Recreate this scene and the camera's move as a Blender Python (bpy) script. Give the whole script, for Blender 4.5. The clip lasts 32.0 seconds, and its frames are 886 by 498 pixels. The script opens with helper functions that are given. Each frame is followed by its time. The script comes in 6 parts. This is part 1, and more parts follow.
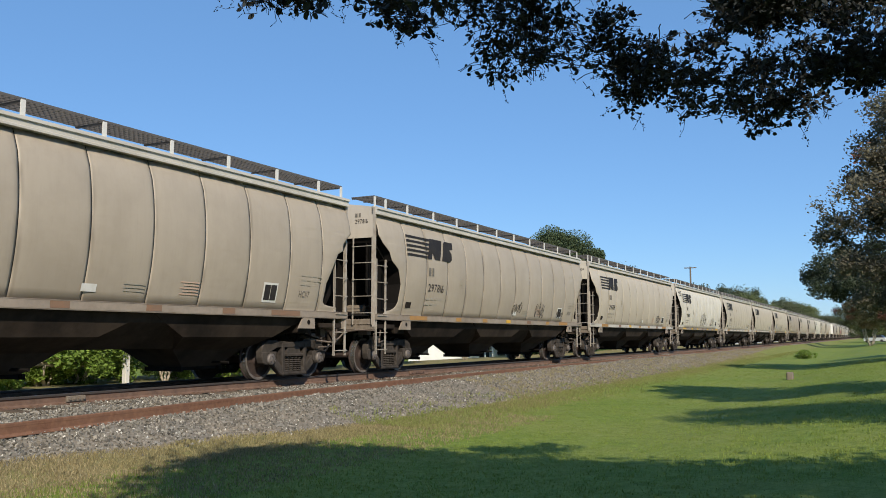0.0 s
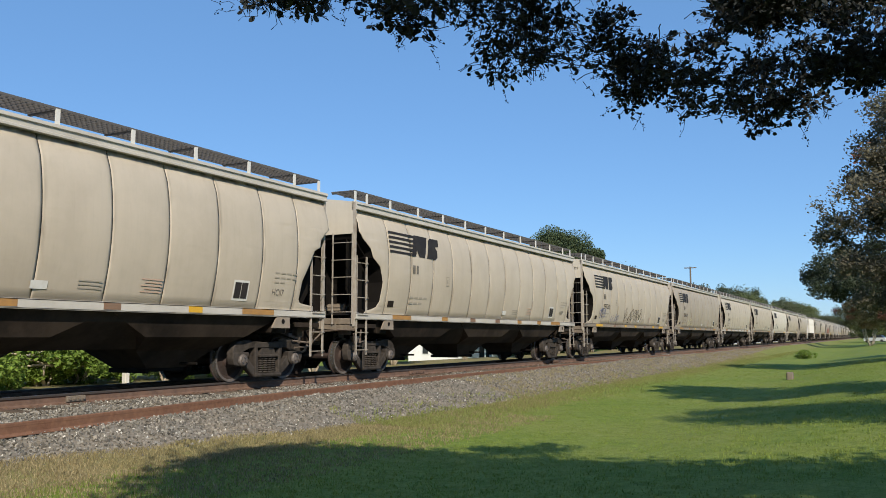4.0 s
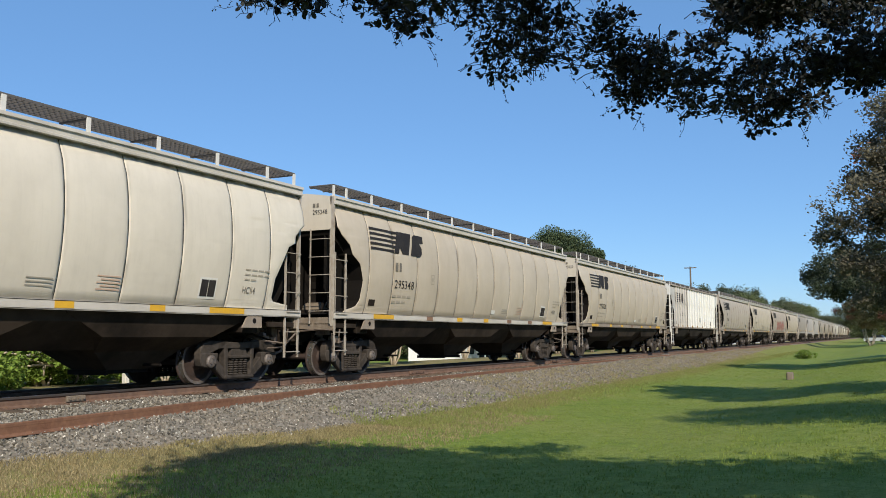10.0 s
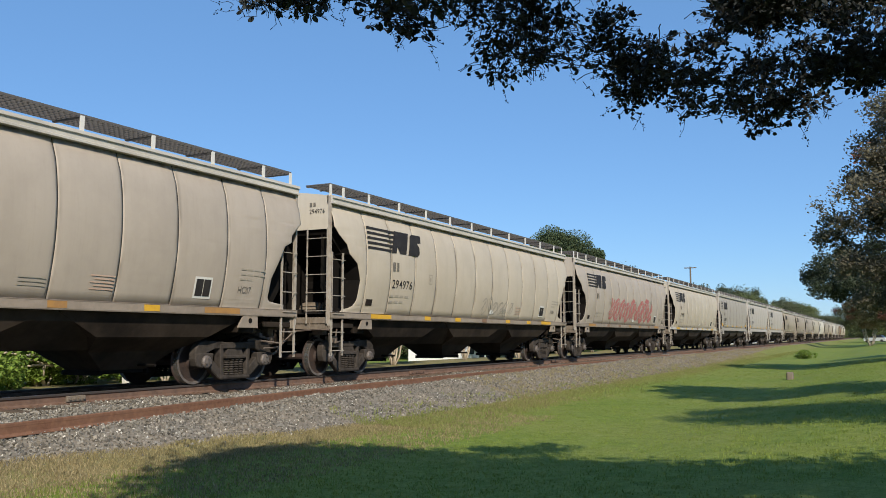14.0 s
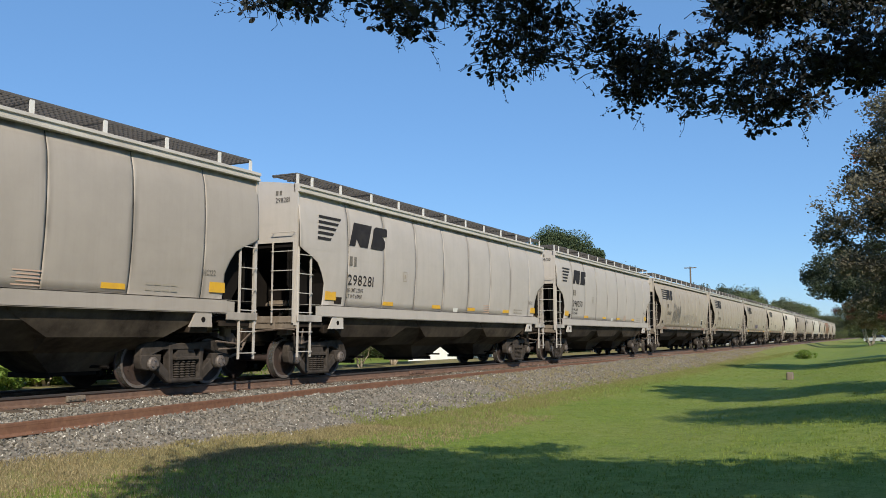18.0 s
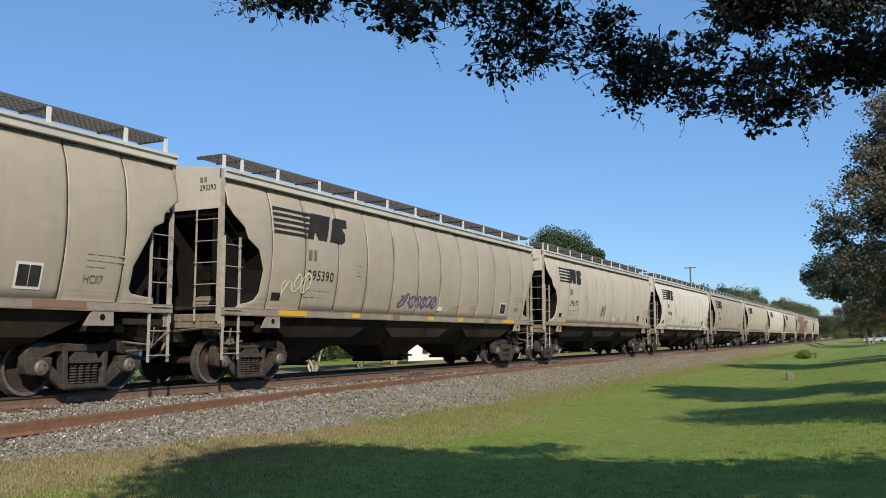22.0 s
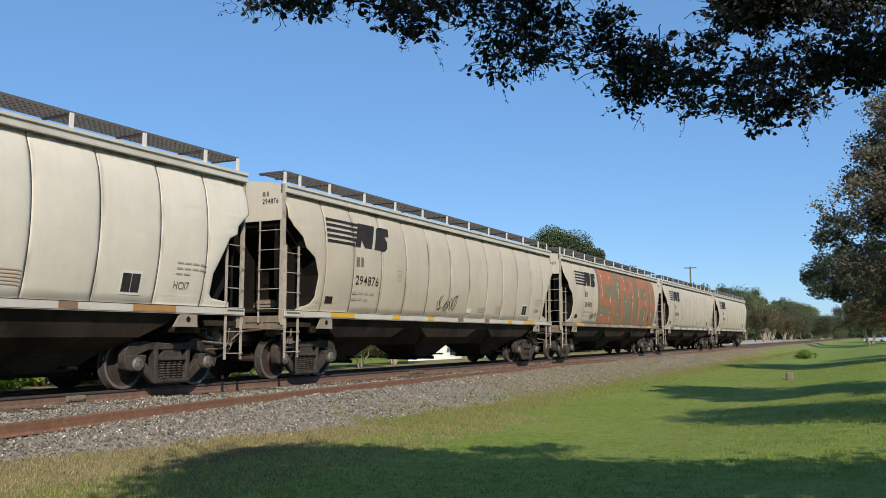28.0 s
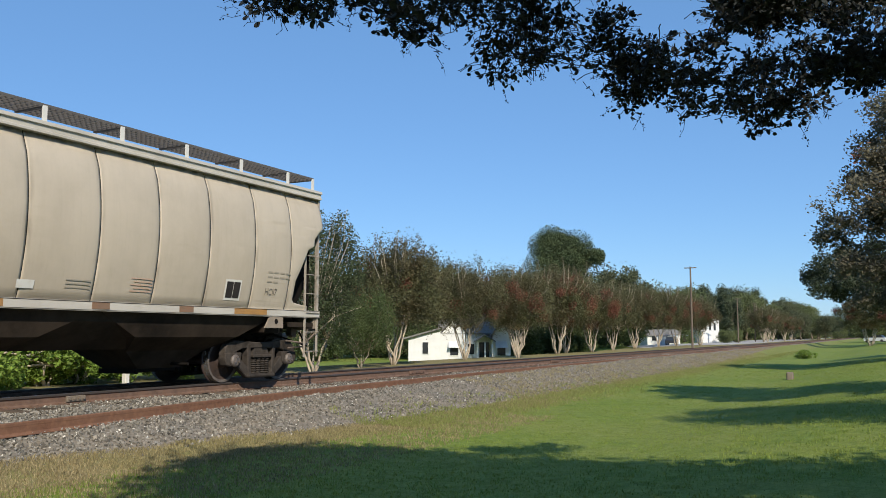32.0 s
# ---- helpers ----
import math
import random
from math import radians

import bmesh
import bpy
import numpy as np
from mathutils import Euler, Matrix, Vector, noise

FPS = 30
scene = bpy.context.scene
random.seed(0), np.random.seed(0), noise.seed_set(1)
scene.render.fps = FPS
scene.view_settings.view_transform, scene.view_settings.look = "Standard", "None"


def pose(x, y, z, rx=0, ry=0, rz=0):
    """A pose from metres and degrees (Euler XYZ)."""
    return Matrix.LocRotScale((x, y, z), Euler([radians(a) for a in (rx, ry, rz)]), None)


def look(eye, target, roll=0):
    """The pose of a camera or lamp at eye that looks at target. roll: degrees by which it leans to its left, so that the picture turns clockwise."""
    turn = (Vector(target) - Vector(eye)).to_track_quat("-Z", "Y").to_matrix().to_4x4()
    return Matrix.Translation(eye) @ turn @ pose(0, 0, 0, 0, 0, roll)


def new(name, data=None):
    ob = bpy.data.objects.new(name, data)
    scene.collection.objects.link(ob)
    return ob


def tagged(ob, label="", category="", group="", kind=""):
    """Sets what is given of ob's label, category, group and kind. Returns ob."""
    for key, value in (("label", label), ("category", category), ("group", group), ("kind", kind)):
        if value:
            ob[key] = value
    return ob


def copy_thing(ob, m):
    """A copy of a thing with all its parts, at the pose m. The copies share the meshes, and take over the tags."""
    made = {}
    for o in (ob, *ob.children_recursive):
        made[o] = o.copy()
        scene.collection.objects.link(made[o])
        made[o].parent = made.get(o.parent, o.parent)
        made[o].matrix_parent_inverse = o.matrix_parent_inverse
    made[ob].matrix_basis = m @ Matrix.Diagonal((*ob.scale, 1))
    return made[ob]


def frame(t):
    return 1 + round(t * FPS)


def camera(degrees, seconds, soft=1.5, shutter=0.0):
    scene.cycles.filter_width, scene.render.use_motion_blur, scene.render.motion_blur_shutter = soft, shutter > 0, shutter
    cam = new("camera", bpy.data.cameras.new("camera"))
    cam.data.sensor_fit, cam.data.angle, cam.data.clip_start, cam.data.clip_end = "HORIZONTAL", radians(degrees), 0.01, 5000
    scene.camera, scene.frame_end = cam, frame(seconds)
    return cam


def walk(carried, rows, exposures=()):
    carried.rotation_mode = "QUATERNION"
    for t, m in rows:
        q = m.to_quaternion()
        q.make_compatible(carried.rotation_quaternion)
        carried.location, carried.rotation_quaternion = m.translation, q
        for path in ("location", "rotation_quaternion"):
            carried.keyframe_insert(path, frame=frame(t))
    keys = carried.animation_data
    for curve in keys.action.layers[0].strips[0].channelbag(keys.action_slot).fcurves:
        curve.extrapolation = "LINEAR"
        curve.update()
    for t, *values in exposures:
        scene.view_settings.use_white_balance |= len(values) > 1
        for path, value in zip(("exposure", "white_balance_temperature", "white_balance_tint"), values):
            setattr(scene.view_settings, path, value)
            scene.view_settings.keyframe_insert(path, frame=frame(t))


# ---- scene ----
cam = camera(55.16, 32.0, soft=0.9)
EYE = 0.96
walk(cam, [(0.0, pose(0, 0, EYE, 95.86, 0, -62.81)), (32.0, pose(0, 0, EYE, 95.86, 0, -62.81))])

# ---- light ----
SUN_EL, SUN_AZ = radians(34), radians(223)      # height, and bearing of the sun from +x towards +y
world = bpy.data.worlds.new("sky")
scene.world = world
world.use_nodes = True
wn = world.node_tree
sky = wn.nodes.new("ShaderNodeTexSky")
sky.sky_type, sky.sun_disc = "NISHITA", False
sky.sun_elevation = SUN_EL
sky.sun_rotation = math.pi / 2 - SUN_AZ
sky.altitude, sky.air_density, sky.dust_density, sky.ozone_density = 400, 1.0, 0.1, 2.0
clear = wn.nodes.new("ShaderNodeMix")           # a very clear, deep blue air
clear.data_type, clear.blend_type = "RGBA", "MULTIPLY"
clear.inputs[0].default_value = 1.0
clear.inputs[7].default_value = (0.79, 0.99, 1.22, 1)
wn.links.new(sky.outputs[0], clear.inputs[6])
even = wn.nodes.new("ShaderNodeMix")            # dry air: little brightening towards the horizon
even.data_type = "RGBA"
even.inputs[0].default_value = 0.5
even.inputs[7].default_value = (1.46, 3.36, 6.50, 1)
wn.links.new(clear.outputs[2], even.inputs[6])
wn.links.new(even.outputs[2], wn.nodes["Background"].inputs[0])
wn.nodes["Background"].inputs[1].default_value = 0.107
sun = new("sun", bpy.data.lights.new("sun", "SUN"))
sun.data.energy, sun.data.angle, sun.data.color = 5.0, radians(0.55), (1.0, 0.89, 0.72)
to_sun = Vector((math.cos(SUN_AZ) * math.cos(SUN_EL), math.sin(SUN_AZ) * math.cos(SUN_EL), math.sin(SUN_EL)))
sun.matrix_world = look(to_sun * 60, (0, 0, 0))
scene.view_settings.exposure = 0.12

# ---- plan: x along the track away from the camera, rail tops at z = 0 ----
TRACK_Y = 13.0
LAWN_Z, FAR_Z = -0.70, -0.90


# ---- materials ----
def material(name, base, rough=0.7, metal=0.0, vary=(), scale=3.0, fine=40.0, bump=0.1, island=0.0, stretch=(1, 1, 1), obj=0.0):
    """Principled surface: base colour mixed with others by noise at two scales, relief, and a shift per island or object."""
    m = bpy.data.materials.new(name)
    m.use_nodes = True
    t = m.node_tree
    b = t.nodes["Principled BSDF"]
    b.inputs["Roughness"].default_value, b.inputs["Metallic"].default_value = rough, metal
    if rough >= 0.85:
        b.inputs["Specular IOR Level"].default_value = 0.1
    co = t.nodes.new("ShaderNodeTexCoord")
    mp = t.nodes.new("ShaderNodeMapping")
    mp.inputs["Scale"].default_value = stretch
    t.links.new(co.outputs["Object"], mp.inputs[0])
    col = t.nodes.new("ShaderNodeRGB")
    col.outputs[0].default_value = (*base, 1)
    out = col.outputs[0]
    for i, (other, amount, sc) in enumerate(vary):
        n = t.nodes.new("ShaderNodeTexNoise")
        n.inputs["Scale"].default_value, n.inputs["Detail"].default_value = sc, 6
        n.inputs["Roughness"].default_value = 0.65
        t.links.new(mp.outputs[0], n.inputs["Vector"])
        r = t.nodes.new("ShaderNodeMapRange")
        r.inputs[1].default_value, r.inputs[2].default_value, r.inputs[4].default_value = 0.42, 0.68, amount
        t.links.new(n.outputs["Fac"], r.inputs[0])
        x = t.nodes.new("ShaderNodeMix")
        x.data_type = "RGBA"
        t.links.new(r.outputs[0], x.inputs[0])
        t.links.new(out, x.inputs[6])
        x.inputs[7].default_value = (*other, 1)
        out = x.outputs[2]
    if island or obj:
        g = t.nodes.new("ShaderNodeNewGeometry" if island else "ShaderNodeObjectInfo")
        h = t.nodes.new("ShaderNodeHueSaturation")
        r = t.nodes.new("ShaderNodeMapRange")
        k = island or obj
        r.inputs[3].default_value, r.inputs[4].default_value = 1 - k, 1 + k
        t.links.new(g.outputs["Random Per Island" if island else "Random"], r.inputs[0])
        t.links.new(r.outputs[0], h.inputs["Value"])
        t.links.new(out, h.inputs["Color"])
        out = h.outputs[0]
    t.links.new(out, b.inputs["Base Color"])
    if bump:
        n = t.nodes.new("ShaderNodeTexNoise")
        n.inputs["Scale"].default_value, n.inputs["Detail"].default_value = fine, 5
        t.links.new(mp.outputs[0], n.inputs["Vector"])
        u = t.nodes.new("ShaderNodeBump")
        u.inputs["Strength"].default_value, u.inputs["Distance"].default_value = bump, 0.02
        t.links.new(n.outputs["Fac"], u.inputs["Height"])
        t.links.new(u.outputs[0], b.inputs["Normal"])
    return m


def paint(name, base, dirt, grime=0.5, streak=1.0, seams=0.75):
    """Weathered car paint: soft rain streaks down the sides, broad blotches, grime low down on the sheets."""
    m = material(name, base, 0.55, 0, ((dirt, grime, 0.35), (tuple(c * 0.85 for c in base), 0.5, 1.4)), bump=0.4, fine=0.9)
    t = m.node_tree
    b = t.nodes["Principled BSDF"]
    src = b.inputs["Base Color"].links[0].from_socket
    co = t.nodes.new("ShaderNodeTexCoord")
    for scale, lo, hi, most, tone in (((5, 5, 0.3), 0.45, 0.85, 0.20, 0.75), ((22, 22, 0.9), 0.55, 0.85, 0.12, 0.6), ((0.6, 0.6, 3.5), 0.60, 0.85, 0.25, 0.7)):
        mp = t.nodes.new("ShaderNodeMapping")
        mp.inputs["Scale"].default_value = scale
        t.links.new(co.outputs["Object"], mp.inputs[0])
        n = t.nodes.new("ShaderNodeTexNoise")
        n.inputs["Scale"].default_value, n.inputs["Detail"].default_value = 1.0, 5
        t.links.new(mp.outputs[0], n.inputs["Vector"])
        r = t.nodes.new("ShaderNodeMapRange")
        r.inputs[1].default_value, r.inputs[2].default_value, r.inputs[4].default_value = lo - 0.06 * (streak - 1), hi - 0.1 * (streak - 1), min(0.95, most * streak)
        t.links.new(n.outputs["Fac"], r.inputs[0])
        x = t.nodes.new("ShaderNodeMix")
        x.data_type = "RGBA"
        t.links.new(r.outputs[0], x.inputs[0])
        t.links.new(src, x.inputs[6])
        x.inputs[7].default_value = (*[c * tone for c in dirt], 1)
        src = x.outputs[2]
    if seams:
        # noise-broken dirt on each sheet's edges, and the chord's shadow painted along its top
        sep = t.nodes.new("ShaderNodeSeparateXYZ")
        t.links.new(co.outputs["Generated"], sep.inputs[0])
        near = []
        for axis, lo, hi in ((0, 0.43, 0.50), (2, 0.440, 0.480)):
            away = t.nodes.new("ShaderNodeMath")
            away.operation = "SUBTRACT"
            away.inputs[1].default_value = 0.5
            t.links.new(sep.outputs[axis], away.inputs[0])
            size = t.nodes.new("ShaderNodeMath")
            size.operation = "ABSOLUTE"
            t.links.new(away.outputs[0], size.inputs[0])
            r = t.nodes.new("ShaderNodeMapRange")
            r.inputs[1].default_value, r.inputs[2].default_value = lo, hi
            t.links.new((size if axis == 0 else away).outputs[0], r.inputs[0])
            near.append(r.outputs[0])
        top = t.nodes.new("ShaderNodeMath")
        top.operation = "MAXIMUM"
        t.links.new(near[0], top.inputs[0])
        t.links.new(near[1], top.inputs[1])
        mp = t.nodes.new("ShaderNodeMapping")
        mp.inputs["Scale"].default_value = (3.0, 3.0, 0.9)
        t.links.new(co.outputs["Object"], mp.inputs[0])
        n = t.nodes.new("ShaderNodeTexNoise")
        n.inputs["Scale"].default_value, n.inputs["Detail"].default_value = 1.2, 4
        t.links.new(mp.outputs[0], n.inputs["Vector"])
        r = t.nodes.new("ShaderNodeMapRange")
        r.inputs[1].default_value, r.inputs[2].default_value, r.inputs[4].default_value = 0.40, 0.62, seams
        t.links.new(n.outputs["Fac"], r.inputs[0])
        k = t.nodes.new("ShaderNodeMath")
        k.operation = "MULTIPLY"
        t.links.new(top.outputs[0], k.inputs[0])
        t.links.new(r.outputs[0], k.inputs[1])
        x = t.nodes.new("ShaderNodeMix")
        x.data_type = "RGBA"
        t.links.new(k.outputs[0], x.inputs[0])
        t.links.new(src, x.inputs[6])
        x.inputs[7].default_value = (*[c * 0.38 for c in dirt], 1)
        src = x.outputs[2]
    t.links.new(src, b.inputs["Base Color"])
    return m


def foliage(name, base, other, amount=0.5, island=0.45, through_light=0.25):
    m = material(name, base, 0.55, 0, ((other, amount, 0.35),), bump=0, island=island)
    t = m.node_tree
    b = t.nodes["Principled BSDF"]
    b.inputs["Specular IOR Level"].default_value = 0.2
    tr = t.nodes.new("ShaderNodeBsdfTranslucent")
    mix = t.nodes.new("ShaderNodeMixShader")
    mix.inputs[0].default_value = through_light
    src = b.inputs["Base Color"].links[0].from_socket
    t.links.new(src, tr.inputs["Color"])
    t.links.new(b.outputs[0], mix.inputs[1])
    t.links.new(tr.outputs[0], mix.inputs[2])
    t.links.new(mix.outputs[0], t.nodes["Material Output"].inputs[0])
    return m


CREAM = paint("cream_paint", (0.470, 0.412, 0.331), (0.368, 0.306, 0.229))
PALE = paint("pale_paint", (0.604, 0.559, 0.478), (0.475, 0.427, 0.354), 0.35)
BEIGE = paint("beige_paint", (0.371, 0.318, 0.253), (0.278, 0.229, 0.172))
DULL = paint("dull_paint", (0.392, 0.339, 0.282), (0.302, 0.253, 0.205))
GREY = paint("light_grey_paint", (0.437, 0.400, 0.364), (0.359, 0.322, 0.285), 0.35)
TAUPE = paint("dusty_taupe_paint", (0.351, 0.314, 0.273), (0.278, 0.245, 0.208), 0.4)
WHITE = paint("white_paint", (0.732, 0.732, 0.707), (0.396, 0.362, 0.319), 0.35, 1.25)
SOOTED = paint("sooted_white_paint", (0.555, 0.538, 0.506), (0.212, 0.179, 0.151), 0.6, 2.2, 0)
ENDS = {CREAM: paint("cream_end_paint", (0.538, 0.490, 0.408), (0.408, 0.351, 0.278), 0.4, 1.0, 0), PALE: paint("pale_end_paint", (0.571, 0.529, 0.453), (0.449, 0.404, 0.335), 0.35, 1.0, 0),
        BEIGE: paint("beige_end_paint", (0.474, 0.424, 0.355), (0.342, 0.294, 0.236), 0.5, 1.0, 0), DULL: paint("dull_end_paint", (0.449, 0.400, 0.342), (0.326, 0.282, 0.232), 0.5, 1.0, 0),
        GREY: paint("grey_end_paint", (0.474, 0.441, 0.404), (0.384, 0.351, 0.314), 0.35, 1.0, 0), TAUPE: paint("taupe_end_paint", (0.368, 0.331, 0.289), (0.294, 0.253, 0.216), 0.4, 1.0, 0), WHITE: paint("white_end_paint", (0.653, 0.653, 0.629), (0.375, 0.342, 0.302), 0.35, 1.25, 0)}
STREAKED = paint("streaked_panel_paint", (0.294, 0.269, 0.236), (0.069, 0.057, 0.048), 0.6, 2.6)
# two hopper steels broken by near-black noise patches
PATCHYGREY = material("patchy_grey_hopper", (0.100, 0.083, 0.064), 0.9, 0, (((0.013, 0.010, 0.009), 1.0, 0.75), ((0.021, 0.017, 0.015), 0.7, 0.4)), bump=0.1)
PATCHYDARK = material("patchy_dark_hopper", (0.038, 0.031, 0.024), 0.9, 0, (((0.008, 0.007, 0.006), 0.95, 0.6), ((0.017, 0.014, 0.012), 0.6, 1.8)), bump=0.1)
BROWNCHORD = material("rust_stained_chord", (0.336, 0.288, 0.240), 0.7, 0, (((0.176, 0.120, 0.088), 0.8, 2.0), ((0.440, 0.416, 0.376), 0.5, 0.8)), bump=0.05)
CHORD = material("chord_paint", (0.480, 0.455, 0.410), 0.6, 0, (((0.325, 0.298, 0.255), 0.5, 1.5),), bump=0.05)
SILL = material("sill_paint", (0.290, 0.240, 0.192), 0.6, 0, (((0.160, 0.122, 0.090), 0.7, 1.2), ((0.192, 0.166, 0.134), 0.6, 6)), bump=0.08)
DUSTY = material("dusty_end_sill", (0.200, 0.164, 0.128), 0.8, 0, (((0.080, 0.060, 0.044), 0.8, 2.5), ((0.288, 0.248, 0.200), 0.4, 6)), bump=0.1)
# grimy steel, blackened in colour for the shade of recesses and underframe
SHADYGRIME = material("shaded_black_grime", (0.007, 0.006, 0.0055), 0.9, 0, (((0.016, 0.013, 0.011), 0.6, 1.5),), bump=0.1)
SHADYGRIME.node_tree.nodes["Principled BSDF"].inputs["Specular IOR Level"].default_value = 0.15
# grimy steel; its near-black noise patches stand in for shadow below the sill
UNDER = material("shaded_grimy_steel", (0.046, 0.034, 0.025), 0.9, 0, (((0.004, 0.003, 0.003), 1.0, 0.55), ((0.010, 0.008, 0.006), 0.6, 2.0)), bump=0.1)
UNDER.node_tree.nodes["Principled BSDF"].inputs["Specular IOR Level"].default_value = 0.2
CAST = material("cast_truck_steel", (0.050, 0.043, 0.039), 0.85, 0.0, (((0.008, 0.007, 0.006), 0.9, 3.5), ((0.10, 0.085, 0.072), 0.5, 2)), bump=0.25)
WHEEL = material("wheel_steel", (0.040, 0.025, 0.021), 0.8, 0.0, (((0.012, 0.009, 0.008), 0.7, 4),), bump=0.1)
RIM = material("wheel_rim", (0.15, 0.13, 0.12), 0.6, 0.2, (((0.05, 0.04, 0.035), 0.7, 5),), bump=0.1)
TREAD = material("polished_tread", (0.55, 0.54, 0.52), 0.25, 0.9, (((0.3, 0.28, 0.26), 0.5, 8),), bump=0.02)
GRATE = material("walkway_steel", (0.105, 0.098, 0.094), 0.7, 0.1, (((0.09, 0.08, 0.075), 0.6, 4),), bump=0.05)
BRACKET = material("galvanised_bracket", (0.64, 0.63, 0.60), 0.55, 0, (((0.400, 0.376, 0.344), 0.4, 6),), bump=0.05)
LADDER = material("ladder_steel", (0.370, 0.338, 0.295), 0.6, 0, (((0.205, 0.160, 0.122), 0.7, 5),), bump=0.05)
RUSTY = material("rusty_steel", (0.14, 0.108, 0.088), 0.8, 0.0, (((0.06, 0.043, 0.035), 0.8, 3), ((0.24, 0.20, 0.165), 0.4, 7)), bump=0.2)
INK = material("stencil_ink", (0.020, 0.018, 0.019), 0.7, 0, (((0.05, 0.045, 0.04), 0.5, 3),), bump=0)
INK.node_tree.nodes["Principled BSDF"].inputs["Specular IOR Level"].default_value = 0.2
FAINT = material("faded_ink", (0.325, 0.290, 0.238), 0.7, 0, (((0.304, 0.276, 0.224), 0.9, 9),), bump=0)
SOFTINK = material("worn_ink", (0.115, 0.105, 0.09), 0.7, 0, (((0.24, 0.21, 0.17), 0.6, 12),), bump=0)
REDINK = material("faded_red_ink", (0.50, 0.34, 0.26), 0.7, 0, (((0.5, 0.4, 0.3), 0.5, 6),), bump=0)
YELLOW = material("yellow_reflector", (0.600, 0.344, 0.024), 0.5, 0, (((0.440, 0.240, 0.040), 0.5, 6),), bump=0)
ORANGE = material("aged_reflector", (0.360, 0.192, 0.056), 0.6, 0, (((0.240, 0.136, 0.064), 0.7, 4),), bump=0)
BROWN = material("dirty_reflector", (0.208, 0.120, 0.072), 0.7, 0, (((0.160, 0.112, 0.080), 0.7, 4),), bump=0)
PLATE = material("white_plate", (0.640, 0.632, 0.600), 0.5, 0, (((0.480, 0.456, 0.400), 0.4, 9),), bump=0)
RAILRUST = material("rail_rust", (0.150, 0.086, 0.059), 0.8, 0.0, (((0.07, 0.046, 0.035), 0.8, 2.0), ((0.20, 0.135, 0.10), 0.5, 9)), bump=0.15)
SPARERUST = material("spare_rail_rust", (0.150, 0.074, 0.043), 0.75, 0.0, (((0.11, 0.045, 0.024), 0.8, 1.2), ((0.26, 0.13, 0.07), 0.5, 11)), bump=0.15)
RAILHEAD = material("rail_head", (0.055, 0.045, 0.04), 0.6, 0.2, (((0.08, 0.065, 0.06), 0.5, 4),), bump=0.02)
TIE = material("creosoted_tie", (0.085, 0.065, 0.05), 0.9, 0, (((0.15, 0.125, 0.10), 0.7, 5),), bump=0.4, obj=0.25)
BALLAST = material("ballast_fines", (0.170, 0.151, 0.126), 0.9, 0, (((0.074, 0.066, 0.057), 0.7, 30), ((0.286, 0.270, 0.239), 0.6, 9), ((0.350, 0.286, 0.201), 0.4, 0.8)), bump=0.9, fine=22)
OILY = material("oily_ballast", (0.050, 0.042, 0.036), 0.9, 0, (((0.02, 0.017, 0.015), 0.8, 3), ((0.10, 0.085, 0.07), 0.5, 12)), bump=0.9, fine=22)
STONE = material("ballast_stone", (0.192, 0.176, 0.150), 0.85, 0, (((0.234, 0.210, 0.176), 0.7, 1.1), ((0.146, 0.151, 0.142), 0.6, 2.5)), bump=0.2, island=0.6)
CHIP = material("pale_stone_chip", (0.58, 0.56, 0.51), 0.8, 0, (((0.45, 0.42, 0.36), 0.6, 3),), bump=0.1, island=0.25)
GRASS = material("lawn_grass", (0.167, 0.235, 0.046), 0.85, 0, (((0.228, 0.278, 0.066), 0.9, 0.45), ((0.127, 0.185, 0.032), 0.8, 2.2), ((0.286, 0.265, 0.090), 0.6, 0.22), ((0.095, 0.148, 0.024), 0.75, 7.0), ((0.275, 0.310, 0.085), 0.55, 4.2), ((0.100, 0.150, 0.026), 0.7, 22)), bump=0.8, fine=60)
DRYGRASS = material("dry_mown_grass", (0.260, 0.220, 0.117), 0.9, 0, (((0.159, 0.180, 0.048), 0.65, 0.9), ((0.286, 0.239, 0.127), 0.6, 3.0), ((0.138, 0.138, 0.048), 0.6, 22)), bump=0.9, fine=60)
BANKGRASS = material("bank_grass", (0.185, 0.212, 0.062), 0.9, 0, (((0.150, 0.195, 0.045), 0.8, 0.7), ((0.260, 0.220, 0.110), 0.5, 1.6), ((0.120, 0.140, 0.036), 0.6, 22)), bump=0.9, fine=60)
BLADE = foliage("grass_blade", (0.193, 0.260, 0.053), (0.239, 0.278, 0.072), 0.6, 0.22, 0.35)
DRYBLADE = foliage("dry_grass_blade", (0.300, 0.250, 0.140), (0.25, 0.225, 0.10), 0.6, 0.4, 0.3)
PALEBLADE = foliage("pale_verge_blade", (0.215, 0.245, 0.075), (0.27, 0.25, 0.10), 0.6, 0.25, 0.3)
BARK = material("grey_bark", (0.20, 0.165, 0.13), 0.9, 0, (((0.12, 0.095, 0.075), 0.7, 5),), bump=0.6, stretch=(1, 1, 0.25))
# bark darkened in colour for the shade under its own crown
SHADYBARK = material("shady_dark_bark", (0.035, 0.028, 0.022), 0.9, 0, (((0.06, 0.05, 0.04), 0.6, 6),), bump=0.4)
PALEBARK = material("pale_smooth_bark", (0.50, 0.43, 0.34), 0.75, 0, (((0.30, 0.24, 0.18), 0.7, 4),), bump=0.2, stretch=(1, 1, 0.3))
# leaf colour carries the shade of the crown above, close to silhouette
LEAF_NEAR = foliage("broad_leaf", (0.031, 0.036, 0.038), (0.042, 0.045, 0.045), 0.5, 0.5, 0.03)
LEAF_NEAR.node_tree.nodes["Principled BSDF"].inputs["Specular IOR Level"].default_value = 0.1
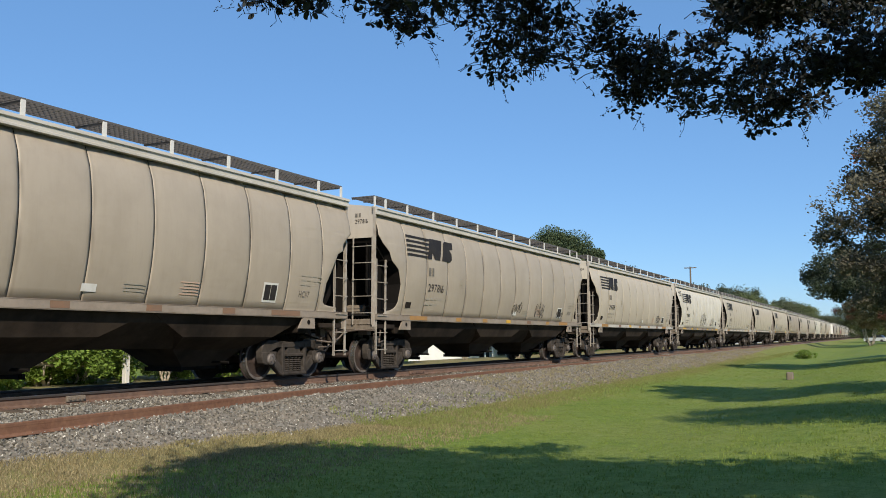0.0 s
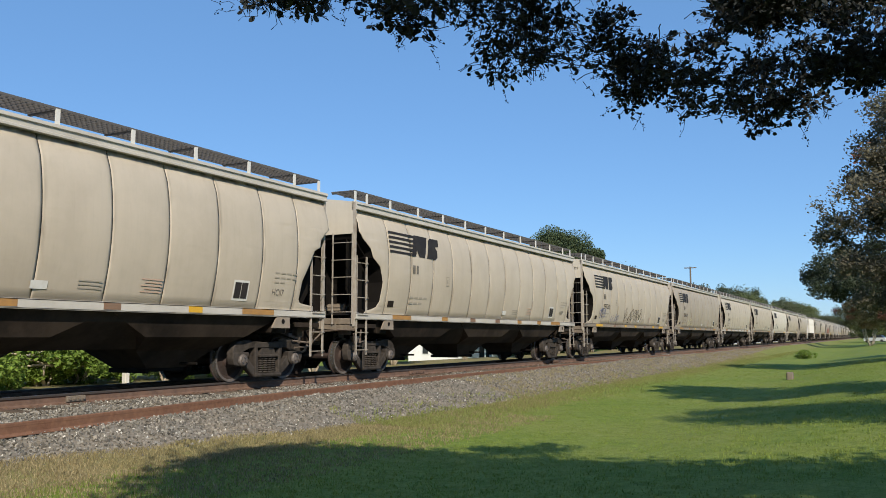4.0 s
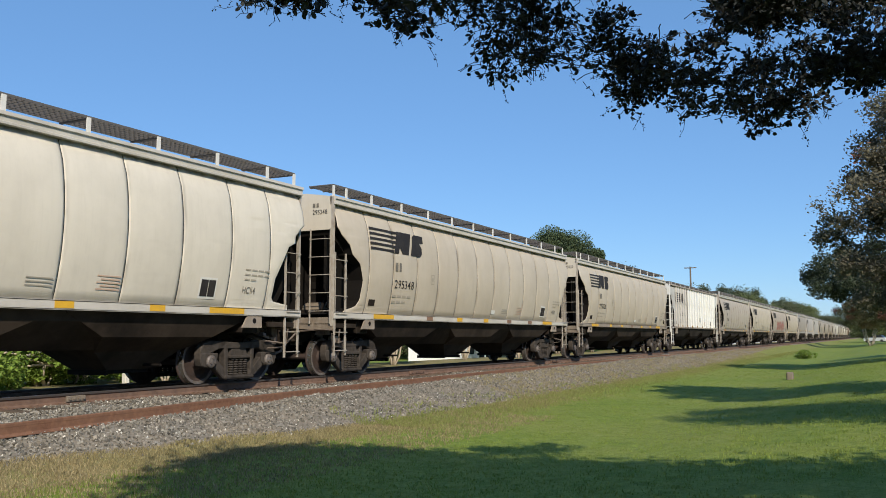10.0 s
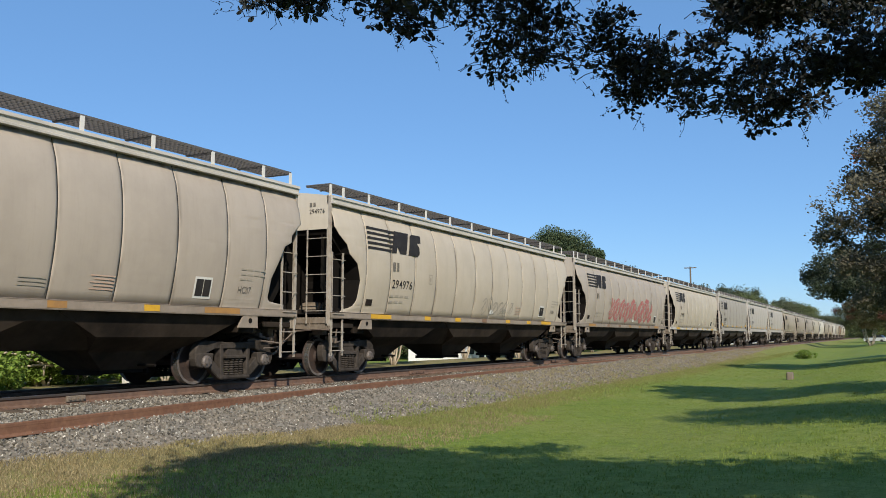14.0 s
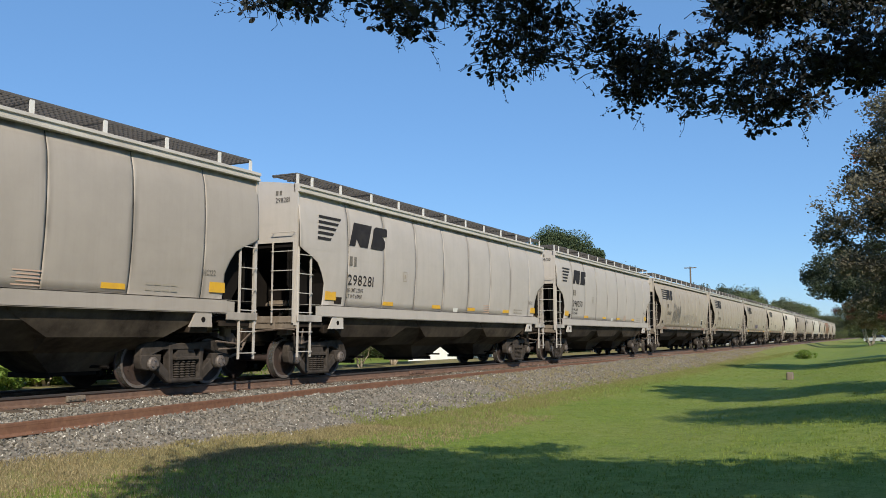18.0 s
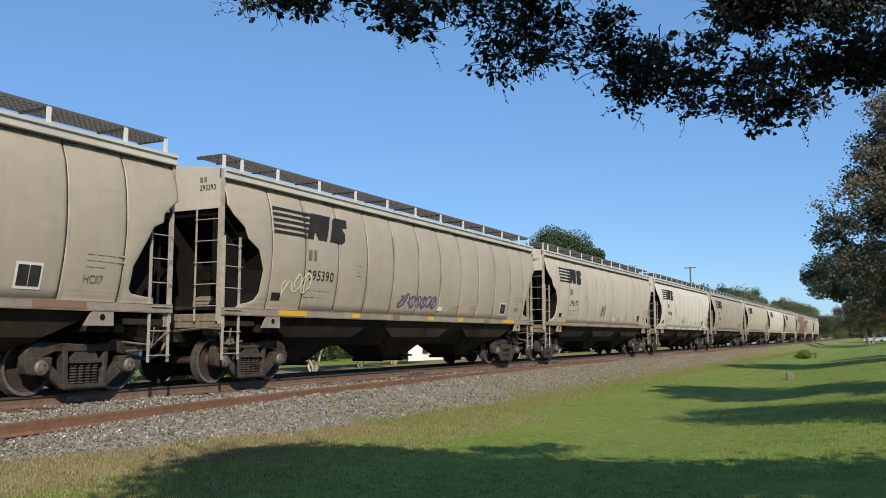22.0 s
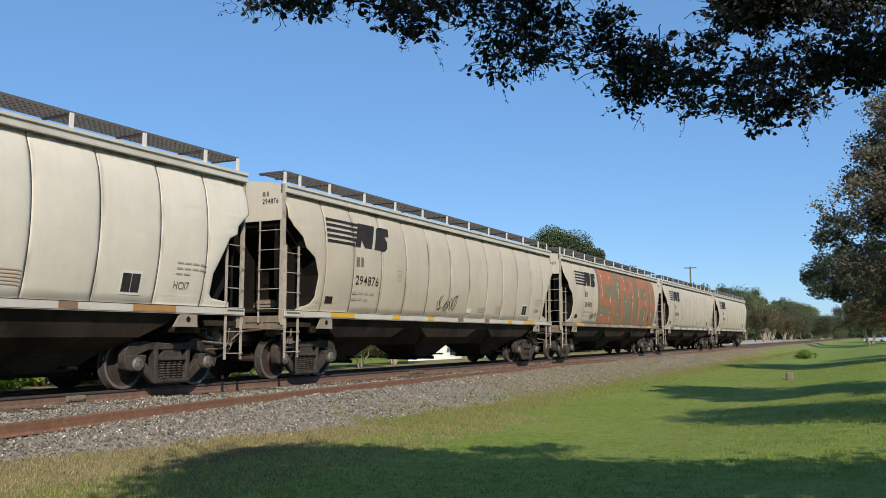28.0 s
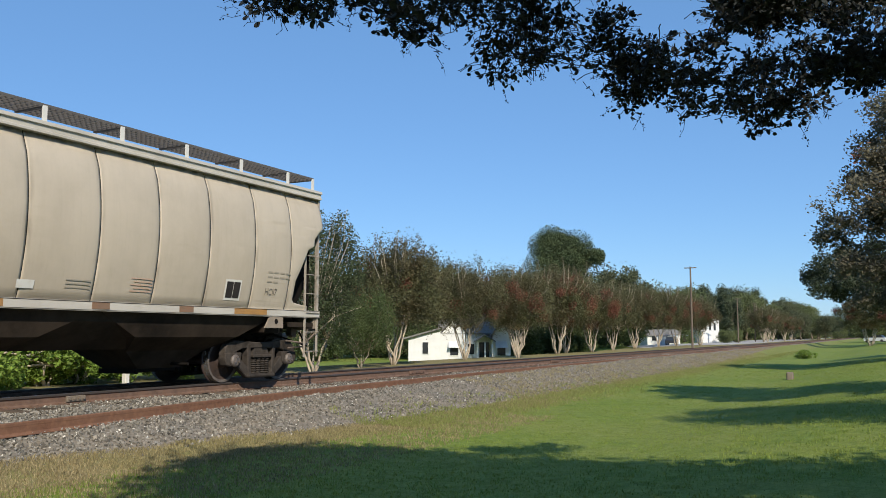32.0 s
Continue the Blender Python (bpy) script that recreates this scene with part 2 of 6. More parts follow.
LEAF_RED = foliage("reddening_leaf", (0.20, 0.085, 0.058), (0.15, 0.105, 0.06), 0.5, 0.3, 0.25)
LEAF_OLIVE = foliage("olive_leaf", (0.098, 0.104, 0.050), (0.135, 0.096, 0.062), 0.7, 0.3, 0.25)
LEAF_TAN = foliage("thin_tan_leaf", (0.150, 0.136, 0.094), (0.125, 0.128, 0.078), 0.7, 0.4, 0.3)
LEAF_DARK = foliage("dark_leaf", (0.066, 0.088, 0.042), (0.085, 0.095, 0.048), 0.6, 0.4, 0.28)
# oak green darkened for the shade that neighbouring trees throw on it
LEAF_OAK = foliage("shaded_oak_leaf", (0.046, 0.062, 0.038), (0.060, 0.070, 0.042), 0.6, 0.35, 0.15)
LEAF_GREEN = foliage("green_leaf", (0.105, 0.140, 0.055), (0.08, 0.112, 0.045), 0.6, 0.4, 0.32)
LEAF_FAR = [foliage("far_leaf", (0.150, 0.180, 0.075), (0.12, 0.135, 0.065), 0.6, 0.25, 0.36), foliage("far_dark_leaf", (0.105, 0.125, 0.070), (0.145, 0.135, 0.075), 0.6, 0.25, 0.34), foliage("far_evergreen_leaf", (0.070, 0.094, 0.058), (0.09, 0.11, 0.062), 0.6, 0.25, 0.25)]
LEAF_BRIGHT = foliage("bright_leaf", (0.20, 0.29, 0.055), (0.11, 0.18, 0.035), 0.6, 0.45, 0.35)
PINE = foliage("pine_needle", (0.075, 0.105, 0.052), (0.095, 0.122, 0.06), 0.6, 0.4, 0.2)
ASPHALT = material("pale_asphalt", (0.488, 0.477, 0.445), 0.9, 0, (((0.180, 0.175, 0.170), 0.6, 0.4), ((0.297, 0.286, 0.265), 0.5, 6)), bump=0.1)
SIDING = material("white_siding", (0.664, 0.680, 0.688), 0.7, 0, (((0.496, 0.496, 0.480), 0.4, 1.2),), bump=0.05)
SHINGLE = material("grey_shingle", (0.20, 0.195, 0.185), 1.0, 0, (((0.14, 0.135, 0.13), 0.6, 3),), bump=0.3)
SHINGLE.node_tree.nodes["Principled BSDF"].inputs["Specular IOR Level"].default_value = 0.1
PANE = material("window_pane", (0.03, 0.035, 0.04), 0.08, 0, bump=0)
POLEWOOD = material("pole_wood", (0.13, 0.105, 0.085), 0.9, 0, (((0.20, 0.17, 0.14), 0.6, 4),), bump=0.3, stretch=(1, 1, 0.1))
TYRE = material("tyre_rubber", (0.03, 0.03, 0.03), 0.8, bump=0.1)
CARPAINT = material("dark_car_paint", (0.035, 0.04, 0.05), 0.25, 0.2, bump=0)
RED_PAINT = material("faded_red_spray", (0.34, 0.10, 0.09), 0.7, 0, (((0.42, 0.25, 0.22), 0.6, 3),), bump=0)
BLUE_PAINT = material("blue_spray", (0.10, 0.13, 0.25), 0.7, 0, (((0.2, 0.2, 0.25), 0.5, 4),), bump=0)
PURPLE_PAINT = material("purple_spray", (0.09, 0.06, 0.15), 0.7, 0, bump=0)
TEAL_PAINT = material("teal_spray", (0.14, 0.22, 0.22), 0.7, 0, bump=0)
CHALK_PAINT = material("pale_spray", (0.62, 0.58, 0.38), 0.7, 0, bump=0)
SLATE_PAINT = material("slate_spray", (0.155, 0.145, 0.128), 0.7, 0, (((0.24, 0.22, 0.185), 0.6, 3),), bump=0)
GREY_PAINT = material("grey_spray", (0.27, 0.255, 0.22), 0.7, 0, (((0.34, 0.31, 0.26), 0.6, 3),), bump=0)
RUST_PAINT = material("rust_red_paint", (0.33, 0.115, 0.055), 0.7, 0, (((0.24, 0.09, 0.05), 0.6, 1.2), ((0.45, 0.36, 0.27), 0.14, 5)), bump=0.05)
OLIVE_PAINT = material("olive_paint", (0.17, 0.145, 0.08), 0.7, 0, (((0.13, 0.11, 0.065), 0.6, 1.2), ((0.30, 0.27, 0.20), 0.14, 5)), bump=0.05)
WHITECAR = material("white_car_paint", (0.600, 0.608, 0.616), 0.3, 0, bump=0)


# ---- mesh tools ----
def box(bm, x0, x1, y0, y1, z0, z1, bevel=0.0):
    vs = [bm.verts.new(v) for v in ((x0, y0, z0), (x1, y0, z0), (x1, y1, z0), (x0, y1, z0), (x0, y0, z1), (x1, y0, z1), (x1, y1, z1), (x0, y1, z1))]
    fs = [bm.faces.new([vs[i] for i in f]) for f in ((3, 2, 1, 0), (4, 5, 6, 7), (0, 1, 5, 4), (1, 2, 6, 5), (2, 3, 7, 6), (3, 0, 4, 7))]
    if bevel:
        es = list({e for f in fs for e in f.edges})
        bmesh.ops.bevel(bm, geom=es, offset=bevel, segments=1, affect="EDGES")
    return vs


def tube(bm, points, radii, sides=6):
    """A tapering tube along points."""
    rings = []
    pts = [Vector(q) for q in points]
    for i, q in enumerate(pts):
        d = (pts[min(i + 1, len(pts) - 1)] - pts[max(i - 1, 0)]).normalized()
        a = d.orthogonal().normalized() if abs(d.z) < 0.9 else Vector((1, 0, 0)).cross(d).normalized()
        if abs(d.z) < 0.9:
            a = Vector((0, 0, 1)).cross(d).normalized()
        c = d.cross(a)
        r = radii[i] if hasattr(radii, "__len__") else radii
        rings.append([bm.verts.new(q + r * (a * math.cos(k * 2 * math.pi / sides) + c * math.sin(k * 2 * math.pi / sides))) for k in range(sides)])
    for u, v in zip(rings, rings[1:]):
        for k in range(sides):
            bm.faces.new((u[k], u[(k + 1) % sides], v[(k + 1) % sides], v[k]))
    bm.faces.new(rings[0][::-1])
    bm.faces.new(rings[-1])


def lathe(bm, profile, axis="y", sides=24, centre=(0, 0, 0), mats=None):
    """Turns (radius, along) pairs about an axis."""
    rings = []
    for r, h in profile:
        ring = []
        for k in range(sides):
            a = k * 2 * math.pi / sides
            u, v = r * math.cos(a), r * math.sin(a)
            p = {"y": (u, h, v), "z": (u, v, h), "x": (h, u, v)}[axis]
            ring.append(bm.verts.new(Vector(p) + Vector(centre)))
        rings.append(ring)
    for i, (u, v) in enumerate(zip(rings, rings[1:])):
        for k in range(sides):
            f = bm.faces.new((u[k], v[k], v[(k + 1) % sides], u[(k + 1) % sides]))
            if mats:
                f.material_index = mats[i]
    bm.faces.new(rings[0])
    bm.faces.new(rings[-1][::-1])


def prism(bm, outline, y0, y1):
    """A flat outline in x, z, pulled from y0 to y1."""
    a = [bm.verts.new((x, y0, z)) for x, z in outline]
    b = [bm.verts.new((x, y1, z)) for x, z in outline]
    n = len(a)
    bm.faces.new(a)
    bm.faces.new(b[::-1])
    for i in range(n):
        bm.faces.new((a[i], b[i], b[(i + 1) % n], a[(i + 1) % n]))


def mesh_of(bm, name, mats, smooth=False):
    bmesh.ops.recalc_face_normals(bm, faces=bm.faces)
    me = bpy.data.meshes.new(name)
    bm.to_mesh(me)
    bm.free()
    for m in mats if isinstance(mats, (list, tuple)) else (mats,):
        me.materials.append(m)
    if smooth:
        me.polygons.foreach_set("use_smooth", [True] * len(me.polygons))
    return me


def part(name, bm, mat, parent, label="", smooth=False, at=None):
    ob = new(name, bm if isinstance(bm, bpy.types.Mesh) else mesh_of(bm, name, mat, smooth))
    ob.parent = parent
    if at is not None:
        ob.matrix_parent_inverse = Matrix.Translation(at)
    if label:
        ob["label"] = label
    return ob


def holder(name, label, category, at=(0, 0, 0), group="", kind=""):
    ob = new(name)
    ob.location = at
    return tagged(ob, label, category, group, kind)


def cloud_mesh(name, verts, faces, mat):
    me = bpy.data.meshes.new(name)
    me.from_pydata(verts, [], faces)
    for m in mat if isinstance(mat, (list, tuple)) else (mat,):
        me.materials.append(m)
    return me


def ground_z(x, y):
    """Lawn that falls from a low bank towards a shallow swale before the ballast, and the lower ground beyond the tracks."""
    if y < 8.6:
        up = min(1.0, max(0.0, 4.4 - y) / 5.5)
        rise = 0.56 * up * up * (3 - 2 * up) * min(1.0, max(0.5, (x - 3) / 12))      # a bank up to the trees
        return LAWN_Z - 0.05 + rise + 0.04 * noise.noise(Vector((x * 0.06, y * 0.09, 0)))
    if y < 10.5:
        return LAWN_Z - 0.05 - 0.25 * min(1, (y - 8.6) / 1.5)
    along = min(1.0, max(0.0, (x - 100) / 25))      # the street climbs level with the line further on
    if y < 31:
        return FAR_Z + 0.3 * along * min(1.0, max(0.0, (y - 18) / 6))
    return FAR_Z + 0.3 * along - (1.0 - along) * min(1.0, (y - 31) / 6.0)


# ---- ground, road and track ----
def sheet(name, xs, ys, height, mat, kind_label, lift=0.0):
    verts = [(x, y, height(x, y) + lift) for x in xs for y in ys]
    n = len(ys)
    faces = [(i * n + j, (i + 1) * n + j, (i + 1) * n + j + 1, i * n + j + 1) for i in range(len(xs) - 1) for j in range(n - 1)]
    ob = new(name, cloud_mesh(name, verts, faces, mat))
    return tagged(ob, kind_label, "ground", kind="structure")


XS = [-3000, -600, -150, -60, -30] + [i * 2.0 for i in range(-10, 64)] + [130, 140, 170, 220, 320, 600, 1200, 4500]
YS = [-3000, -600, -150, -60, -30, -20, -14] + [i * 1.0 for i in range(-10, 40)] + [45, 60, 90, 150, 300, 800, 3000]
sheet("ground", XS, YS, ground_z, GRASS, "mown green lawn with worn yellowish patches")


def ballast_profile(y):
    """Height of the ballast over the track's cross-section."""
    d = abs(y - TRACK_Y)
    if d < 1.5:
        return -0.21
    if d < 2.7:
        return -0.21 - (d - 1.5) * 0.125
    return max(-0.36 - (d - 2.7) * 0.29, -1.2)


def ballast_height(x, y):
    return ballast_profile(y) + 0.03 * noise.noise(Vector((x * 1.3, y * 1.3, 0))) + 0.05 * noise.noise(Vector((x * 0.25, y * 0.4, 5)))


BX = [-400, -60, -20] + [i * 0.5 for i in range(-20, 160)] + [85, 95, 110, 140, 200, 300, 500, 900, 2500]
BY = [TRACK_Y - 4.4 + i * 0.22 for i in range(0, 41)]
bed = sheet("ballast_bed", BX, BY, ballast_height, BALLAST, "bank of grey crushed-stone railway ballast")
bed["category"] = "ballast"


def toe(x):
    """Where the grass meets the foot of the bank."""
    return 8.80 + 0.68 * max(0.0, (17 - max(4.0, x)) / 10) ** 1.3 + 1.7 * min(1.0, max(0.0, x - 45) / 60) + 0.12 * noise.noise(Vector((x * 0.5, 0, 3)))


verge = sheet("near_verge", [-30, -10] + [i * 0.5 for i in range(0, 150)] + [80, 85, 95, 110, 140, 200, 300, 500, 900, 2400], [0, 0.3, 0.5, 0.65, 0.8, 1.0], lambda x, y: 0, DRYGRASS, "dry yellowed grass strip at the foot of the bank")
verge["category"] = "grass"
for v in verge.data.vertices:
    near = 8.2 + 0.35 * noise.noise(Vector((v.co.x * 0.4, 7, 0)))
    y = near + (toe(v.co.x) - near) * v.co.y
    v.co.z = max(ground_z(v.co.x, y), ballast_height(v.co.x, y)) + (0.012 + 0.09 * min(1.0, max(0.0, v.co.x - 70) / 30) if v.co.y > 0.1 else -0.03)
    v.co.y = y
verge.data.materials.append(BANKGRASS)
for f in verge.data.polygons:                   # green again where the lawn's grass has grown up the bank
    f.material_index = int(f.center.x + 5 * noise.noise(Vector((f.center.x * 0.6, f.center.y * 2.0, 5))) - 3 * (f.center.y - 8.6) > 17)


def stones(name, count, least, most, mat, label, seed):
    """Angular broken stones, each a hull of a few points."""
    rng = random.Random(seed)
    shapes = []
    for _ in range(9):
        bm = bmesh.new()
        for _ in range(8):
            bm.verts.new(Vector((rng.gauss(0, 1), rng.gauss(0, 1), rng.gauss(0, 1))).normalized() * rng.uniform(0.75, 1.2))
        bmesh.ops.convex_hull(bm, input=bm.verts)
        bmesh.ops.delete(bm, geom=[v for v in bm.verts if not v.link_faces], context="VERTS")
        bm.verts.index_update()
        shapes.append(([v.co.copy() for v in bm.verts], [[v.index for v in f.verts] for f in bm.faces]))
        bm.free()
    verts, faces = [], []
    for _ in range(count):
        x = 3.0 + 52 * rng.random() ** 1.7
        y = TRACK_Y - 4.1 + 4.6 * rng.random()
        if y < toe(x) + rng.gauss(0, 0.10):
            continue
        vs, fs = shapes[rng.randrange(9)]
        s = rng.uniform(least, most)
        m = Euler((rng.uniform(0, 6), rng.uniform(0, 6), rng.uniform(0, 6))).to_matrix() @ Matrix.Diagonal((s * rng.uniform(0.8, 1.5), s, s * rng.uniform(0.6, 1)))
        base = len(verts)
        c = Vector((x, y, ballast_height(x, y) + s * 0.3))
        verts.extend([(m @ v + c)[:] for v in vs])
        faces.extend([[base + i for i in f] for f in fs])
    ob = new(name, cloud_mesh(name, verts, faces, mat))
    tagged(ob, label, "stones", kind="stuff")


stones("ballast_stones", 84000, 0.013, 0.033, STONE, "loose grey crushed stones lying on the track bank", 4)
stones("pale_stones", 2600, 0.012, 0.026, CHIP, "pale stone chips scattered over the ballast", 9)
oily = sheet("oily_strip", [-60, -20, 0, 20, 40, 60, 90, 140, 300, 2400], [TRACK_Y - 0.66, TRACK_Y, TRACK_Y + 0.66], lambda x, y: -0.13, OILY, "dark oil-soaked ballast between the rails")
oily["category"] = "ballast"


def rail_mesh(name, x0, x1, head):
    """Flat-bottomed rail section along x, top at z = 0."""
    half = [(0.0, 0.0), (0.030, 0.0), (0.037, -0.008), (0.037, -0.035), (0.012, -0.050), (0.010, -0.135), (0.030, -0.155), (0.076, -0.168), (0.076, -0.180), (0.0, -0.180)]
    outline = half + [(-a, b) for a, b in half[-2:0:-1]]
    bm = bmesh.new()
    steps = [x0, -40, 0, 20, 40, 80, 160, x1]
    rings = [[bm.verts.new((x, a, b)) for a, b in outline] for x in steps]
    n = len(outline)
    for u, v in zip(rings, rings[1:]):
        for k in range(n):
            f = bm.faces.new((u[k], u[(k + 1) % n], v[(k + 1) % n], v[k]))
            f.material_index = 1 if (k in (0, 1, 2, n - 1, n - 2, n - 3)) and head else 0
    bm.faces.new(rings[0])
    bm.faces.new(rings[-1])
    return mesh_of(bm, name, [RAILRUST, RAILHEAD if head else RAILRUST])


track = holder("railway_track", "railway track with rusty steel rails on dark timber ties", "track", (0, TRACK_Y, 0), kind="structure")
rail = rail_mesh("rail", -300, 2400, True)
for side in (-1, 1):
    part("rail", rail, None, track, at=(0, side * 0.754, 0))
def spare_mesh():
    """A loose rail that wanders a little along the shoulder."""
    half = [(0.0, 0.0), (0.030, 0.0), (0.037, -0.008), (0.037, -0.045), (0.034, -0.055), (0.033, -0.135), (0.044, -0.155), (0.076, -0.168), (0.076, -0.180), (0.0, -0.180)]
    outline = half + [(-a, b) for a, b in half[-2:0:-1]]
    way = [(-60, 8.9), (-20, 9.5), (0, 9.98), (7.4, 10.32), (12, 10.62), (17, 10.92), (25, 11.20), (33, 11.34), (50, 11.42), (90, 11.45), (600, 11.45)]
    bm = bmesh.new()
    rings = [[bm.verts.new((x, y + a, b - 0.015 + min(0.0, ballast_profile(y) + 0.30) * 0.6)) for a, b in outline] for x, y in way]
    n = len(outline)
    for u, v in zip(rings, rings[1:]):
        for k in range(n):
            bm.faces.new((u[k], u[(k + 1) % n], v[(k + 1) % n], v[k]))
    bm.faces.new(rings[0])
    bm.faces.new(rings[-1])
    return mesh_of(bm, "spare_rail", SPARERUST)


spare = new("spare_rail", spare_mesh())
spare.location = (0, 0, -0.14)
tagged(spare, "loose rust-brown spare rail lying on the ballast", "rail")

bm = bmesh.new()
box(bm, -0.115, 0.115, -1.3, 1.3, -0.36, -0.182, 0.012)
tie_mesh = mesh_of(bm, "tie", TIE)
bm = bmesh.new()
box(bm, -0.09, 0.09, -0.17, 0.17, -0.182, -0.166)
for sx in (-0.06, 0.06):
    for sy in (-0.1, 0.1):
        box(bm, sx - 0.012, sx + 0.012, sy - 0.02, sy + 0.02, -0.168, -0.148)
plate_mesh = mesh_of(bm, "tie_plate", RAILRUST)
for i in range(150):
    part("tie", tie_mesh, None, track, at=(2 + i * 0.52, 0, 0))
    part("tie_plate", plate_mesh, None, track, at=(2 + i * 0.52, -0.754, 0))

# joint bars on the near rail, one of them newer and pale
def joint_mesh(half, mat):
    bm = bmesh.new()
    box(bm, -half, half, -0.062, -0.012, -0.145, -0.045, 0.01)
    for i in range(4):
        lathe(bm, [(0.022, 0.0), (0.022, -0.025)], "y", 8, (half * (-0.73 + i * 0.49), -0.06, -0.095))
    return mesh_of(bm, "joint_bar", mat)


joint = joint_mesh(0.45, RAILRUST)
part("joint_bar", joint_mesh(0.19, DUSTY), None, track, "pale grey joint bar", at=(10.12, -0.754, 0))
for x in (22.1, 34.0, 45.9):
    part("joint_bar", joint, None, track, at=(x, -0.754, 0))

road = sheet("road", [118, 125, 135, 146, 154, 162, 170, 180, 220, 300, 420, 900], [0, 1], lambda x, y: 0.0, ASPHALT, "pale worn asphalt street behind the tracks")
for v in road.data.vertices:
    x = v.co.x
    near = 28.6 - 5.0 * min(1.0, max(0.0, x - 146) / 24) + max(0.0, x - 180) * 0.02
    v.co.y = near + v.co.y * (min(7.0, (x - 117) * 0.6 + 0.3) + 5.0 * min(1.0, max(0.0, x - 146) / 24)) * (1 + max(0, x - 180) * 0.002)
    v.co.z = ground_z(x, v.co.y) + 0.03
road["category"] = "road"


sheet("far_verge", [-300, -60, -20, 0, 20, 40, 60, 80, 100, 112, 125, 140, 180, 260, 500, 1200], [16.4, 18, 20, 24, 28, 31], ground_z, DRYGRASS, "dry mown grass strip beyond the tracks", 0.012)["category"] = "grass"


# ---- hopper cars ----
class Kind:
    """Sizes of one type of car, in metres from its front end."""
    def __init__(self, name, body, seams, bulge, half, sill, chord, cut, bays, panel_z, board=0.29):
        self.name, self.body, self.seams, self.bulge, self.half = name, body, seams, bulge, half
        self.sill, self.chord, self.cut, self.bays, self.panel_z, self.board = sill, chord, cut, bays, panel_z, board
        self.under, self.rear, self.rungs = UNDER, cut, LADDER


ROUND = Kind(name="round", body=16.8, seams=[0, 1.37, 2.55, 3.85, 5.12, 6.42, 7.80, 9.12, 10.47, 11.76, 13.05, 14.38, 15.57, 16.8], bulge=0.19, half=1.50,
             sill=(1.37, 1.53), chord=(4.10, 4.31), cut=[(1.53, 0.45), (1.60, 0.55), (1.64, 0.78), (1.70, 0.95), (1.84, 1.07), (2.34, 1.11), (2.73, 0.94), (2.93, 0.60), (3.15, 0.50), (3.37, 0.18), (3.49, 0.08), (3.54, 0.02), (4.12, 0.02)], bays=(3.70, 8.35, 13.0), panel_z=3.50, board=0.25)
MODERN = Kind(name="modern", body=15.5, seams=[0, 1.96, 3.64, 5.33, 7.04, 8.76, 10.41, 12.13, 13.9, 15.5], bulge=0.09, half=1.53,
              sill=(1.40, 1.68), chord=(4.18, 4.37), cut=[(1.68, 1.0), (2.18, 1.0), (2.42, 0.88), (2.64, 0.71), (2.78, 0.42), (2.88, 0.16), (2.95, 0.02), (4.24, 0.02)], bays=(3.4, 7.7, 12.0), panel_z=3.05, board=0.21)
RIBBED = Kind(name="ribbed", body=16.8, seams=[0, 4.75, 5.45, 16.8], bulge=0.0, half=1.50,
              sill=(1.46, 1.56), chord=(4.10, 4.20), cut=[(1.56, 1.16), (2.42, 1.20), (3.50, 0.30), (3.54, 0.02), (4.12, 0.02)], bays=(3.70, 8.35, 13.0), panel_z=3.52, board=0.12)
ROUND.rear = [(1.53, 0.40), (1.63, 0.44), (1.655, 0.70), (1.69, 0.96), (1.77, 1.03), (2.16, 1.01), (2.51, 0.82), (2.88, 0.61), (2.98, 0.39), (3.14, 0.36), (3.31, 0.17), (3.42, 0.02), (4.12, 0.02)]
RIBBED.rear = [(1.56, 1.22), (2.62, 1.22), (3.50, 0.20), (3.54, 0.02), (4.12, 0.02)]
RIBBED.under, MODERN.under = PATCHYDARK, PATCHYGREY
RIBBED.rungs, MODERN.rungs = ENDS[WHITE], ENDS[GREY]
RIBS = [1.70, 2.42, 3.15, 3.92, 4.68, 5.50, 6.32, 7.20, 8.12, 9.06, 9.96, 10.86, 11.74, 12.46, 13.2, 13.95, 14.7, 15.45]


def half_width(k, z):
    a = (z - k.sill[1]) / (k.chord[0] - k.sill[1])
    tuck = 0.05 * max(0.0, (min(a, 1.0) - 0.86) / 0.14) if k.bulge else 0.0
    return k.half - tuck + k.bulge * math.sin(math.pi * min(1, max(0, a))) ** 0.8


def cut_at(k, z, rear=False):
    pts = k.rear if rear else k.cut
    for (z0, x0), (z1, x1) in zip(pts, pts[1:]):
        if z0 <= z <= z1:
            return x0 + (x1 - x0) * (z - z0) / (z1 - z0)
    return pts[-1][1]


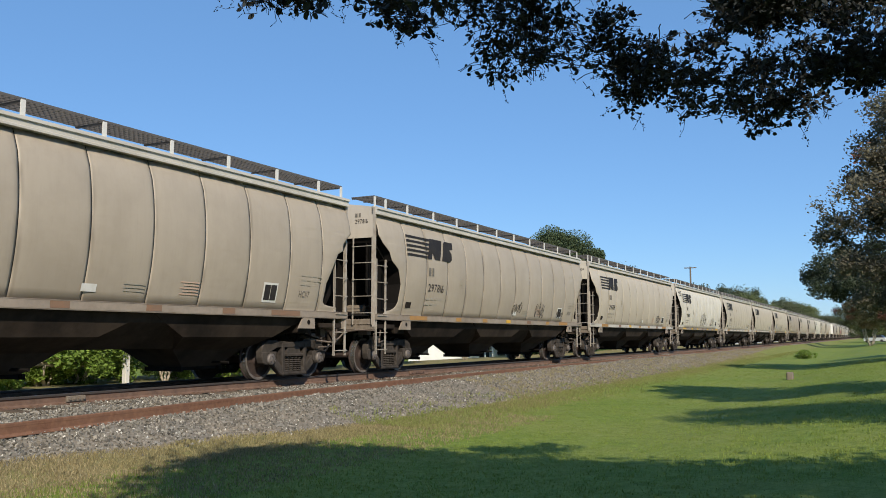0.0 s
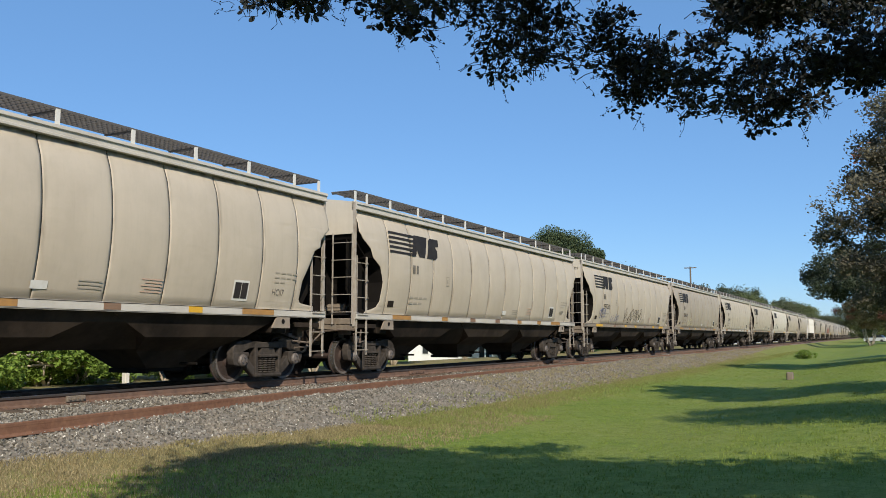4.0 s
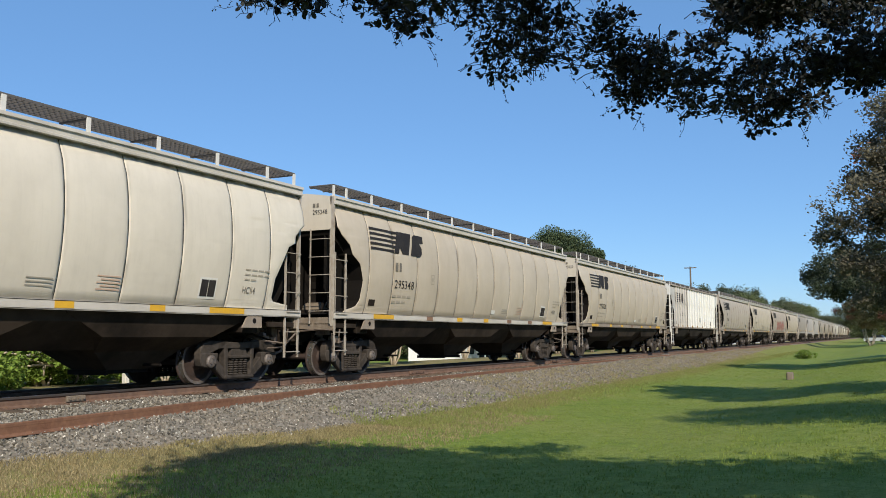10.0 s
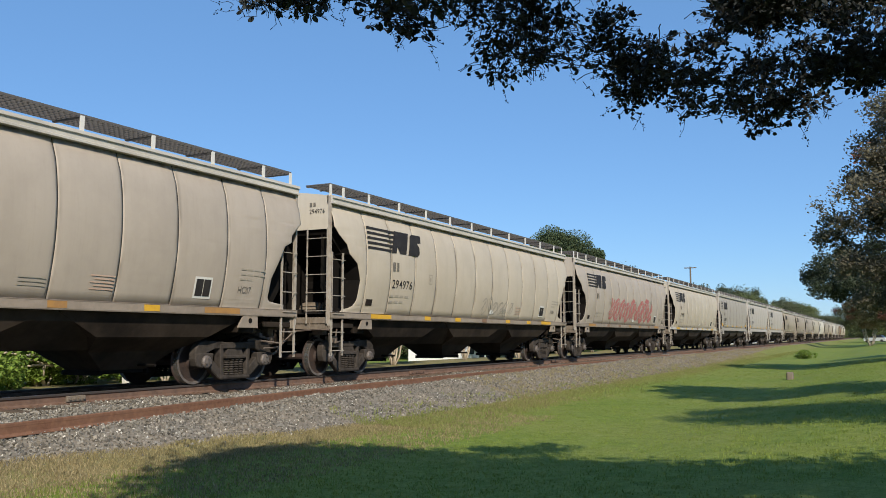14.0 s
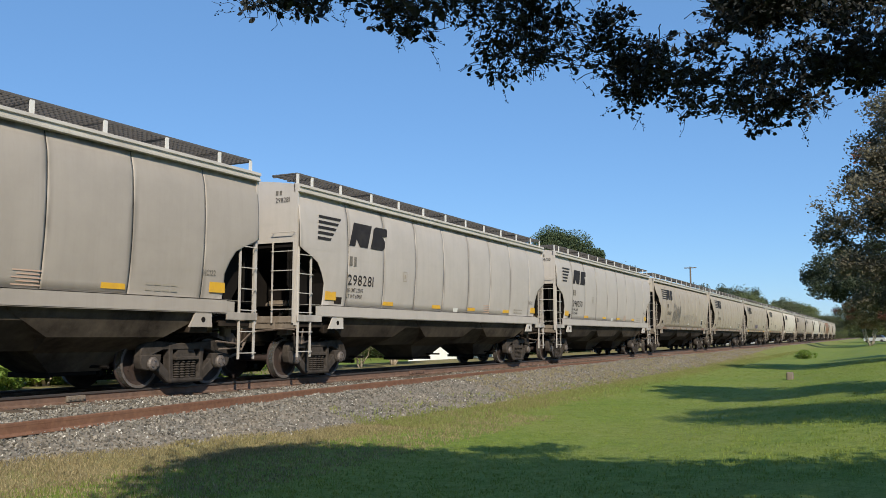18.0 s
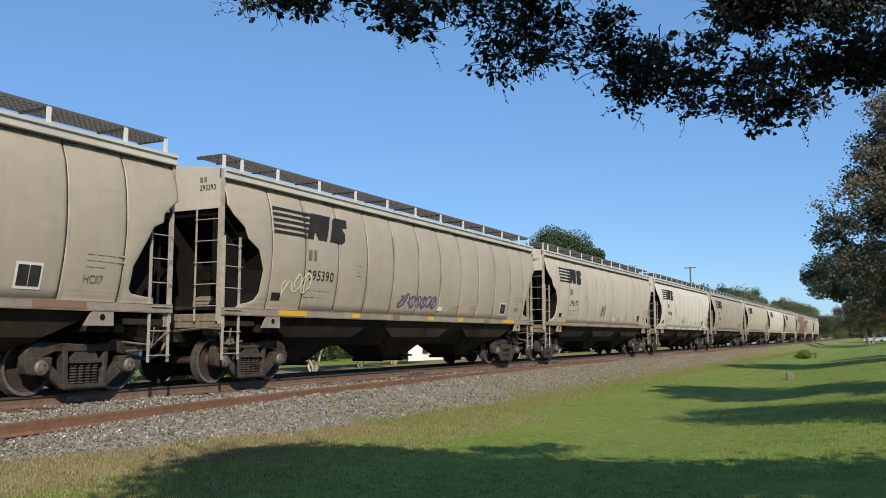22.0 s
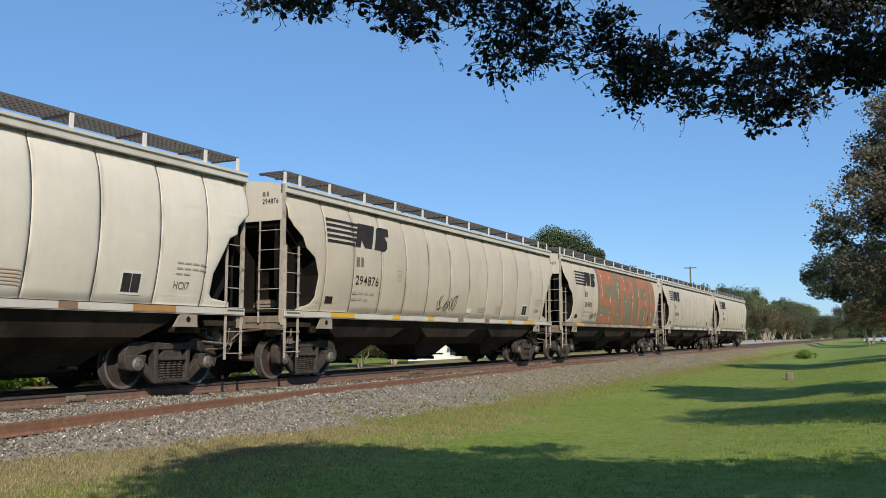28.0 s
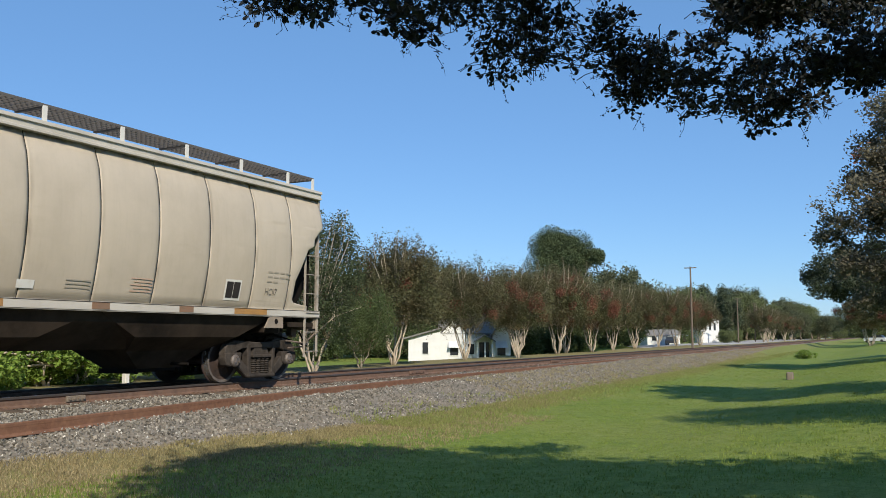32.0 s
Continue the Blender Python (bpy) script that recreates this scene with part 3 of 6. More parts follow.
def side_panel(k, i, side):
    """One curved side sheet between two seams, 8 mm thick at its edges."""
    a, b = k.seams[i] + 0.009, k.seams[i + 1] - 0.009
    bm = bmesh.new()
    zs = [k.sill[1] - 0.02 + (k.chord[0] - k.sill[1] + 0.04) * j / 14 for j in range(15)]
    if a < 1.7 or b > k.body - 1.7:
        zs = sorted(set([round(z, 3) for z in zs] + [z for z, _ in k.cut + k.rear]))
    rows = []
    rng = random.Random(i * 7 + side)
    for z in zs:
        c = cut_at(k, z)
        lo, hi = max(a, c), min(b, k.body - cut_at(k, z, True))
        if hi <= lo + 0.004:
            rows.append(None)
            continue
        w = half_width(k, z)
        row = []
        for q in range(9):
            span = hi - lo
            e = (0.0, 0.04, 0.14, 0.34)
            x = lo + e[q] * min(1, span) if q < 4 else ((lo + hi) / 2 if q == 4 else hi - e[8 - q] * min(1, span))
            edge = min(x - lo, hi - x)
            dent = (0.019 if k.name == "round" else 0.012) * math.exp(-edge / 0.10) + (0.003 * rng.uniform(-1, 1) if 2 < q < 6 else 0)
            row.append(bm.verts.new((x, side * (w - dent), z)))
        rows.append(row)
    for u, v in zip(rows, rows[1:]):
        if u and v:
            for q in range(8):
                bm.faces.new((u[q], u[q + 1], v[q + 1], v[q]))
    bmesh.ops.delete(bm, geom=[v for v in bm.verts if not v.link_faces], context="VERTS")
    # returned edges
    back = {}
    for e in [e for e in bm.edges if e.is_boundary]:
        q = []
        for p in e.verts:
            if p not in back:
                back[p] = bm.verts.new(p.co + Vector((0, -side * 0.008, 0)))
            q.append(back[p])
        bm.faces.new((e.verts[0], e.verts[1], q[1], q[0]))
    return mesh_of(bm, "side_panel", CREAM, True)


def core_mesh(k):
    """Dark inner shell that closes the car behind the sheets."""
    bm = bmesh.new()
    zs = [k.sill[1] - 0.05] + sorted({z for z, _ in k.cut + k.rear}) + [k.chord[0] + 0.05]
    loops = []
    for z in zs:
        c = cut_at(k, min(z, 4.1)) + 0.03
        d = cut_at(k, min(z, 4.1), True) + 0.03
        w = half_width(k, z) - 0.025
        loops.append([bm.verts.new(v) for v in ((c, -w, z), (k.body - d, -w, z), (k.body - d, w, z), (c, w, z))])
    for u, v in zip(loops, loops[1:]):
        for q in range(4):
            bm.faces.new((u[q], u[(q + 1) % 4], v[(q + 1) % 4], v[q]))
    bm.faces.new(loops[0])
    bm.faces.new(loops[-1])
    return mesh_of(bm, "inner_shell", SHADYGRIME)


def end_panel(k, x, sgn):
    """Upper end sheet with a rounded top."""
    bm = bmesh.new()
    w = k.half + 0.0
    pts = [(-w, k.panel_z), (-w, k.chord[0] + 0.02)]
    for j in range(9):
        y = -w + 2 * w * j / 8
        pts.append((y, k.chord[1] - 0.02 + 0.16 * math.cos(y / w * math.pi / 2)))
    pts += [(w, k.chord[0] + 0.02), (w, k.panel_z)]
    a = [bm.verts.new((x, y, z)) for y, z in pts]
    b = [bm.verts.new((x + 0.03 * sgn, y, z)) for y, z in pts]
    bm.faces.new(a)
    bm.faces.new(b)
    for i in range(len(a)):
        bm.faces.new((a[i], b[i], b[(i + 1) % len(a)], a[(i + 1) % len(a)]))
    return mesh_of(bm, "end_sheet", CREAM)


def roof_mesh(k):
    bm = bmesh.new()
    rows = []
    for j in range(9):
        y = -k.half + 2 * k.half * j / 8
        z = k.chord[1] - 0.03 + 0.16 * math.cos(y / k.half * math.pi / 2)
        rows.append([bm.verts.new((x, y, z)) for x in (0.02, k.body - 0.02)])
    for u, v in zip(rows, rows[1:]):
        bm.faces.new((u[0], u[1], v[1], v[0]))
    # hatch trough along the middle
    box(bm, 1.0, k.body - 1.0, -0.32, 0.32, k.chord[1] + 0.08, k.chord[1] + 0.2, 0.03)
    return mesh_of(bm, "roof", CHORD)


def chord_mesh(k, side):
    """Channel along the roof edge: a lower lip, a set-back web and an upper flange."""
    bm = bmesh.new()
    y = side * (k.half + 0.080)
    y2 = side * (k.half - 0.10)
    lo, hi = k.chord
    web = y - side * 0.028
    prof = [(y2, lo), (y, lo), (y, lo + 0.035), (web, lo + 0.048), (web, hi - 0.085), (y + side * 0.008, hi - 0.075), (y, hi - 0.02), (y - side * 0.06, hi), (y2, hi + 0.01)]
    a = [bm.verts.new((0.0, p, z)) for p, z in prof]
    b = [bm.verts.new((k.body, p, z)) for p, z in prof]
    bm.faces.new(a)
    bm.faces.new(b)
    for i in range(len(a)):
        bm.faces.new((a[i], b[i], b[(i + 1) % len(a)], a[(i + 1) % len(a)]))
    return mesh_of(bm, "top_chord", CHORD)


def sill_mesh(k, side):
    bm = bmesh.new()
    y = side * (k.half + 0.06)
    lo, hi = k.sill
    short = 0.92 if k.name == "modern" else 0.0
    box(bm, short, k.body - short, min(y, y - side * 0.03), max(y, y - side * 0.03), lo, hi, 0.006)
    box(bm, short, k.body - short, min(y, y - side * 0.14), max(y, y - side * 0.14), hi - 0.02, hi - 0.001)
    box(bm, short, k.body - short, min(y, y - side * 0.12), max(y, y - side * 0.12), lo + 0.001, lo + 0.018)
    if short:                                   # lower edge angles of the end decks
        for x0, x1 in ((0.0, short), (k.body - short, k.body)):
            box(bm, x0, x1, min(y, y - side * 0.03), max(y, y - side * 0.03), lo - 0.12, lo + 0.03, 0.006)
        for x0, x1 in ((short - 0.22, short), (k.body - short, k.body - short + 0.22)):
            box(bm, x0, x1, min(y, y - side * 0.025), max(y, y - side * 0.025), lo + 0.03, hi - 0.04, 0.004)
    return mesh_of(bm, "side_sill", SILL)


def deck_mesh(k, end):
    """Deck over the coupler end, with its edge angles."""
    bm = bmesh.new()
    m = (lambda x: x) if end == 0 else (lambda x: k.body - x)
    a, b = sorted((m(0.0), m(1.05)))
    box(bm, a, b, -k.half + 0.02, k.half - 0.02, 1.235, 1.262)
    for y in (-k.half + 0.03, k.half - 0.03):
        box(bm, a, b, y - 0.02, y + 0.02, 1.16, 1.25)
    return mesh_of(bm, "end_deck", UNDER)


def bay_mesh(k, c):
    bm = bmesh.new()
    hw = (k.bays[1] - k.bays[0]) / 2 - 0.02
    loops = []
    for z, hx, hy in ((1.52, hw, k.half - 0.03), (1.34, hw * 0.96, k.half - 0.06), (0.94, hw * 0.58, k.half - 0.24), (0.68, 1.02, 0.70), (0.34, 0.52, 0.46)):
        loops.append([bm.verts.new((c + sx * hx, sy * hy, z)) for sx, sy in ((-1, -1), (1, -1), (1, 1), (-1, 1))])
    for u, v in zip(loops, loops[1:]):
        for q in range(4):
            bm.faces.new((u[q], u[(q + 1) % 4], v[(q + 1) % 4], v[q]))
    bm.faces.new(loops[0])
    bm.faces.new(loops[-1])
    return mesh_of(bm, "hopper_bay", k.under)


def belly_mesh(k):
    """Trough that joins the bays under the sill."""
    bm = bmesh.new()
    prof = [(-k.half + 0.05, 1.5), (-k.half + 0.13, 1.2), (-0.75, 0.72), (0.75, 0.72), (k.half - 0.13, 1.2), (k.half - 0.05, 1.5)]
    a = [bm.verts.new((2.9, y, z)) for y, z in prof]
    b = [bm.verts.new((k.body - 2.9, y, z)) for y, z in prof]
    bm.faces.new(a)
    bm.faces.new(b)
    for i in range(len(a)):
        bm.faces.new((a[i], b[i], b[(i + 1) % len(a)], a[(i + 1) % len(a)]))
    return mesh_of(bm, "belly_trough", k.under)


def gate_mesh(c):
    bm = bmesh.new()
    box(bm, c - 0.50, c + 0.50, -0.44, 0.44, 0.27, 0.35, 0.015)
    box(bm, c - 0.58, c - 0.52, -0.5, 0.5, 0.25, 0.34)
    box(bm, c + 0.52, c + 0.58, -0.5, 0.5, 0.25, 0.34)
    tube(bm, [(c + 0.3, -0.95, 0.42), (c + 0.3, 0.95, 0.42)], 0.03)
    return mesh_of(bm, "outlet_gate", SHADYGRIME)


def slope_mesh(k, end):
    """Sloped end sheet from the upper end down to the first bay."""
    bm = bmesh.new()
    m = (lambda x: x) if end == 0 else (lambda x: k.body - x)
    pts = [(m(0.03), k.panel_z + 0.03), (m(2.75), 1.40), (m(2.75), 1.30), (m(0.10), k.panel_z - 0.12)]
    for x0, x1 in ((0, 1),):
        prism(bm, pts, -k.half + 0.10, k.half - 0.10)
    return mesh_of(bm, "slope_sheet", PATCHYGREY if k.name == "ribbed" else SHADYGRIME)


def web_mesh(k, end):
    """Upright centre plate and raking struts under the sloped end sheet."""
    bm = bmesh.new()
    m = (lambda x: x) if end == 0 else (lambda x: k.body - x)
    prism(bm, [(m(0.12), 1.28), (m(2.7), 1.28), (m(2.7), 1.45), (m(0.14), k.panel_z - 0.1)], -0.02, 0.02)
    for y in (-0.95, 0.95):
        tube(bm, [(m(0.15), y, 1.35), (m(1.1), y * 0.9, 2.6)], 0.035, 5)
    for y in (-1.3, 1.3):
        tube(bm, [(m(0.12), y, 1.35), (m(0.12), y, k.panel_z)], 0.03, 5)
    return mesh_of(bm, "shear_plate", SHADYGRIME)


def gear_mesh(k, end):
    """Brake rods, hoses, levers and the uncoupling bar hung below the platform."""
    rng = random.Random(end + 3)
    bm = bmesh.new()
    m = (lambda x: x) if end == 0 else (lambda x: k.body - x)
    for _ in range(9):
        x, y = rng.uniform(-0.1, 1.0), rng.uniform(-1.35, 1.1)
        tube(bm, [(m(x), y, rng.uniform(0.95, 1.2)), (m(x + rng.uniform(-0.2, 0.5)), y + rng.uniform(-0.2, 0.5), rng.uniform(0.6, 0.95)), (m(x + rng.uniform(0.2, 0.9)), y + rng.uniform(-0.1, 0.4), rng.uniform(0.75, 1.15))], 0.022, 5)
    n = len(bm.faces)
    for _ in range(7):
        x, y, z = rng.uniform(0.0, 0.9), rng.uniform(-1.3, 0.8), rng.uniform(0.85, 1.15)
        a, b = sorted((m(x), m(x + rng.uniform(0.12, 0.35))))
        box(bm, a, b, y, y + rng.uniform(0.1, 0.3), z - 0.12, z + 0.05, 0.01)
    tube(bm, [(m(0.02), -1.5, 1.10), (m(-0.06), -1.1, 1.12), (m(-0.1), -0.2, 1.05)], 0.016, 5)
    tube(bm, [(m(0.05), -1.46, 1.02), (m(0.3), -1.3, 0.72), (m(0.75), -1.25, 0.70)], 0.02, 5)
    tube(bm, [(m(0.35), -1.48, 1.12), (m(0.35), -1.44, 0.80), (m(0.9), -1.30, 0.86)], 0.02, 5)
    for f in list(bm.faces)[n:]:
        f.material_index = 1
    return mesh_of(bm, "brake_rigging", [SHADYGRIME, RUSTY])


def platform_mesh(k, end):
    """End platform, centre sill stub, brace, brake gear shelf."""
    bm = bmesh.new()
    m = (lambda x: x) if end == 0 else (lambda x: k.body - x)

    def bx(x0, x1, *r):
        a, b = sorted((m(x0), m(x1)))
        return box(bm, a, b, *r)
    bx(-0.25, 2.6, -0.33, 0.33, 0.82, 1.28, 0.02)
    bx(1.25, 1.75, -k.half + 0.12, k.half - 0.12, 1.02, 1.36, 0.02)
    bx(0.3, 1.5, -1.0, -0.9, 1.26, 1.34)
    bx(0.3, 1.5, 0.9, 1.0, 1.26, 1.34)
    bx(0.16, 1.3, -0.3, 0.3, 1.36, 1.56, 0.02)
    return mesh_of(bm, "end_platform", UNDER)


def end_sill_mesh(k, end):
    bm = bmesh.new()
    a, b = (0.0, 0.16) if end == 0 else (k.body - 0.16, k.body)
    box(bm, a, b, -k.half, k.half, 1.12, 1.40, 0.01)
    for y in (-0.95, -0.45, 0.1, 0.6):
        box(bm, a - 0.012, b + 0.012, y - 0.02, y + 0.02, 1.12, 1.4)
    return mesh_of(bm, "end_sill", DUSTY)


def bracket_mesh(k, x, side):
    """Bolster gusset below the sill."""
    bm = bmesh.new()
    y = side * (k.half + 0.03)
    prism(bm, [(x - 0.50, 1.13), (x + 0.10, 1.13), (x + 0.09, k.sill[0] + 0.002), (x - 0.34, k.sill[0] + 0.002), (x - 0.40, 1.28)], y - 0.02, y + 0.02)
    return mesh_of(bm, "jacking_bracket", SILL)


def board_mesh(k, side):
    """Open steel grating walkway."""
    bm = bmesh.new()
    z = k.chord[1] + k.board
    y0, y1 = sorted((side * (k.half - 0.03), side * (k.half - 0.72)))
    x0, x1 = (0.0, k.body - 0.2)
    for j in range(7):
        y = y0 + (y1 - y0) * j / 6
        box(bm, x0, x1, y - 0.006, y + 0.006, z, z + 0.035)
    n = int((x1 - x0) / 0.11)
    for i in range(n + 1):
        x = x0 + i * (x1 - x0) / n
        box(bm, x - 0.009, x + 0.009, y0, y1, z + 0.008, z + 0.03)
    return mesh_of(bm, "running_board", GRATE)


def stand_mesh(k, side):
    bm = bmesh.new()
    y = side * (k.half - 0.02)
    box(bm, -0.042, 0.042, *sorted((y, y - side * 0.02)), k.chord[1] - 0.04, k.chord[1] + k.board + 0.01)
    n = len(bm.faces)
    box(bm, -0.03, 0.03, *sorted((y - side * 0.02, y - side * 0.70)), k.chord[1] + k.board - 0.028, k.chord[1] + k.board - 0.002)
    for f in list(bm.faces)[n:]:
        f.material_index = 1
    return mesh_of(bm, "board_stand", [BRACKET, GRATE])


def ladder_mesh(h0, h1, mat, wide=0.46):
    bm = bmesh.new()
    for x in (0.0, wide):
        box(bm, x - 0.019, x + 0.019, -0.008, 0.008, h0, h1)
        box(bm, x - 0.019, x - 0.011, -0.008, 0.03, h0, h1)
    return mesh_of(bm, "ladder", mat)


def rung_mesh(length, mat):
    bm = bmesh.new()
    tube(bm, [(0.0, 0.03, 0), (0.0, -0.05, 0), (length, -0.05, 0), (length, 0.03, 0)], 0.011, 5)
    return mesh_of(bm, "rung", mat)


def sideframe_mesh(side):
    """Cast side frame with two triangular holes, and a window for the springs."""
    bm = bmesh.new()
    y0, y1 = side * 0.93, side * 1.10
    top = [(-1.17, 0.58), (-1.13, 0.74), (-1.03, 0.83), (-0.88, 0.875), (-0.5, 0.855), (-0.2, 0.83), (0.2, 0.83), (0.5, 0.855), (0.88, 0.875), (1.03, 0.83), (1.13, 0.74), (1.17, 0.58), (1.12, 0.52), (0.60, 0.70), (-0.60, 0.70), (-1.12, 0.52)]
    prism(bm, top, *sorted((y0, y1)))
    for s in (-1, 1):
        prism(bm, [(s * 1.16, 0.62), (s * 1.18, 0.50), (s * 1.12, 0.36), (s * 1.0, 0.33), (s * 0.80, 0.33), (s * 0.70, 0.40), (s * 0.66, 0.62)], *sorted((y0 + side * 0.01, y1 + side * 0.03)))
        prism(bm, [(s * 0.90, 0.50), (s * 0.78, 0.34), (s * 0.44, 0.09), (s * 0.30, 0.09), (s * 0.31, 0.27), (s * 0.44, 0.31), (s * 0.68, 0.52), (s * 0.80, 0.64)], *sorted((y0 + side * 0.02, y1 - side * 0.01)))
        prism(bm, [(s * 0.33, 0.12), (s * 0.43, 0.12), (s * 0.47, 0.80), (s * 0.36, 0.80)], *sorted((y0, y1 + side * 0.01)))
    box(bm, -0.44, 0.44, *sorted((y0, y1 + side * 0.04)), 0.08, 0.17, 0.02)
    bmesh.ops.recalc_face_normals(bm, faces=bm.faces)
    bmesh.ops.bevel(bm, geom=list(bm.edges), offset=0.018, segments=1, affect="EDGES")
    return mesh_of(bm, "side_frame", CAST)


def spring_mesh(side):
    """Coil springs under the end of the bolster."""
    bm = bmesh.new()
    for c in (-0.21, -0.07, 0.07, 0.21):
        prof = []
        for i in range(15):
            prof.append((0.070 if i % 2 else 0.042, 0.16 + i * 0.0235))
        lathe(bm, prof, "z", 10, (c, side * 1.05, 0))
    box(bm, -0.31, 0.31, *sorted((side * 0.9, side * 1.14)), 0.50, 0.57, 0.015)
    prism(bm, [(-0.27, 0.57), (0.27, 0.57), (0.20, 0.72), (-0.20, 0.72)], *sorted((side * 0.9, side * 1.08)))
    return mesh_of(bm, "spring_nest", CAST)


def cap_mesh(side):
    bm = bmesh.new()
    lathe(bm, [(0.125, side * 1.08), (0.125, side * 1.16), (0.10, side * 1.185), (0.05, side * 1.19), (0.0001, side * 1.20)], "y", 16, (0, 0, 0.457))
    for i in range(3):
        a = math.pi / 2 + i * 2 * math.pi / 3
        lathe(bm, [(0.022, side * 1.18), (0.022, side * 1.215)], "y", 6, (0.065 * math.cos(a), 0, 0.457 + 0.065 * math.sin(a)))
    return mesh_of(bm, "journal_cap", RIM)


def wheelset_mesh():
    """Axle and two flanged wheels about the origin."""
    bm = bmesh.new()
    lathe(bm, [(0.085, -1.15), (0.085, 1.15)], "y", 12)
    for s in (-1, 1):
        prof = [(0.13, 0.84), (0.15, 0.80), (0.17, 0.765), (0.33, 0.745), (0.395, 0.80), (0.405, 0.815), (0.452, 0.815), (0.458, 0.76), (0.462, 0.70), (0.485, 0.685), (0.485, 0.665), (0.405, 0.665), (0.33, 0.70), (0.17, 0.70), (0.13, 0.66)]
        lathe(bm, [(r, s * y) for r, y in prof], "y", 36, mats=[0, 0, 0, 0, 2, 2, 1, 1, 0, 0, 0, 0, 0, 0])
        for i in range(4):
            a = i * math.pi / 2 + 0.3
            lathe(bm, [(0.02, s * 0.75), (0.02, s * 0.765)], "y", 6, (0.25 * math.cos(a), 0, 0.25 * math.sin(a)))
    return mesh_of(bm, "wheelset", [WHEEL, TREAD, RIM])


def bolster_mesh():
    bm = bmesh.new()
    box(bm, -0.22, 0.22, -1.0, 1.0, 0.56, 0.82, 0.04)
    box(bm, -0.2, 0.2, -0.35, 0.35, 0.8, 0.95, 0.02)
    for s in (-1, 1):
        box(bm, s * 0.40 - 0.05, s * 0.40 + 0.05, -0.8, 0.8, 0.30, 0.42, 0.01)
        for y in (-0.74, 0.74):
            box(bm, s * 0.42 - 0.04, s * 0.42 + 0.04, y - 0.05, y + 0.05, 0.28, 0.62, 0.02)
    return mesh_of(bm, "truck", SHADYGRIME)


def coupler_mesh(k, end):
    bm = bmesh.new()
    m = (lambda x: x) if end == 0 else (lambda x: k.body - x)
    a, b = sorted((m(-0.64), m(0.1)))
    box(bm, a, b, -0.09, 0.09, 0.80, 0.96, 0.02)
    a, b = sorted((m(-0.66), m(-0.36)))
    box(bm, a, b, -0.19, 0.16, 0.73, 1.03, 0.05)
    tube(bm, [(m(-0.2), -0.3, 0.85), (m(-0.35), -0.28, 0.6), (m(-0.55), -0.18, 0.5), (m(-0.66), -0.05, 0.55)], 0.03)
    tube(bm, [(m(0.05), -1.45, 1.15), (m(0.0), -0.3, 1.05)], 0.02)
    return mesh_of(bm, "coupler", RUSTY)


def brake_mesh(k):
    """Brake wheel and reservoir at the front platform."""
    bm = bmesh.new()
    lathe(bm, [(0.001, -0.30), (0.16, -0.28), (0.18, -0.2), (0.18, 0.35), (0.16, 0.43), (0.001, 0.45)], "y", 14, (0.85, -0.55, 1.62))
    return mesh_of(bm, "brake_cylinder", DUSTY)


def brake_wheel_mesh():
    """Hand-brake wheel on its shaft."""
    bm = bmesh.new()
    tube(bm, [(0.30, 0.75, 1.4), (0.30, 0.75, 2.0)], 0.03)
    tube(bm, [(0.30, 0.75, 1.98), (0.16, 0.75, 2.0)], 0.025)
    for i in range(20):
        a, b = i * math.pi / 10, (i + 1) * math.pi / 10
        tube(bm, [(0.18, 0.75 + 0.26 * math.cos(a), 2.0 + 0.26 * math.sin(a)), (0.18, 0.75 + 0.26 * math.cos(b), 2.0 + 0.26 * math.sin(b))], 0.016, 5)
    for i in range(5):
        a = i * 2 * math.pi / 5
        tube(bm, [(0.18, 0.75, 2.0), (0.18, 0.75 + 0.26 * math.cos(a), 2.0 + 0.26 * math.sin(a))], 0.012, 4)
    return mesh_of(bm, "brake_wheel", RUSTY)


def cavity_plate_mesh(k, end, side):
    """Added black plate that closes and darkens the end cavity behind the cut-away sheet."""
    bm = bmesh.new()
    m = (lambda x: x) if end == 0 else (lambda x: k.body - x)
    y = side * (k.half - 0.32)
    prism(bm, [(m(0.10), k.panel_z + 0.05), (m(1.45), k.panel_z + 0.05), (m(1.45), 1.5), (m(0.55), 1.5), (m(0.10), 2.1)], y - 0.012, y + 0.012)
    return mesh_of(bm, "end_gusset", SHADYGRIME)


def rib_mesh():
    bm = bmesh.new()
    box(bm, -0.045, 0.045, -1.565, -1.50, 1.50, 4.10, 0.015)
    box(bm, -0.085, 0.085, -1.515, -1.49, 1.50, 4.10)
    return mesh_of(bm, "side_rib", WHITE)


def decal(k, polys, name, mat, lift=0.010):
    """Flat painted shapes, laid on the curved side."""
    bm = bmesh.new()
    for poly in polys:
        bm.faces.new([bm.verts.new((x, 0, z)) for x, z in poly])
    zs = [v.co.z for v in bm.verts]
    for j in range(1, int((max(zs) - min(zs)) / 0.08) + 1):
        bmesh.ops.bisect_plane(bm, geom=list(bm.verts) + list(bm.edges) + list(bm.faces), plane_co=(0, 0, min(zs) + j * 0.08), plane_no=(0, 0, 1))
    for v in bm.verts:
        v.co.y = -half_width(k, v.co.z) - lift
    bmesh.ops.recalc_face_normals(bm, faces=bm.faces)
    return mesh_of(bm, name, mat)


def rect(x, z, w, h, lean=0.0):
    return [(x, z), (x + w, z), (x + w + lean, z + h), (x + lean, z + h)]


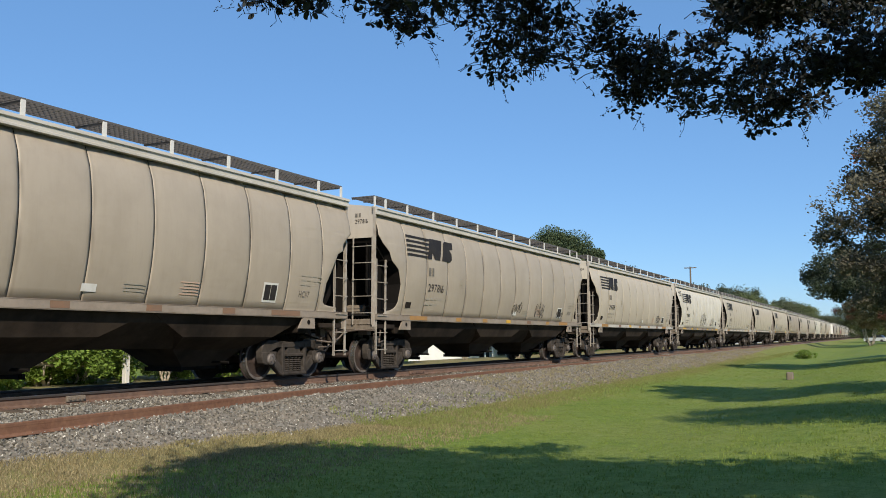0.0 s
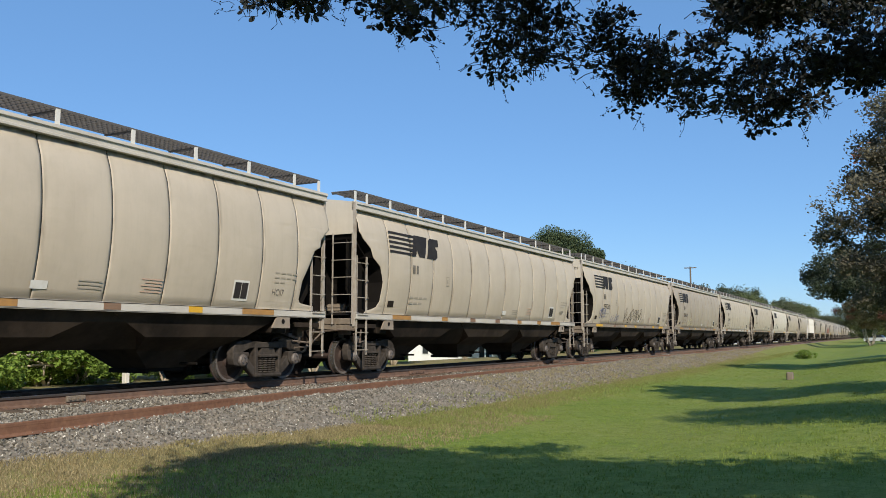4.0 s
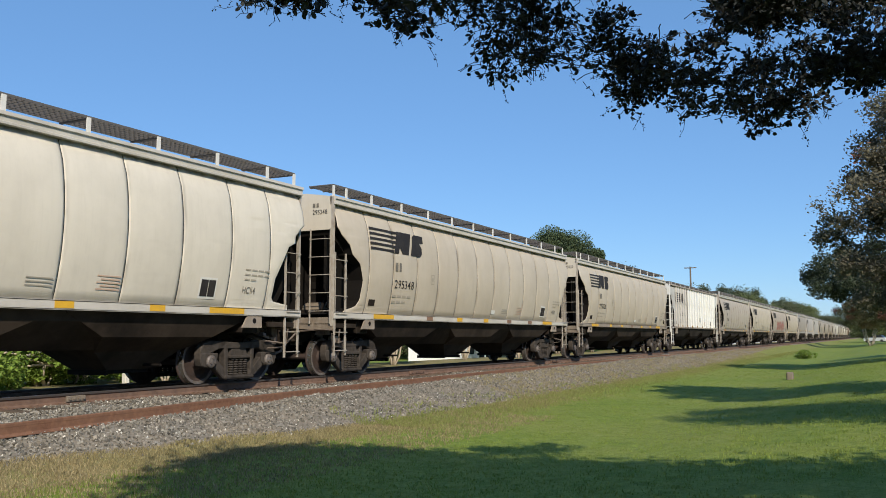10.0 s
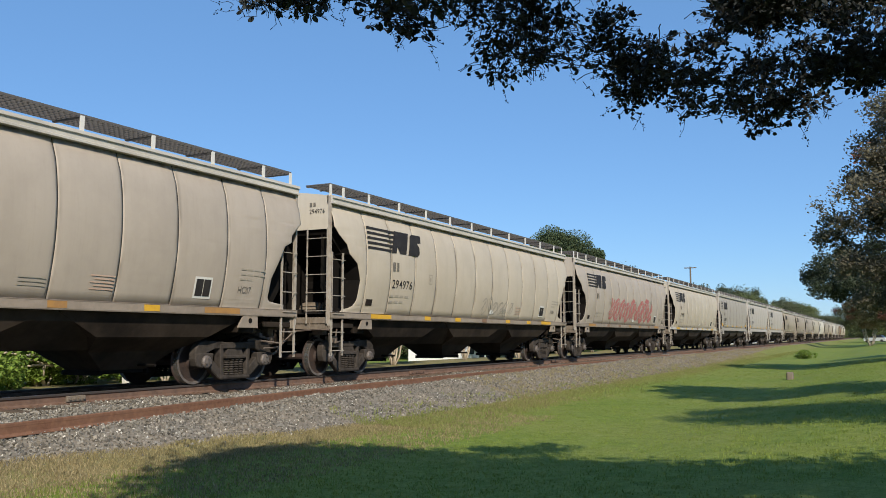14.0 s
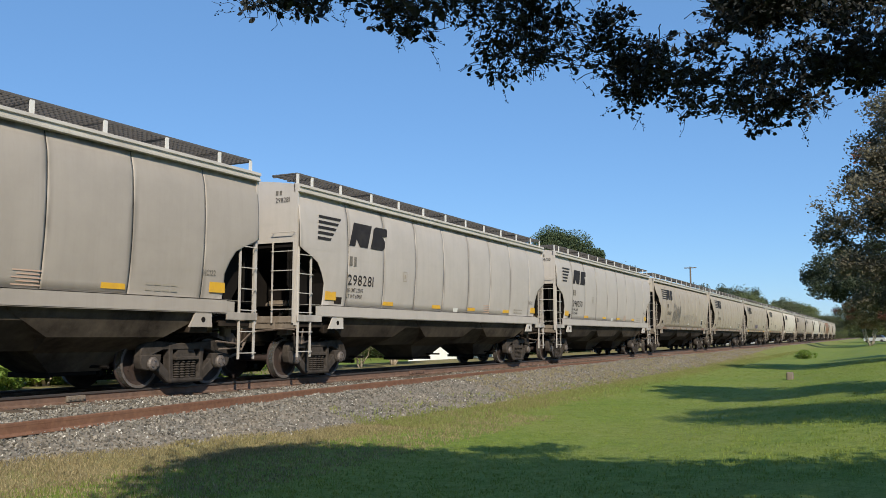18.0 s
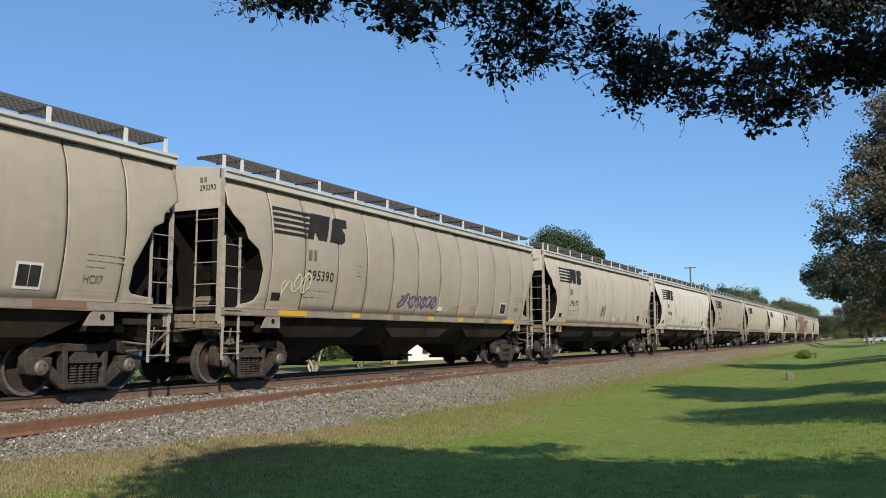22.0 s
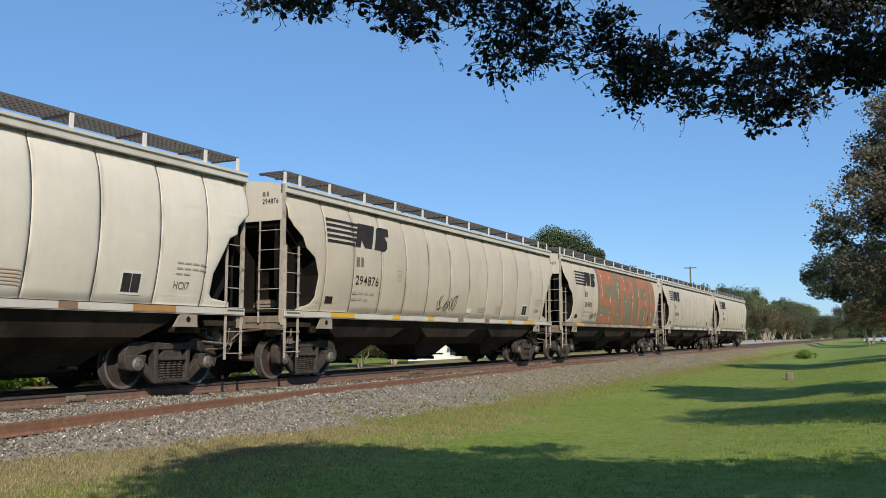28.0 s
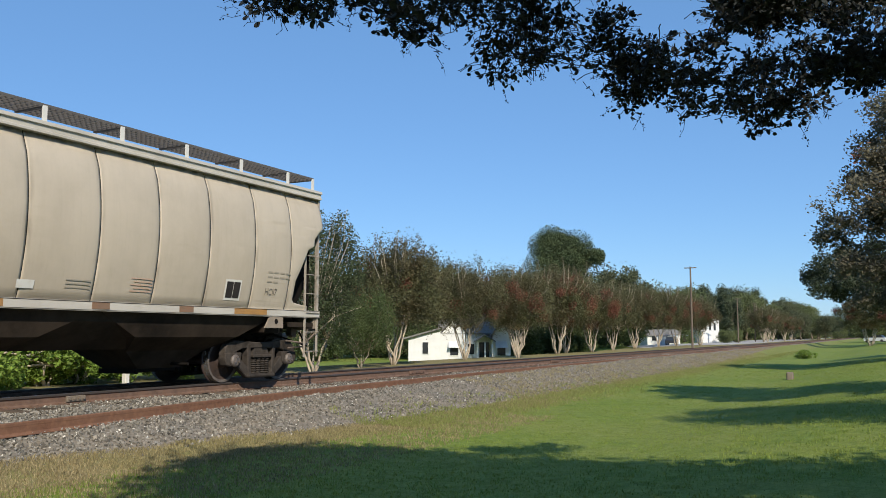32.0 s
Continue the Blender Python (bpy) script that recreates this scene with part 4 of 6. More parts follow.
def emblem(k):
    """Five stripes and two heavy slanted blocks."""
    x, z = (1.40, 3.12) if k.name != "modern" else (0.72, 3.24)
    if k.name == "modern":
        st = [[(0.74 - 0.018 * i, 3.75 - i * 0.127), (0.73 - 0.018 * i, 3.685 - i * 0.127), (1.60 - i * 0.108, 3.685 - i * 0.127), (1.655 - i * 0.108, 3.75 - i * 0.127)] for i in range(5)]
        bx, bz, bh = 1.96, 3.15, 0.59
    else:
        st = [[(x, z + 0.60 - i * 0.127), (x, z + 0.535 - i * 0.127), (x + 1.42 - i * 0.07, z + 0.535 - i * 0.127), (x + 1.45 - i * 0.07, z + 0.60 - i * 0.127)] for i in range(5)]
        bx, bz, bh = x + 1.16, z + 0.02, 0.60
    h = bh
    first = [(bx, bz), (bx + 0.24, bz), (bx + 0.31, bz + h * 0.30), (bx + 0.44, bz), (bx + 0.76, bz), (bx + 0.98, bz + h), (bx + 0.22, bz + h)]
    s = bx + 0.88
    second = [(s, bz), (s + 0.52, bz), (s + 0.64, bz + 0.12 * h), (s + 0.66, bz + 0.42 * h), (s + 0.54, bz + 0.62 * h), (s + 0.76, bz + 0.66 * h), (s + 0.78, bz + h), (s + 0.28, bz + h), (s + 0.17, bz + 0.88 * h), (s + 0.10, bz + 0.45 * h)]
    if k.name == "modern":
        first, second = [[(bx + (u - bx) * 1.1, w) for u, w in q] for q in (first, second)]
    return st, first, second


GLYPHS = {}


def glyph(ch):
    """Outline of one character of the built-in font, one unit high."""
    if ch not in GLYPHS:
        cu = bpy.data.curves.new("words", "FONT")
        cu.body, cu.size, cu.offset, cu.resolution_u = ch, 1.38, 0.006, 3
        ob = bpy.data.objects.new("words", cu)
        scene.collection.objects.link(ob)
        bpy.context.view_layer.update()
        me = bpy.data.meshes.new_from_object(ob.evaluated_get(bpy.context.evaluated_depsgraph_get()))
        vs = [tuple(v.co[:2]) for v in me.vertices]
        lo = min(v[0] for v in vs)
        GLYPHS[ch] = ([(a - lo, b) for a, b in vs], [tuple(p.vertices) for p in me.polygons], max(v[0] for v in vs) - lo)
        bpy.data.objects.remove(ob)
        bpy.data.curves.remove(cu)
        bpy.data.meshes.remove(me)
    return GLYPHS[ch]


def text_mesh(k, words, x, z, size, mat, face="side", squeeze=1.0):
    verts, faces, pen = [], [], 0.0
    for ch in words:
        if ch == " ":
            pen += 0.4
            continue
        vs, fs, wide = glyph(ch)
        base = len(verts)
        for a, b in vs:
            u, w = (pen + a) * size * squeeze, b * size
            verts.append((x + u, -half_width(k, z + w) - 0.011, z + w) if face == "side" else (-0.010, x - u, z + w))
        faces.extend([[base + i for i in f] for f in fs])
        pen += wide + 0.16
    return cloud_mesh("lettering", verts, faces, mat)


# ---- the train: displacement second by second, and where each car's rear end stands as it passes ----
SPEED = [18.34] * 3 + [18.30] * 3 + [18.23] * 5 + [18.18] * 3 + [18.15] * 3 + [18.08] * 3 + [18.03] * 5 + [17.9, 17.7, 17.55] + [17.49, 17.54, 17.39, 17.39]
GONE = [sum(SPEED[:i]) for i in range(33)]
PASS = {0: 17.23, 1: 16.99, 2: 16.74, 3: 16.51, 6: 15.90, 7: 15.76, 8: 15.63, 9: 15.53, 10: 15.36, 11: 15.23, 12: 15.42, 13: 15.32, 14: 15.23, 17: 15.09, 18: 13.84, 19: 12.62,
        20: 11.44, 21: 11.52, 22: 11.51, 23: 11.59, 24: 11.66, 25: 11.79, 28: 13.48, 29: 14.09, 30: 14.65, 31: 15.36, 32: 16.07}
REAR = {i: PASS[i] + GONE[i] for i in PASS}
for a, b in ((3, 6), (14, 17), (25, 28)):
    for j in (1, 2):
        REAR[a + j] = REAR[a] + (REAR[b] - REAR[a]) * j / 3
REAR[26] -= 0.10


def build_car(k):
    """One car of a type, with every part that does not differ from car to car."""
    car = holder("hopper_car", "covered hopper railway car", "railway car", group="freight train")
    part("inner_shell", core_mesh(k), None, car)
    part("roof", roof_mesh(k), None, car)
    for side in (-1, 1):
        for i in range(len(k.seams) - 1):
            part("side_panel", side_panel(k, i, side), None, car)
        part("top_chord", chord_mesh(k, side), None, car, "pale top chord along the roof edge")
        part("side_sill", sill_mesh(k, side), None, car)
        part("running_board", board_mesh(k, side), None, car, "dark open steel grating walkway")
        st = stand_mesh(k, side)
        n = 11
        for x in [0.04, 0.58] + [1.75 + i * (k.body - 2.9) / (n - 2) for i in range(n - 1)] + [k.body - 0.22]:
            part("board_stand", st, None, car, at=(x, 0, 0))
        for x in (1.72, k.body - 1.42):
            jack = part("jacking_bracket", bracket_mesh(k, x, side), None, car)
            # a raised black disc stands in for the shaded opening in the bracket
            bm = bmesh.new()
            lathe(bm, [(0.055, side * (k.half + 0.045)), (0.055, side * (k.half + 0.054))], "y", 12, (x - 0.14, 0, 1.27))
            part("hole", bm, SHADYGRIME, jack)
    for end, (x, sgn) in enumerate(((0.0, 1), (k.body, -1))):
        part("end_sheet", end_panel(k, x, sgn), None, car)
        part("slope_sheet", slope_mesh(k, end), None, car, "black sloped end sheet")
        part("end_platform", platform_mesh(k, end), None, car)
        part("end_sill", end_sill_mesh(k, end), None, car, "dusty brown end sill")
        part("end_deck", deck_mesh(k, end), None, car, "dark steel deck at the car's end")
        part("coupler", coupler_mesh(k, end), None, car)
        for side in (-1, 1):
            part("end_gusset", cavity_plate_mesh(k, end, side), None, car)
        part("shear_plate", web_mesh(k, end), None, car)
        part("brake_rigging", gear_mesh(k, end), None, car)["kind"] = "stuff"
    part("brake_cylinder", brake_mesh(k), None, car)
    part("brake_wheel", brake_wheel_mesh(), None, car)
    part("belly_trough", belly_mesh(k), None, car)
    for c in k.bays:
        bay = part("hopper_bay", bay_mesh(k, c), None, car, "dark patchy discharge hopper")
        part("outlet_gate", gate_mesh(c), None, bay)
    # ladders at the corners, and on the end
    low, rung = ladder_mesh(0.50, 2.95, k.rungs), rung_mesh(0.46, k.rungs)
    tall, long_rung = ladder_mesh(1.25, k.panel_z + 0.02, k.rungs, 0.58), rung_mesh(0.58, k.rungs)
    for side in (-1, 1):
        for x in (0.06, k.body - 0.52):
            turn = Matrix.Translation((x, side * (k.half + 0.03), 0)) if side < 0 else Matrix.Translation((x + 0.46, side * (k.half + 0.03), 0)) @ Matrix.Rotation(math.pi, 4, "Z")
            lad = part("ladder", low, None, car)
            lad.matrix_parent_inverse = turn
            for j in range(6):
                part("rung", rung, None, lad, at=(0, 0, 0.62 + j * 0.43))
        # the corner post that runs up to the roof
    post = bmesh.new()
    box(post, -0.03, 0.03, -0.035, 0.035, 1.2, k.chord[1] - 0.02)
    pm = mesh_of(post, "corner_post", k.rungs)
    for side in (-1, 1):
        for x in (0.02, k.body - 0.02):
            part("corner_post", pm, None, car, at=(x, side * (k.half - 0.02), 0))
    lad = part("ladder", tall, None, car)
    lad.matrix_parent_inverse = Matrix.Translation((-0.05, -k.half + 0.62, 0)) @ Matrix.Rotation(-math.pi / 2, 4, "Z")
    for j in range(5):
        part("rung", long_rung, None, lad, at=(0, 0, 1.55 + j * 0.43))
    # trucks
    for x in (1.47, k.body - 1.47):
        truck = part("truck", BOLSTER, None, car, "two-axle truck of dark cast steel", at=(x, 0, 0))
        for side in (-1, 1):
            part("side_frame", FRAMES[side], None, truck)
            part("spring_nest", SPRINGS[side], None, truck)
            for d in (-0.889, 0.889):
                part("journal_cap", CAPS[side], None, truck, at=(d, 0, 0))
        for d in (-0.889, 0.889):
            WHEELSETS.append(part("wheelset", WHEELS, None, truck, at=(d, 0, 0.457)))
    if k.name == "ribbed":
        rm = rib_mesh()
        for x in RIBS:
            part("side_rib", rm, None, car, at=(x, 0, 0))
    return car


WHEELSETS = []
BOLSTER, WHEELS = bolster_mesh(), wheelset_mesh()
FRAMES, SPRINGS, CAPS = {s: sideframe_mesh(s) for s in (-1, 1)}, {s: spring_mesh(s) for s in (-1, 1)}, {s: cap_mesh(s) for s in (-1, 1)}

# number, paint, reflector colour, type, stencil on the rear sheet
TRAIN = {0: ("", BEIGE, BROWN, ROUND, "HC117"), 1: ("297816", BEIGE, ORANGE, ROUND, "HC117"), 2: ("296109", CREAM, ORANGE, ROUND, "HC117"), 3: ("295091", PALE, YELLOW, ROUND, "HC114"),
         4: ("297317", CREAM, ORANGE, ROUND, "HC117"), 5: ("", CREAM, ORANGE, ROUND, "HC117"), 6: ("297332", CREAM, YELLOW, ROUND, "HC117"), 7: ("296924", BEIGE, ORANGE, ROUND, "HC117"),
         8: ("297591", CREAM, ORANGE, ROUND, "HC117"), 9: ("297160", CREAM, ORANGE, ROUND, "HC117"), 10: ("294940", PALE, YELLOW, ROUND, "HC114"), 11: ("295348", CREAM, YELLOW, ROUND, "HC115"),
         12: ("295020", CREAM, YELLOW, ROUND, "HC114"), 13: ("255575", WHITE, ORANGE, RIBBED, "HC-78"), 14: ("297157", DULL, ORANGE, ROUND, "HC117"), 15: ("294976", CREAM, YELLOW, ROUND, "HC114"),
         16: ("", DULL, ORANGE, ROUND, "HC117"), 17: ("294900", CREAM, YELLOW, ROUND, "HC114"), 18: ("298102", TAUPE, YELLOW, MODERN, "HC122"), 19: ("298281", GREY, YELLOW, MODERN, "HC123"),
         20: ("298050", GREY, YELLOW, MODERN, "HC122"), 21: ("297657", BEIGE, BROWN, ROUND, "HC117"), 22: ("296324", BEIGE, BROWN, ROUND, "HC117"), 23: ("295390", BEIGE, YELLOW, ROUND, "HC115"),
         24: ("296577", CREAM, ORANGE, ROUND, "HC117"), 25: ("295906", PALE, ORANGE, ROUND, "HC117"), 26: ("296326", BEIGE, BROWN, ROUND, "HC117"), 27: ("", CREAM, ORANGE, ROUND, "HC114"),
         28: ("296114", PALE, ORANGE, ROUND, "HC117"), 29: ("294876", CREAM, YELLOW, ROUND, "HC114"), 30: ("294871", CREAM, YELLOW, ROUND, "HC114"), 31: ("296474", CREAM, BROWN, ROUND, "HC117"),
         32: ("297696", CREAM, ORANGE, ROUND, "HC117")}
WORDS = {CREAM: "cream", PALE: "pale cream", BEIGE: "dirty beige", DULL: "dull brownish-grey", GREY: "clean light-grey", TAUPE: "dusty taupe-grey", WHITE: "streaked white"}

MODELS = {}
for kind in (ROUND, MODERN, RIBBED):
    MODELS[kind.name] = build_car(kind)
DECALS = {}
for kind in (ROUND, MODERN, RIBBED):
    st, first, second = emblem(kind)
    fx = kind.body
    dx = -0.63 if kind is MODERN else 0.0
    low = -0.42 if kind is MODERN else 0.0
    DECALS[kind.name] = [("stripe", decal(kind, [q], "stripe", INK)) for q in st]
    DECALS[kind.name].append(("emblem_block", decal(kind, [first], "emblem_block", INK)))
    DECALS[kind.name].append(("emblem_block", decal(kind, [second], "emblem_block", INK)))
    DECALS[kind.name].append(("reporting_mark", decal(kind, [rect(2.62 + dx, 2.66, 0.13, 0.23), rect(2.82 + dx, 2.66, 0.11, 0.23)], "reporting_mark", SOFTINK)))
    if kind is not MODERN:
        DECALS[kind.name].append(("weight_marking", decal(kind, [rect(2.55 + dx + q * 0.26, 1.98 - r * 0.15, 0.20, 0.055) for r in range(2) for q in range(4) if r + q < 4], "weight_marking", FAINT)))
    DECALS[kind.name].append(("notice", decal(kind, [rect(fx - (2.0 if kind is not MODERN else 3.0) + q * 0.20, 2.28 + low - r * 0.10, 0.16, 0.03) for r in range(3) for q in range(4) if r * 2 + q < 6], "notice", FAINT)))
    DECALS[kind.name].append(("notice", decal(kind, [rect(fx - 5.6 + 0.08 * (r % 2), 1.94 - r * 0.055, 0.50 - 0.1 * (r % 2), 0.022) for r in range(5)], "notice", REDINK)))
    DECALS[kind.name].append(("notice", decal(kind, [rect(fx - 6.9, 1.84 - r * 0.06, 0.48, 0.02) for r in range(3)], "notice", FAINT)))
    DECALS[kind.name].append(("stencil_box", decal(kind, [rect(4.62, 2.42, 0.02, 0.27), rect(4.80, 2.42, 0.02, 0.27), rect(4.62, 2.42, 0.2, 0.02), rect(4.62, 2.67, 0.2, 0.02), rect(4.68, 2.5, 0.08, 0.1)], "stencil_box", FAINT)))
    if kind is not MODERN:
        DECALS[kind.name].append(("data_plate", decal(kind, [rect(fx - 3.245, 1.665, 0.47, 0.41)], "data_plate", PLATE, 0.008)))
        DECALS[kind.name].append(("data_plate", decal(kind, [rect(fx - 3.205, 1.712, 0.19, 0.318), rect(fx - 3.003, 1.712, 0.19, 0.318)], "data_plate", INK, 0.014)))
    DECALS[kind.name].append(("tag_plate", decal(kind, [rect(fx - 7.75, 1.68, 0.30, 0.13)], "tag_plate", PLATE)))
    DECALS[kind.name].append(("tag_plate", decal(kind, [rect(1.45, 1.72, 0.30, 0.16)], "tag_plate", UNDER)))


def reflector(k, x, w, mat, square=False):
    bm = bmesh.new()
    if k is RIBBED:
        box(bm, x, x + w, -k.half - 0.008, -k.half, k.sill[1] - 0.02, k.sill[1] + 0.10)
    elif k is MODERN:
        z0, h = k.sill[1] + (0.12 if square else 0.07), (0.20 if square else 0.10)
        y = half_width(k, z0 + h / 2) + 0.004
        box(bm, x, x + w, -y - 0.006, -y + 0.02, z0, z0 + h)
    else:
        y = k.half + 0.064
        box(bm, x, x + w, -y - 0.004, -y, k.sill[0] + 0.03, k.sill[1] - 0.02)
    return mesh_of(bm, "reflector", mat)


REFLECT = {}
CARS = []
used = set()
for i, (number, coat, mark, kind, code) in TRAIN.items():
    model = MODELS[kind.name]
    if kind.name not in used:
        used.add(kind.name)
        car = model
    else:
        car = copy_thing(model, Matrix.Identity(4))
    CARS.append(car)
for i, (number, coat, mark, kind, code) in TRAIN.items():
    car = CARS[i]
    car.matrix_basis = Matrix.Translation((REAR[i] - kind.body, TRACK_Y, 0))
    for ob in car.children:
        if ob.name.startswith(("side_panel", "end_sheet", "side_rib") + (("side_sill", "jacking_bracket") if kind is MODERN else ())):
            ob.material_slots[0].link = "OBJECT"
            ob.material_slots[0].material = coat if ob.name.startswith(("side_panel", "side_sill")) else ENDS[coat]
        if kind is ROUND and coat in (PALE, CREAM) and ob.name.startswith(("side_sill", "jacking_bracket")):
            ob.material_slots[0].link = "OBJECT"
            ob.material_slots[0].material = CHORD if ob.name.startswith("side_sill") and i % 3 else SILL
    if kind is RIBBED:
        for ob in car.children:
            if ob.name.startswith("side_panel") and 4.6 < ob.bound_box[0][0] < 5.2:
                ob.material_slots[0].material = STREAKED
            if ob.name.startswith("side_panel") and ob.bound_box[0][0] < 1 or ob.name.startswith("side_rib") and ob.matrix_parent_inverse.translation.x < 5:
                ob.material_slots[0].material = SOOTED
            if ob.name.startswith("top_chord"):
                ob.material_slots[0].link = "OBJECT"
                ob.material_slots[0].material = BROWNCHORD
        for px, pz, w in ((9.45, 2.0, 0.24), (9.3, 3.2, 0.1), (9.3, 2.9, 0.12), (2.0, 1.62, 0.16)):
            part("dark_stain", decal(kind, [[(px, pz), (px + w, pz - w * 0.4), (px + w * 1.4, pz + w * 0.5), (px + w * 0.8, pz + w * 1.3), (px + w * 0.1, pz + w * 0.8)]], "dark_stain", UNDER), None, car, "black stain on the white side")
    for name, me in DECALS[kind.name]:
        ob = part(name, me, None, car)
        if name in ("notice", "weight_marking"):
            ob["kind"] = "stuff"
    key = (kind.name, mark.name)
    if key not in REFLECT:
        if kind is MODERN:
            xs = [(1.08, 0.42, True), (kind.body - 1.40, 0.42, True), (3.68, 0.5, False), (6.4, 0.5, False), (8.78, 0.5, False), (11.55, 0.5, False)]
        elif kind is RIBBED:
            xs = [(0.5 * (a + b) - 0.24, 0.48, False) for a, b in zip(RIBS[0::2], RIBS[1::2])]
        else:
            xs = [(1.75, 1.0, False), (kind.body - 2.9, 1.0, False)] + [(4.6 + q * 1.95, 0.36, False) for q in range(5)]
        REFLECT[key] = [reflector(kind, x, w, mark, sq) for x, w, sq in xs]
    for q, me in enumerate(REFLECT[key]):
        spot = part("reflector", me, None, car)
        if kind is ROUND and q > 1 and (i * 3 + q * 5) % 7 < 3:       # grimed over or renewed ones
            spot.material_slots[0].link = "OBJECT"
            spot.material_slots[0].material = YELLOW if (i + q) % 5 == 0 else BROWN
    if kind is RIBBED:
        for q, px in enumerate((2.56, 3.28, 4.06)):
            part("car_number", text_mesh(kind, number[2 * q:2 * q + 2], px, 2.28, 0.28, INK, "side", 0.95), None, car)
        band = [z for z in (0, 1, 2, 3, 4)]
        for x in (1.70, 2.42):
            for q in band:
                bm = bmesh.new()
                box(bm, x - 0.045, x + 0.045, -1.571, -1.563, 3.655 - q * 0.127, 3.72 - q * 0.127)
                part("stripe", bm, INK, car)
        for x, z0, z1 in ((3.15, 3.16, 3.66), (3.92, 3.14, 3.45)):
            bm = bmesh.new()
            box(bm, x - 0.045, x + 0.045, -1.571, -1.563, z0, z1)
            part("emblem_block", bm, INK, car)
        part("car_number", text_mesh(kind, number, -kind.half + 0.60, kind.panel_z + 0.30, 0.115, INK, "end", 0.85), None, car)
    elif number:
        part("car_number", text_mesh(kind, number, 1.95, 2.20, 0.26, INK, "side", 1.12) if kind is MODERN else text_mesh(kind, number, 2.62, 2.22, 0.225, INK, "side", 1.05), None, car)
        part("car_number", text_mesh(kind, number, -kind.half + 0.60, kind.chord[0] - 0.22, 0.115, INK, "end", 0.85), None, car)
    if kind is MODERN:
        for words, z in (("LD LMT 225100", 2.03), ("LT WT 60900", 1.88)):
            part("weight_marking", text_mesh(kind, words, 1.95, z, 0.095, INK, "side", 0.8), None, car)
    if number:
        y0, z0 = -kind.half + 0.60, kind.chord[0] - 0.05
        bars = [(y0 - a, z0 + c) for a, c in ((0, 0), (0.075, 0), (0.075, 0.10), (0, 0.10), (0.11, 0), (0.175, 0), (0.175, 0.10), (0.11, 0.10))]
        part("reporting_mark", cloud_mesh("reporting_mark", [(-0.010, a, c) for a, c in bars], [(0, 1, 2, 3), (4, 5, 6, 7)], SOFTINK), None, car)
    part("stencil", text_mesh(kind, code, kind.body - (2.02 if kind is not MODERN else 1.62), 1.82 if kind is not MODERN else 2.12, 0.14 if kind is not MODERN else 0.11, SOFTINK, "side", 0.85), None, car)
    shape = {"round": "round-sided", "modern": "smooth-sided", "ribbed": "ribbed"}[kind.name]
    tagged(car, "%s %s covered hopper railway car with %s" % (WORDS[coat], shape, {YELLOW.name: "bright yellow reflectors", ORANGE.name: "faded orange reflectors", BROWN.name: "dirt-browned reflectors"}[mark.name]), "railway car", "freight train")


# ---- spray-paint on some cars ----
def ribbon(k, pts, wide, verts, faces):
    """A painted stroke through points on the car's side."""
    left = []
    for i, (x, z) in enumerate(pts):
        x0, z0 = pts[max(0, i - 1)]
        x1, z1 = pts[min(len(pts) - 1, i + 1)]
        n = math.hypot(x1 - x0, z1 - z0) or 1.0
        nx, nz = -(z1 - z0) / n * wide / 2, (x1 - x0) / n * wide / 2
        left.append(((x + nx, z + nz), (x - nx, z - nz)))
    base = len(verts)
    for pair in left:
        for x, z in pair:
            verts.append((x, -half_width(k, z) - 0.013, z))
    for i in range(len(left) - 1):
        a = base + 2 * i
        faces.append((a, a + 1, a + 3, a + 2))


def scrawl(car, k, x, z, wide, high, marks, mat, thick, seed, label):
    """Illegible sprayed marks, each a loop with strokes across it."""
    rng = random.Random(seed)
    verts, faces = [], []
    cell = wide / marks
    for i in range(marks):
        cx = x + cell * (i + 0.5)
        tall, tilt = high * rng.uniform(0.75, 1.0), rng.uniform(0.0, 0.25)
        foot = z + rng.uniform(0, 0.15) * high
        turn, sweep = rng.uniform(0, 6.28), rng.choice((2.2, 3.0, 3.8, 4.8, 6.2))
        loop = []
        for q in range(17):                     # a rounded loop
            a = turn + sweep * q / 16
            v = 0.5 + 0.5 * math.sin(a) * (0.85 + 0.15 * math.sin(2 * a))
            loop.append((cx + 0.48 * cell * math.cos(a) + tilt * v * tall, foot + v * tall))
        ribbon(k, loop, thick * rng.uniform(0.7, 1.1), verts, faces)
        for _ in range(2):                      # and two strokes across it
            x0, x1 = cx + rng.uniform(-0.5, 0.1) * cell, cx + rng.uniform(-0.1, 0.5) * cell
            z0, z1 = foot + rng.uniform(-0.05, 0.3) * tall, foot + rng.uniform(0.6, 1.05) * tall
            bow = rng.uniform(-0.2, 0.2) * cell
            pts = [(x0 + (x1 - x0) * q / 10 + bow * math.sin(math.pi * q / 10) + tilt * (z0 - foot + (z1 - z0) * q / 10), z0 + (z1 - z0) * q / 10) for q in range(11)]
            ribbon(k, pts, thick * rng.uniform(0.7, 1.1), verts, faces)
    part("graffiti", cloud_mesh("graffiti", verts, faces, mat), None, car, label)["kind"] = "stuff"


def spray(i, x, z, wide, high, marks, mat, thick, label):
    scrawl(CARS[i], TRAIN[i][3], x, z, wide, high, marks, mat, thick, i * 13 + int(x * 10), label)


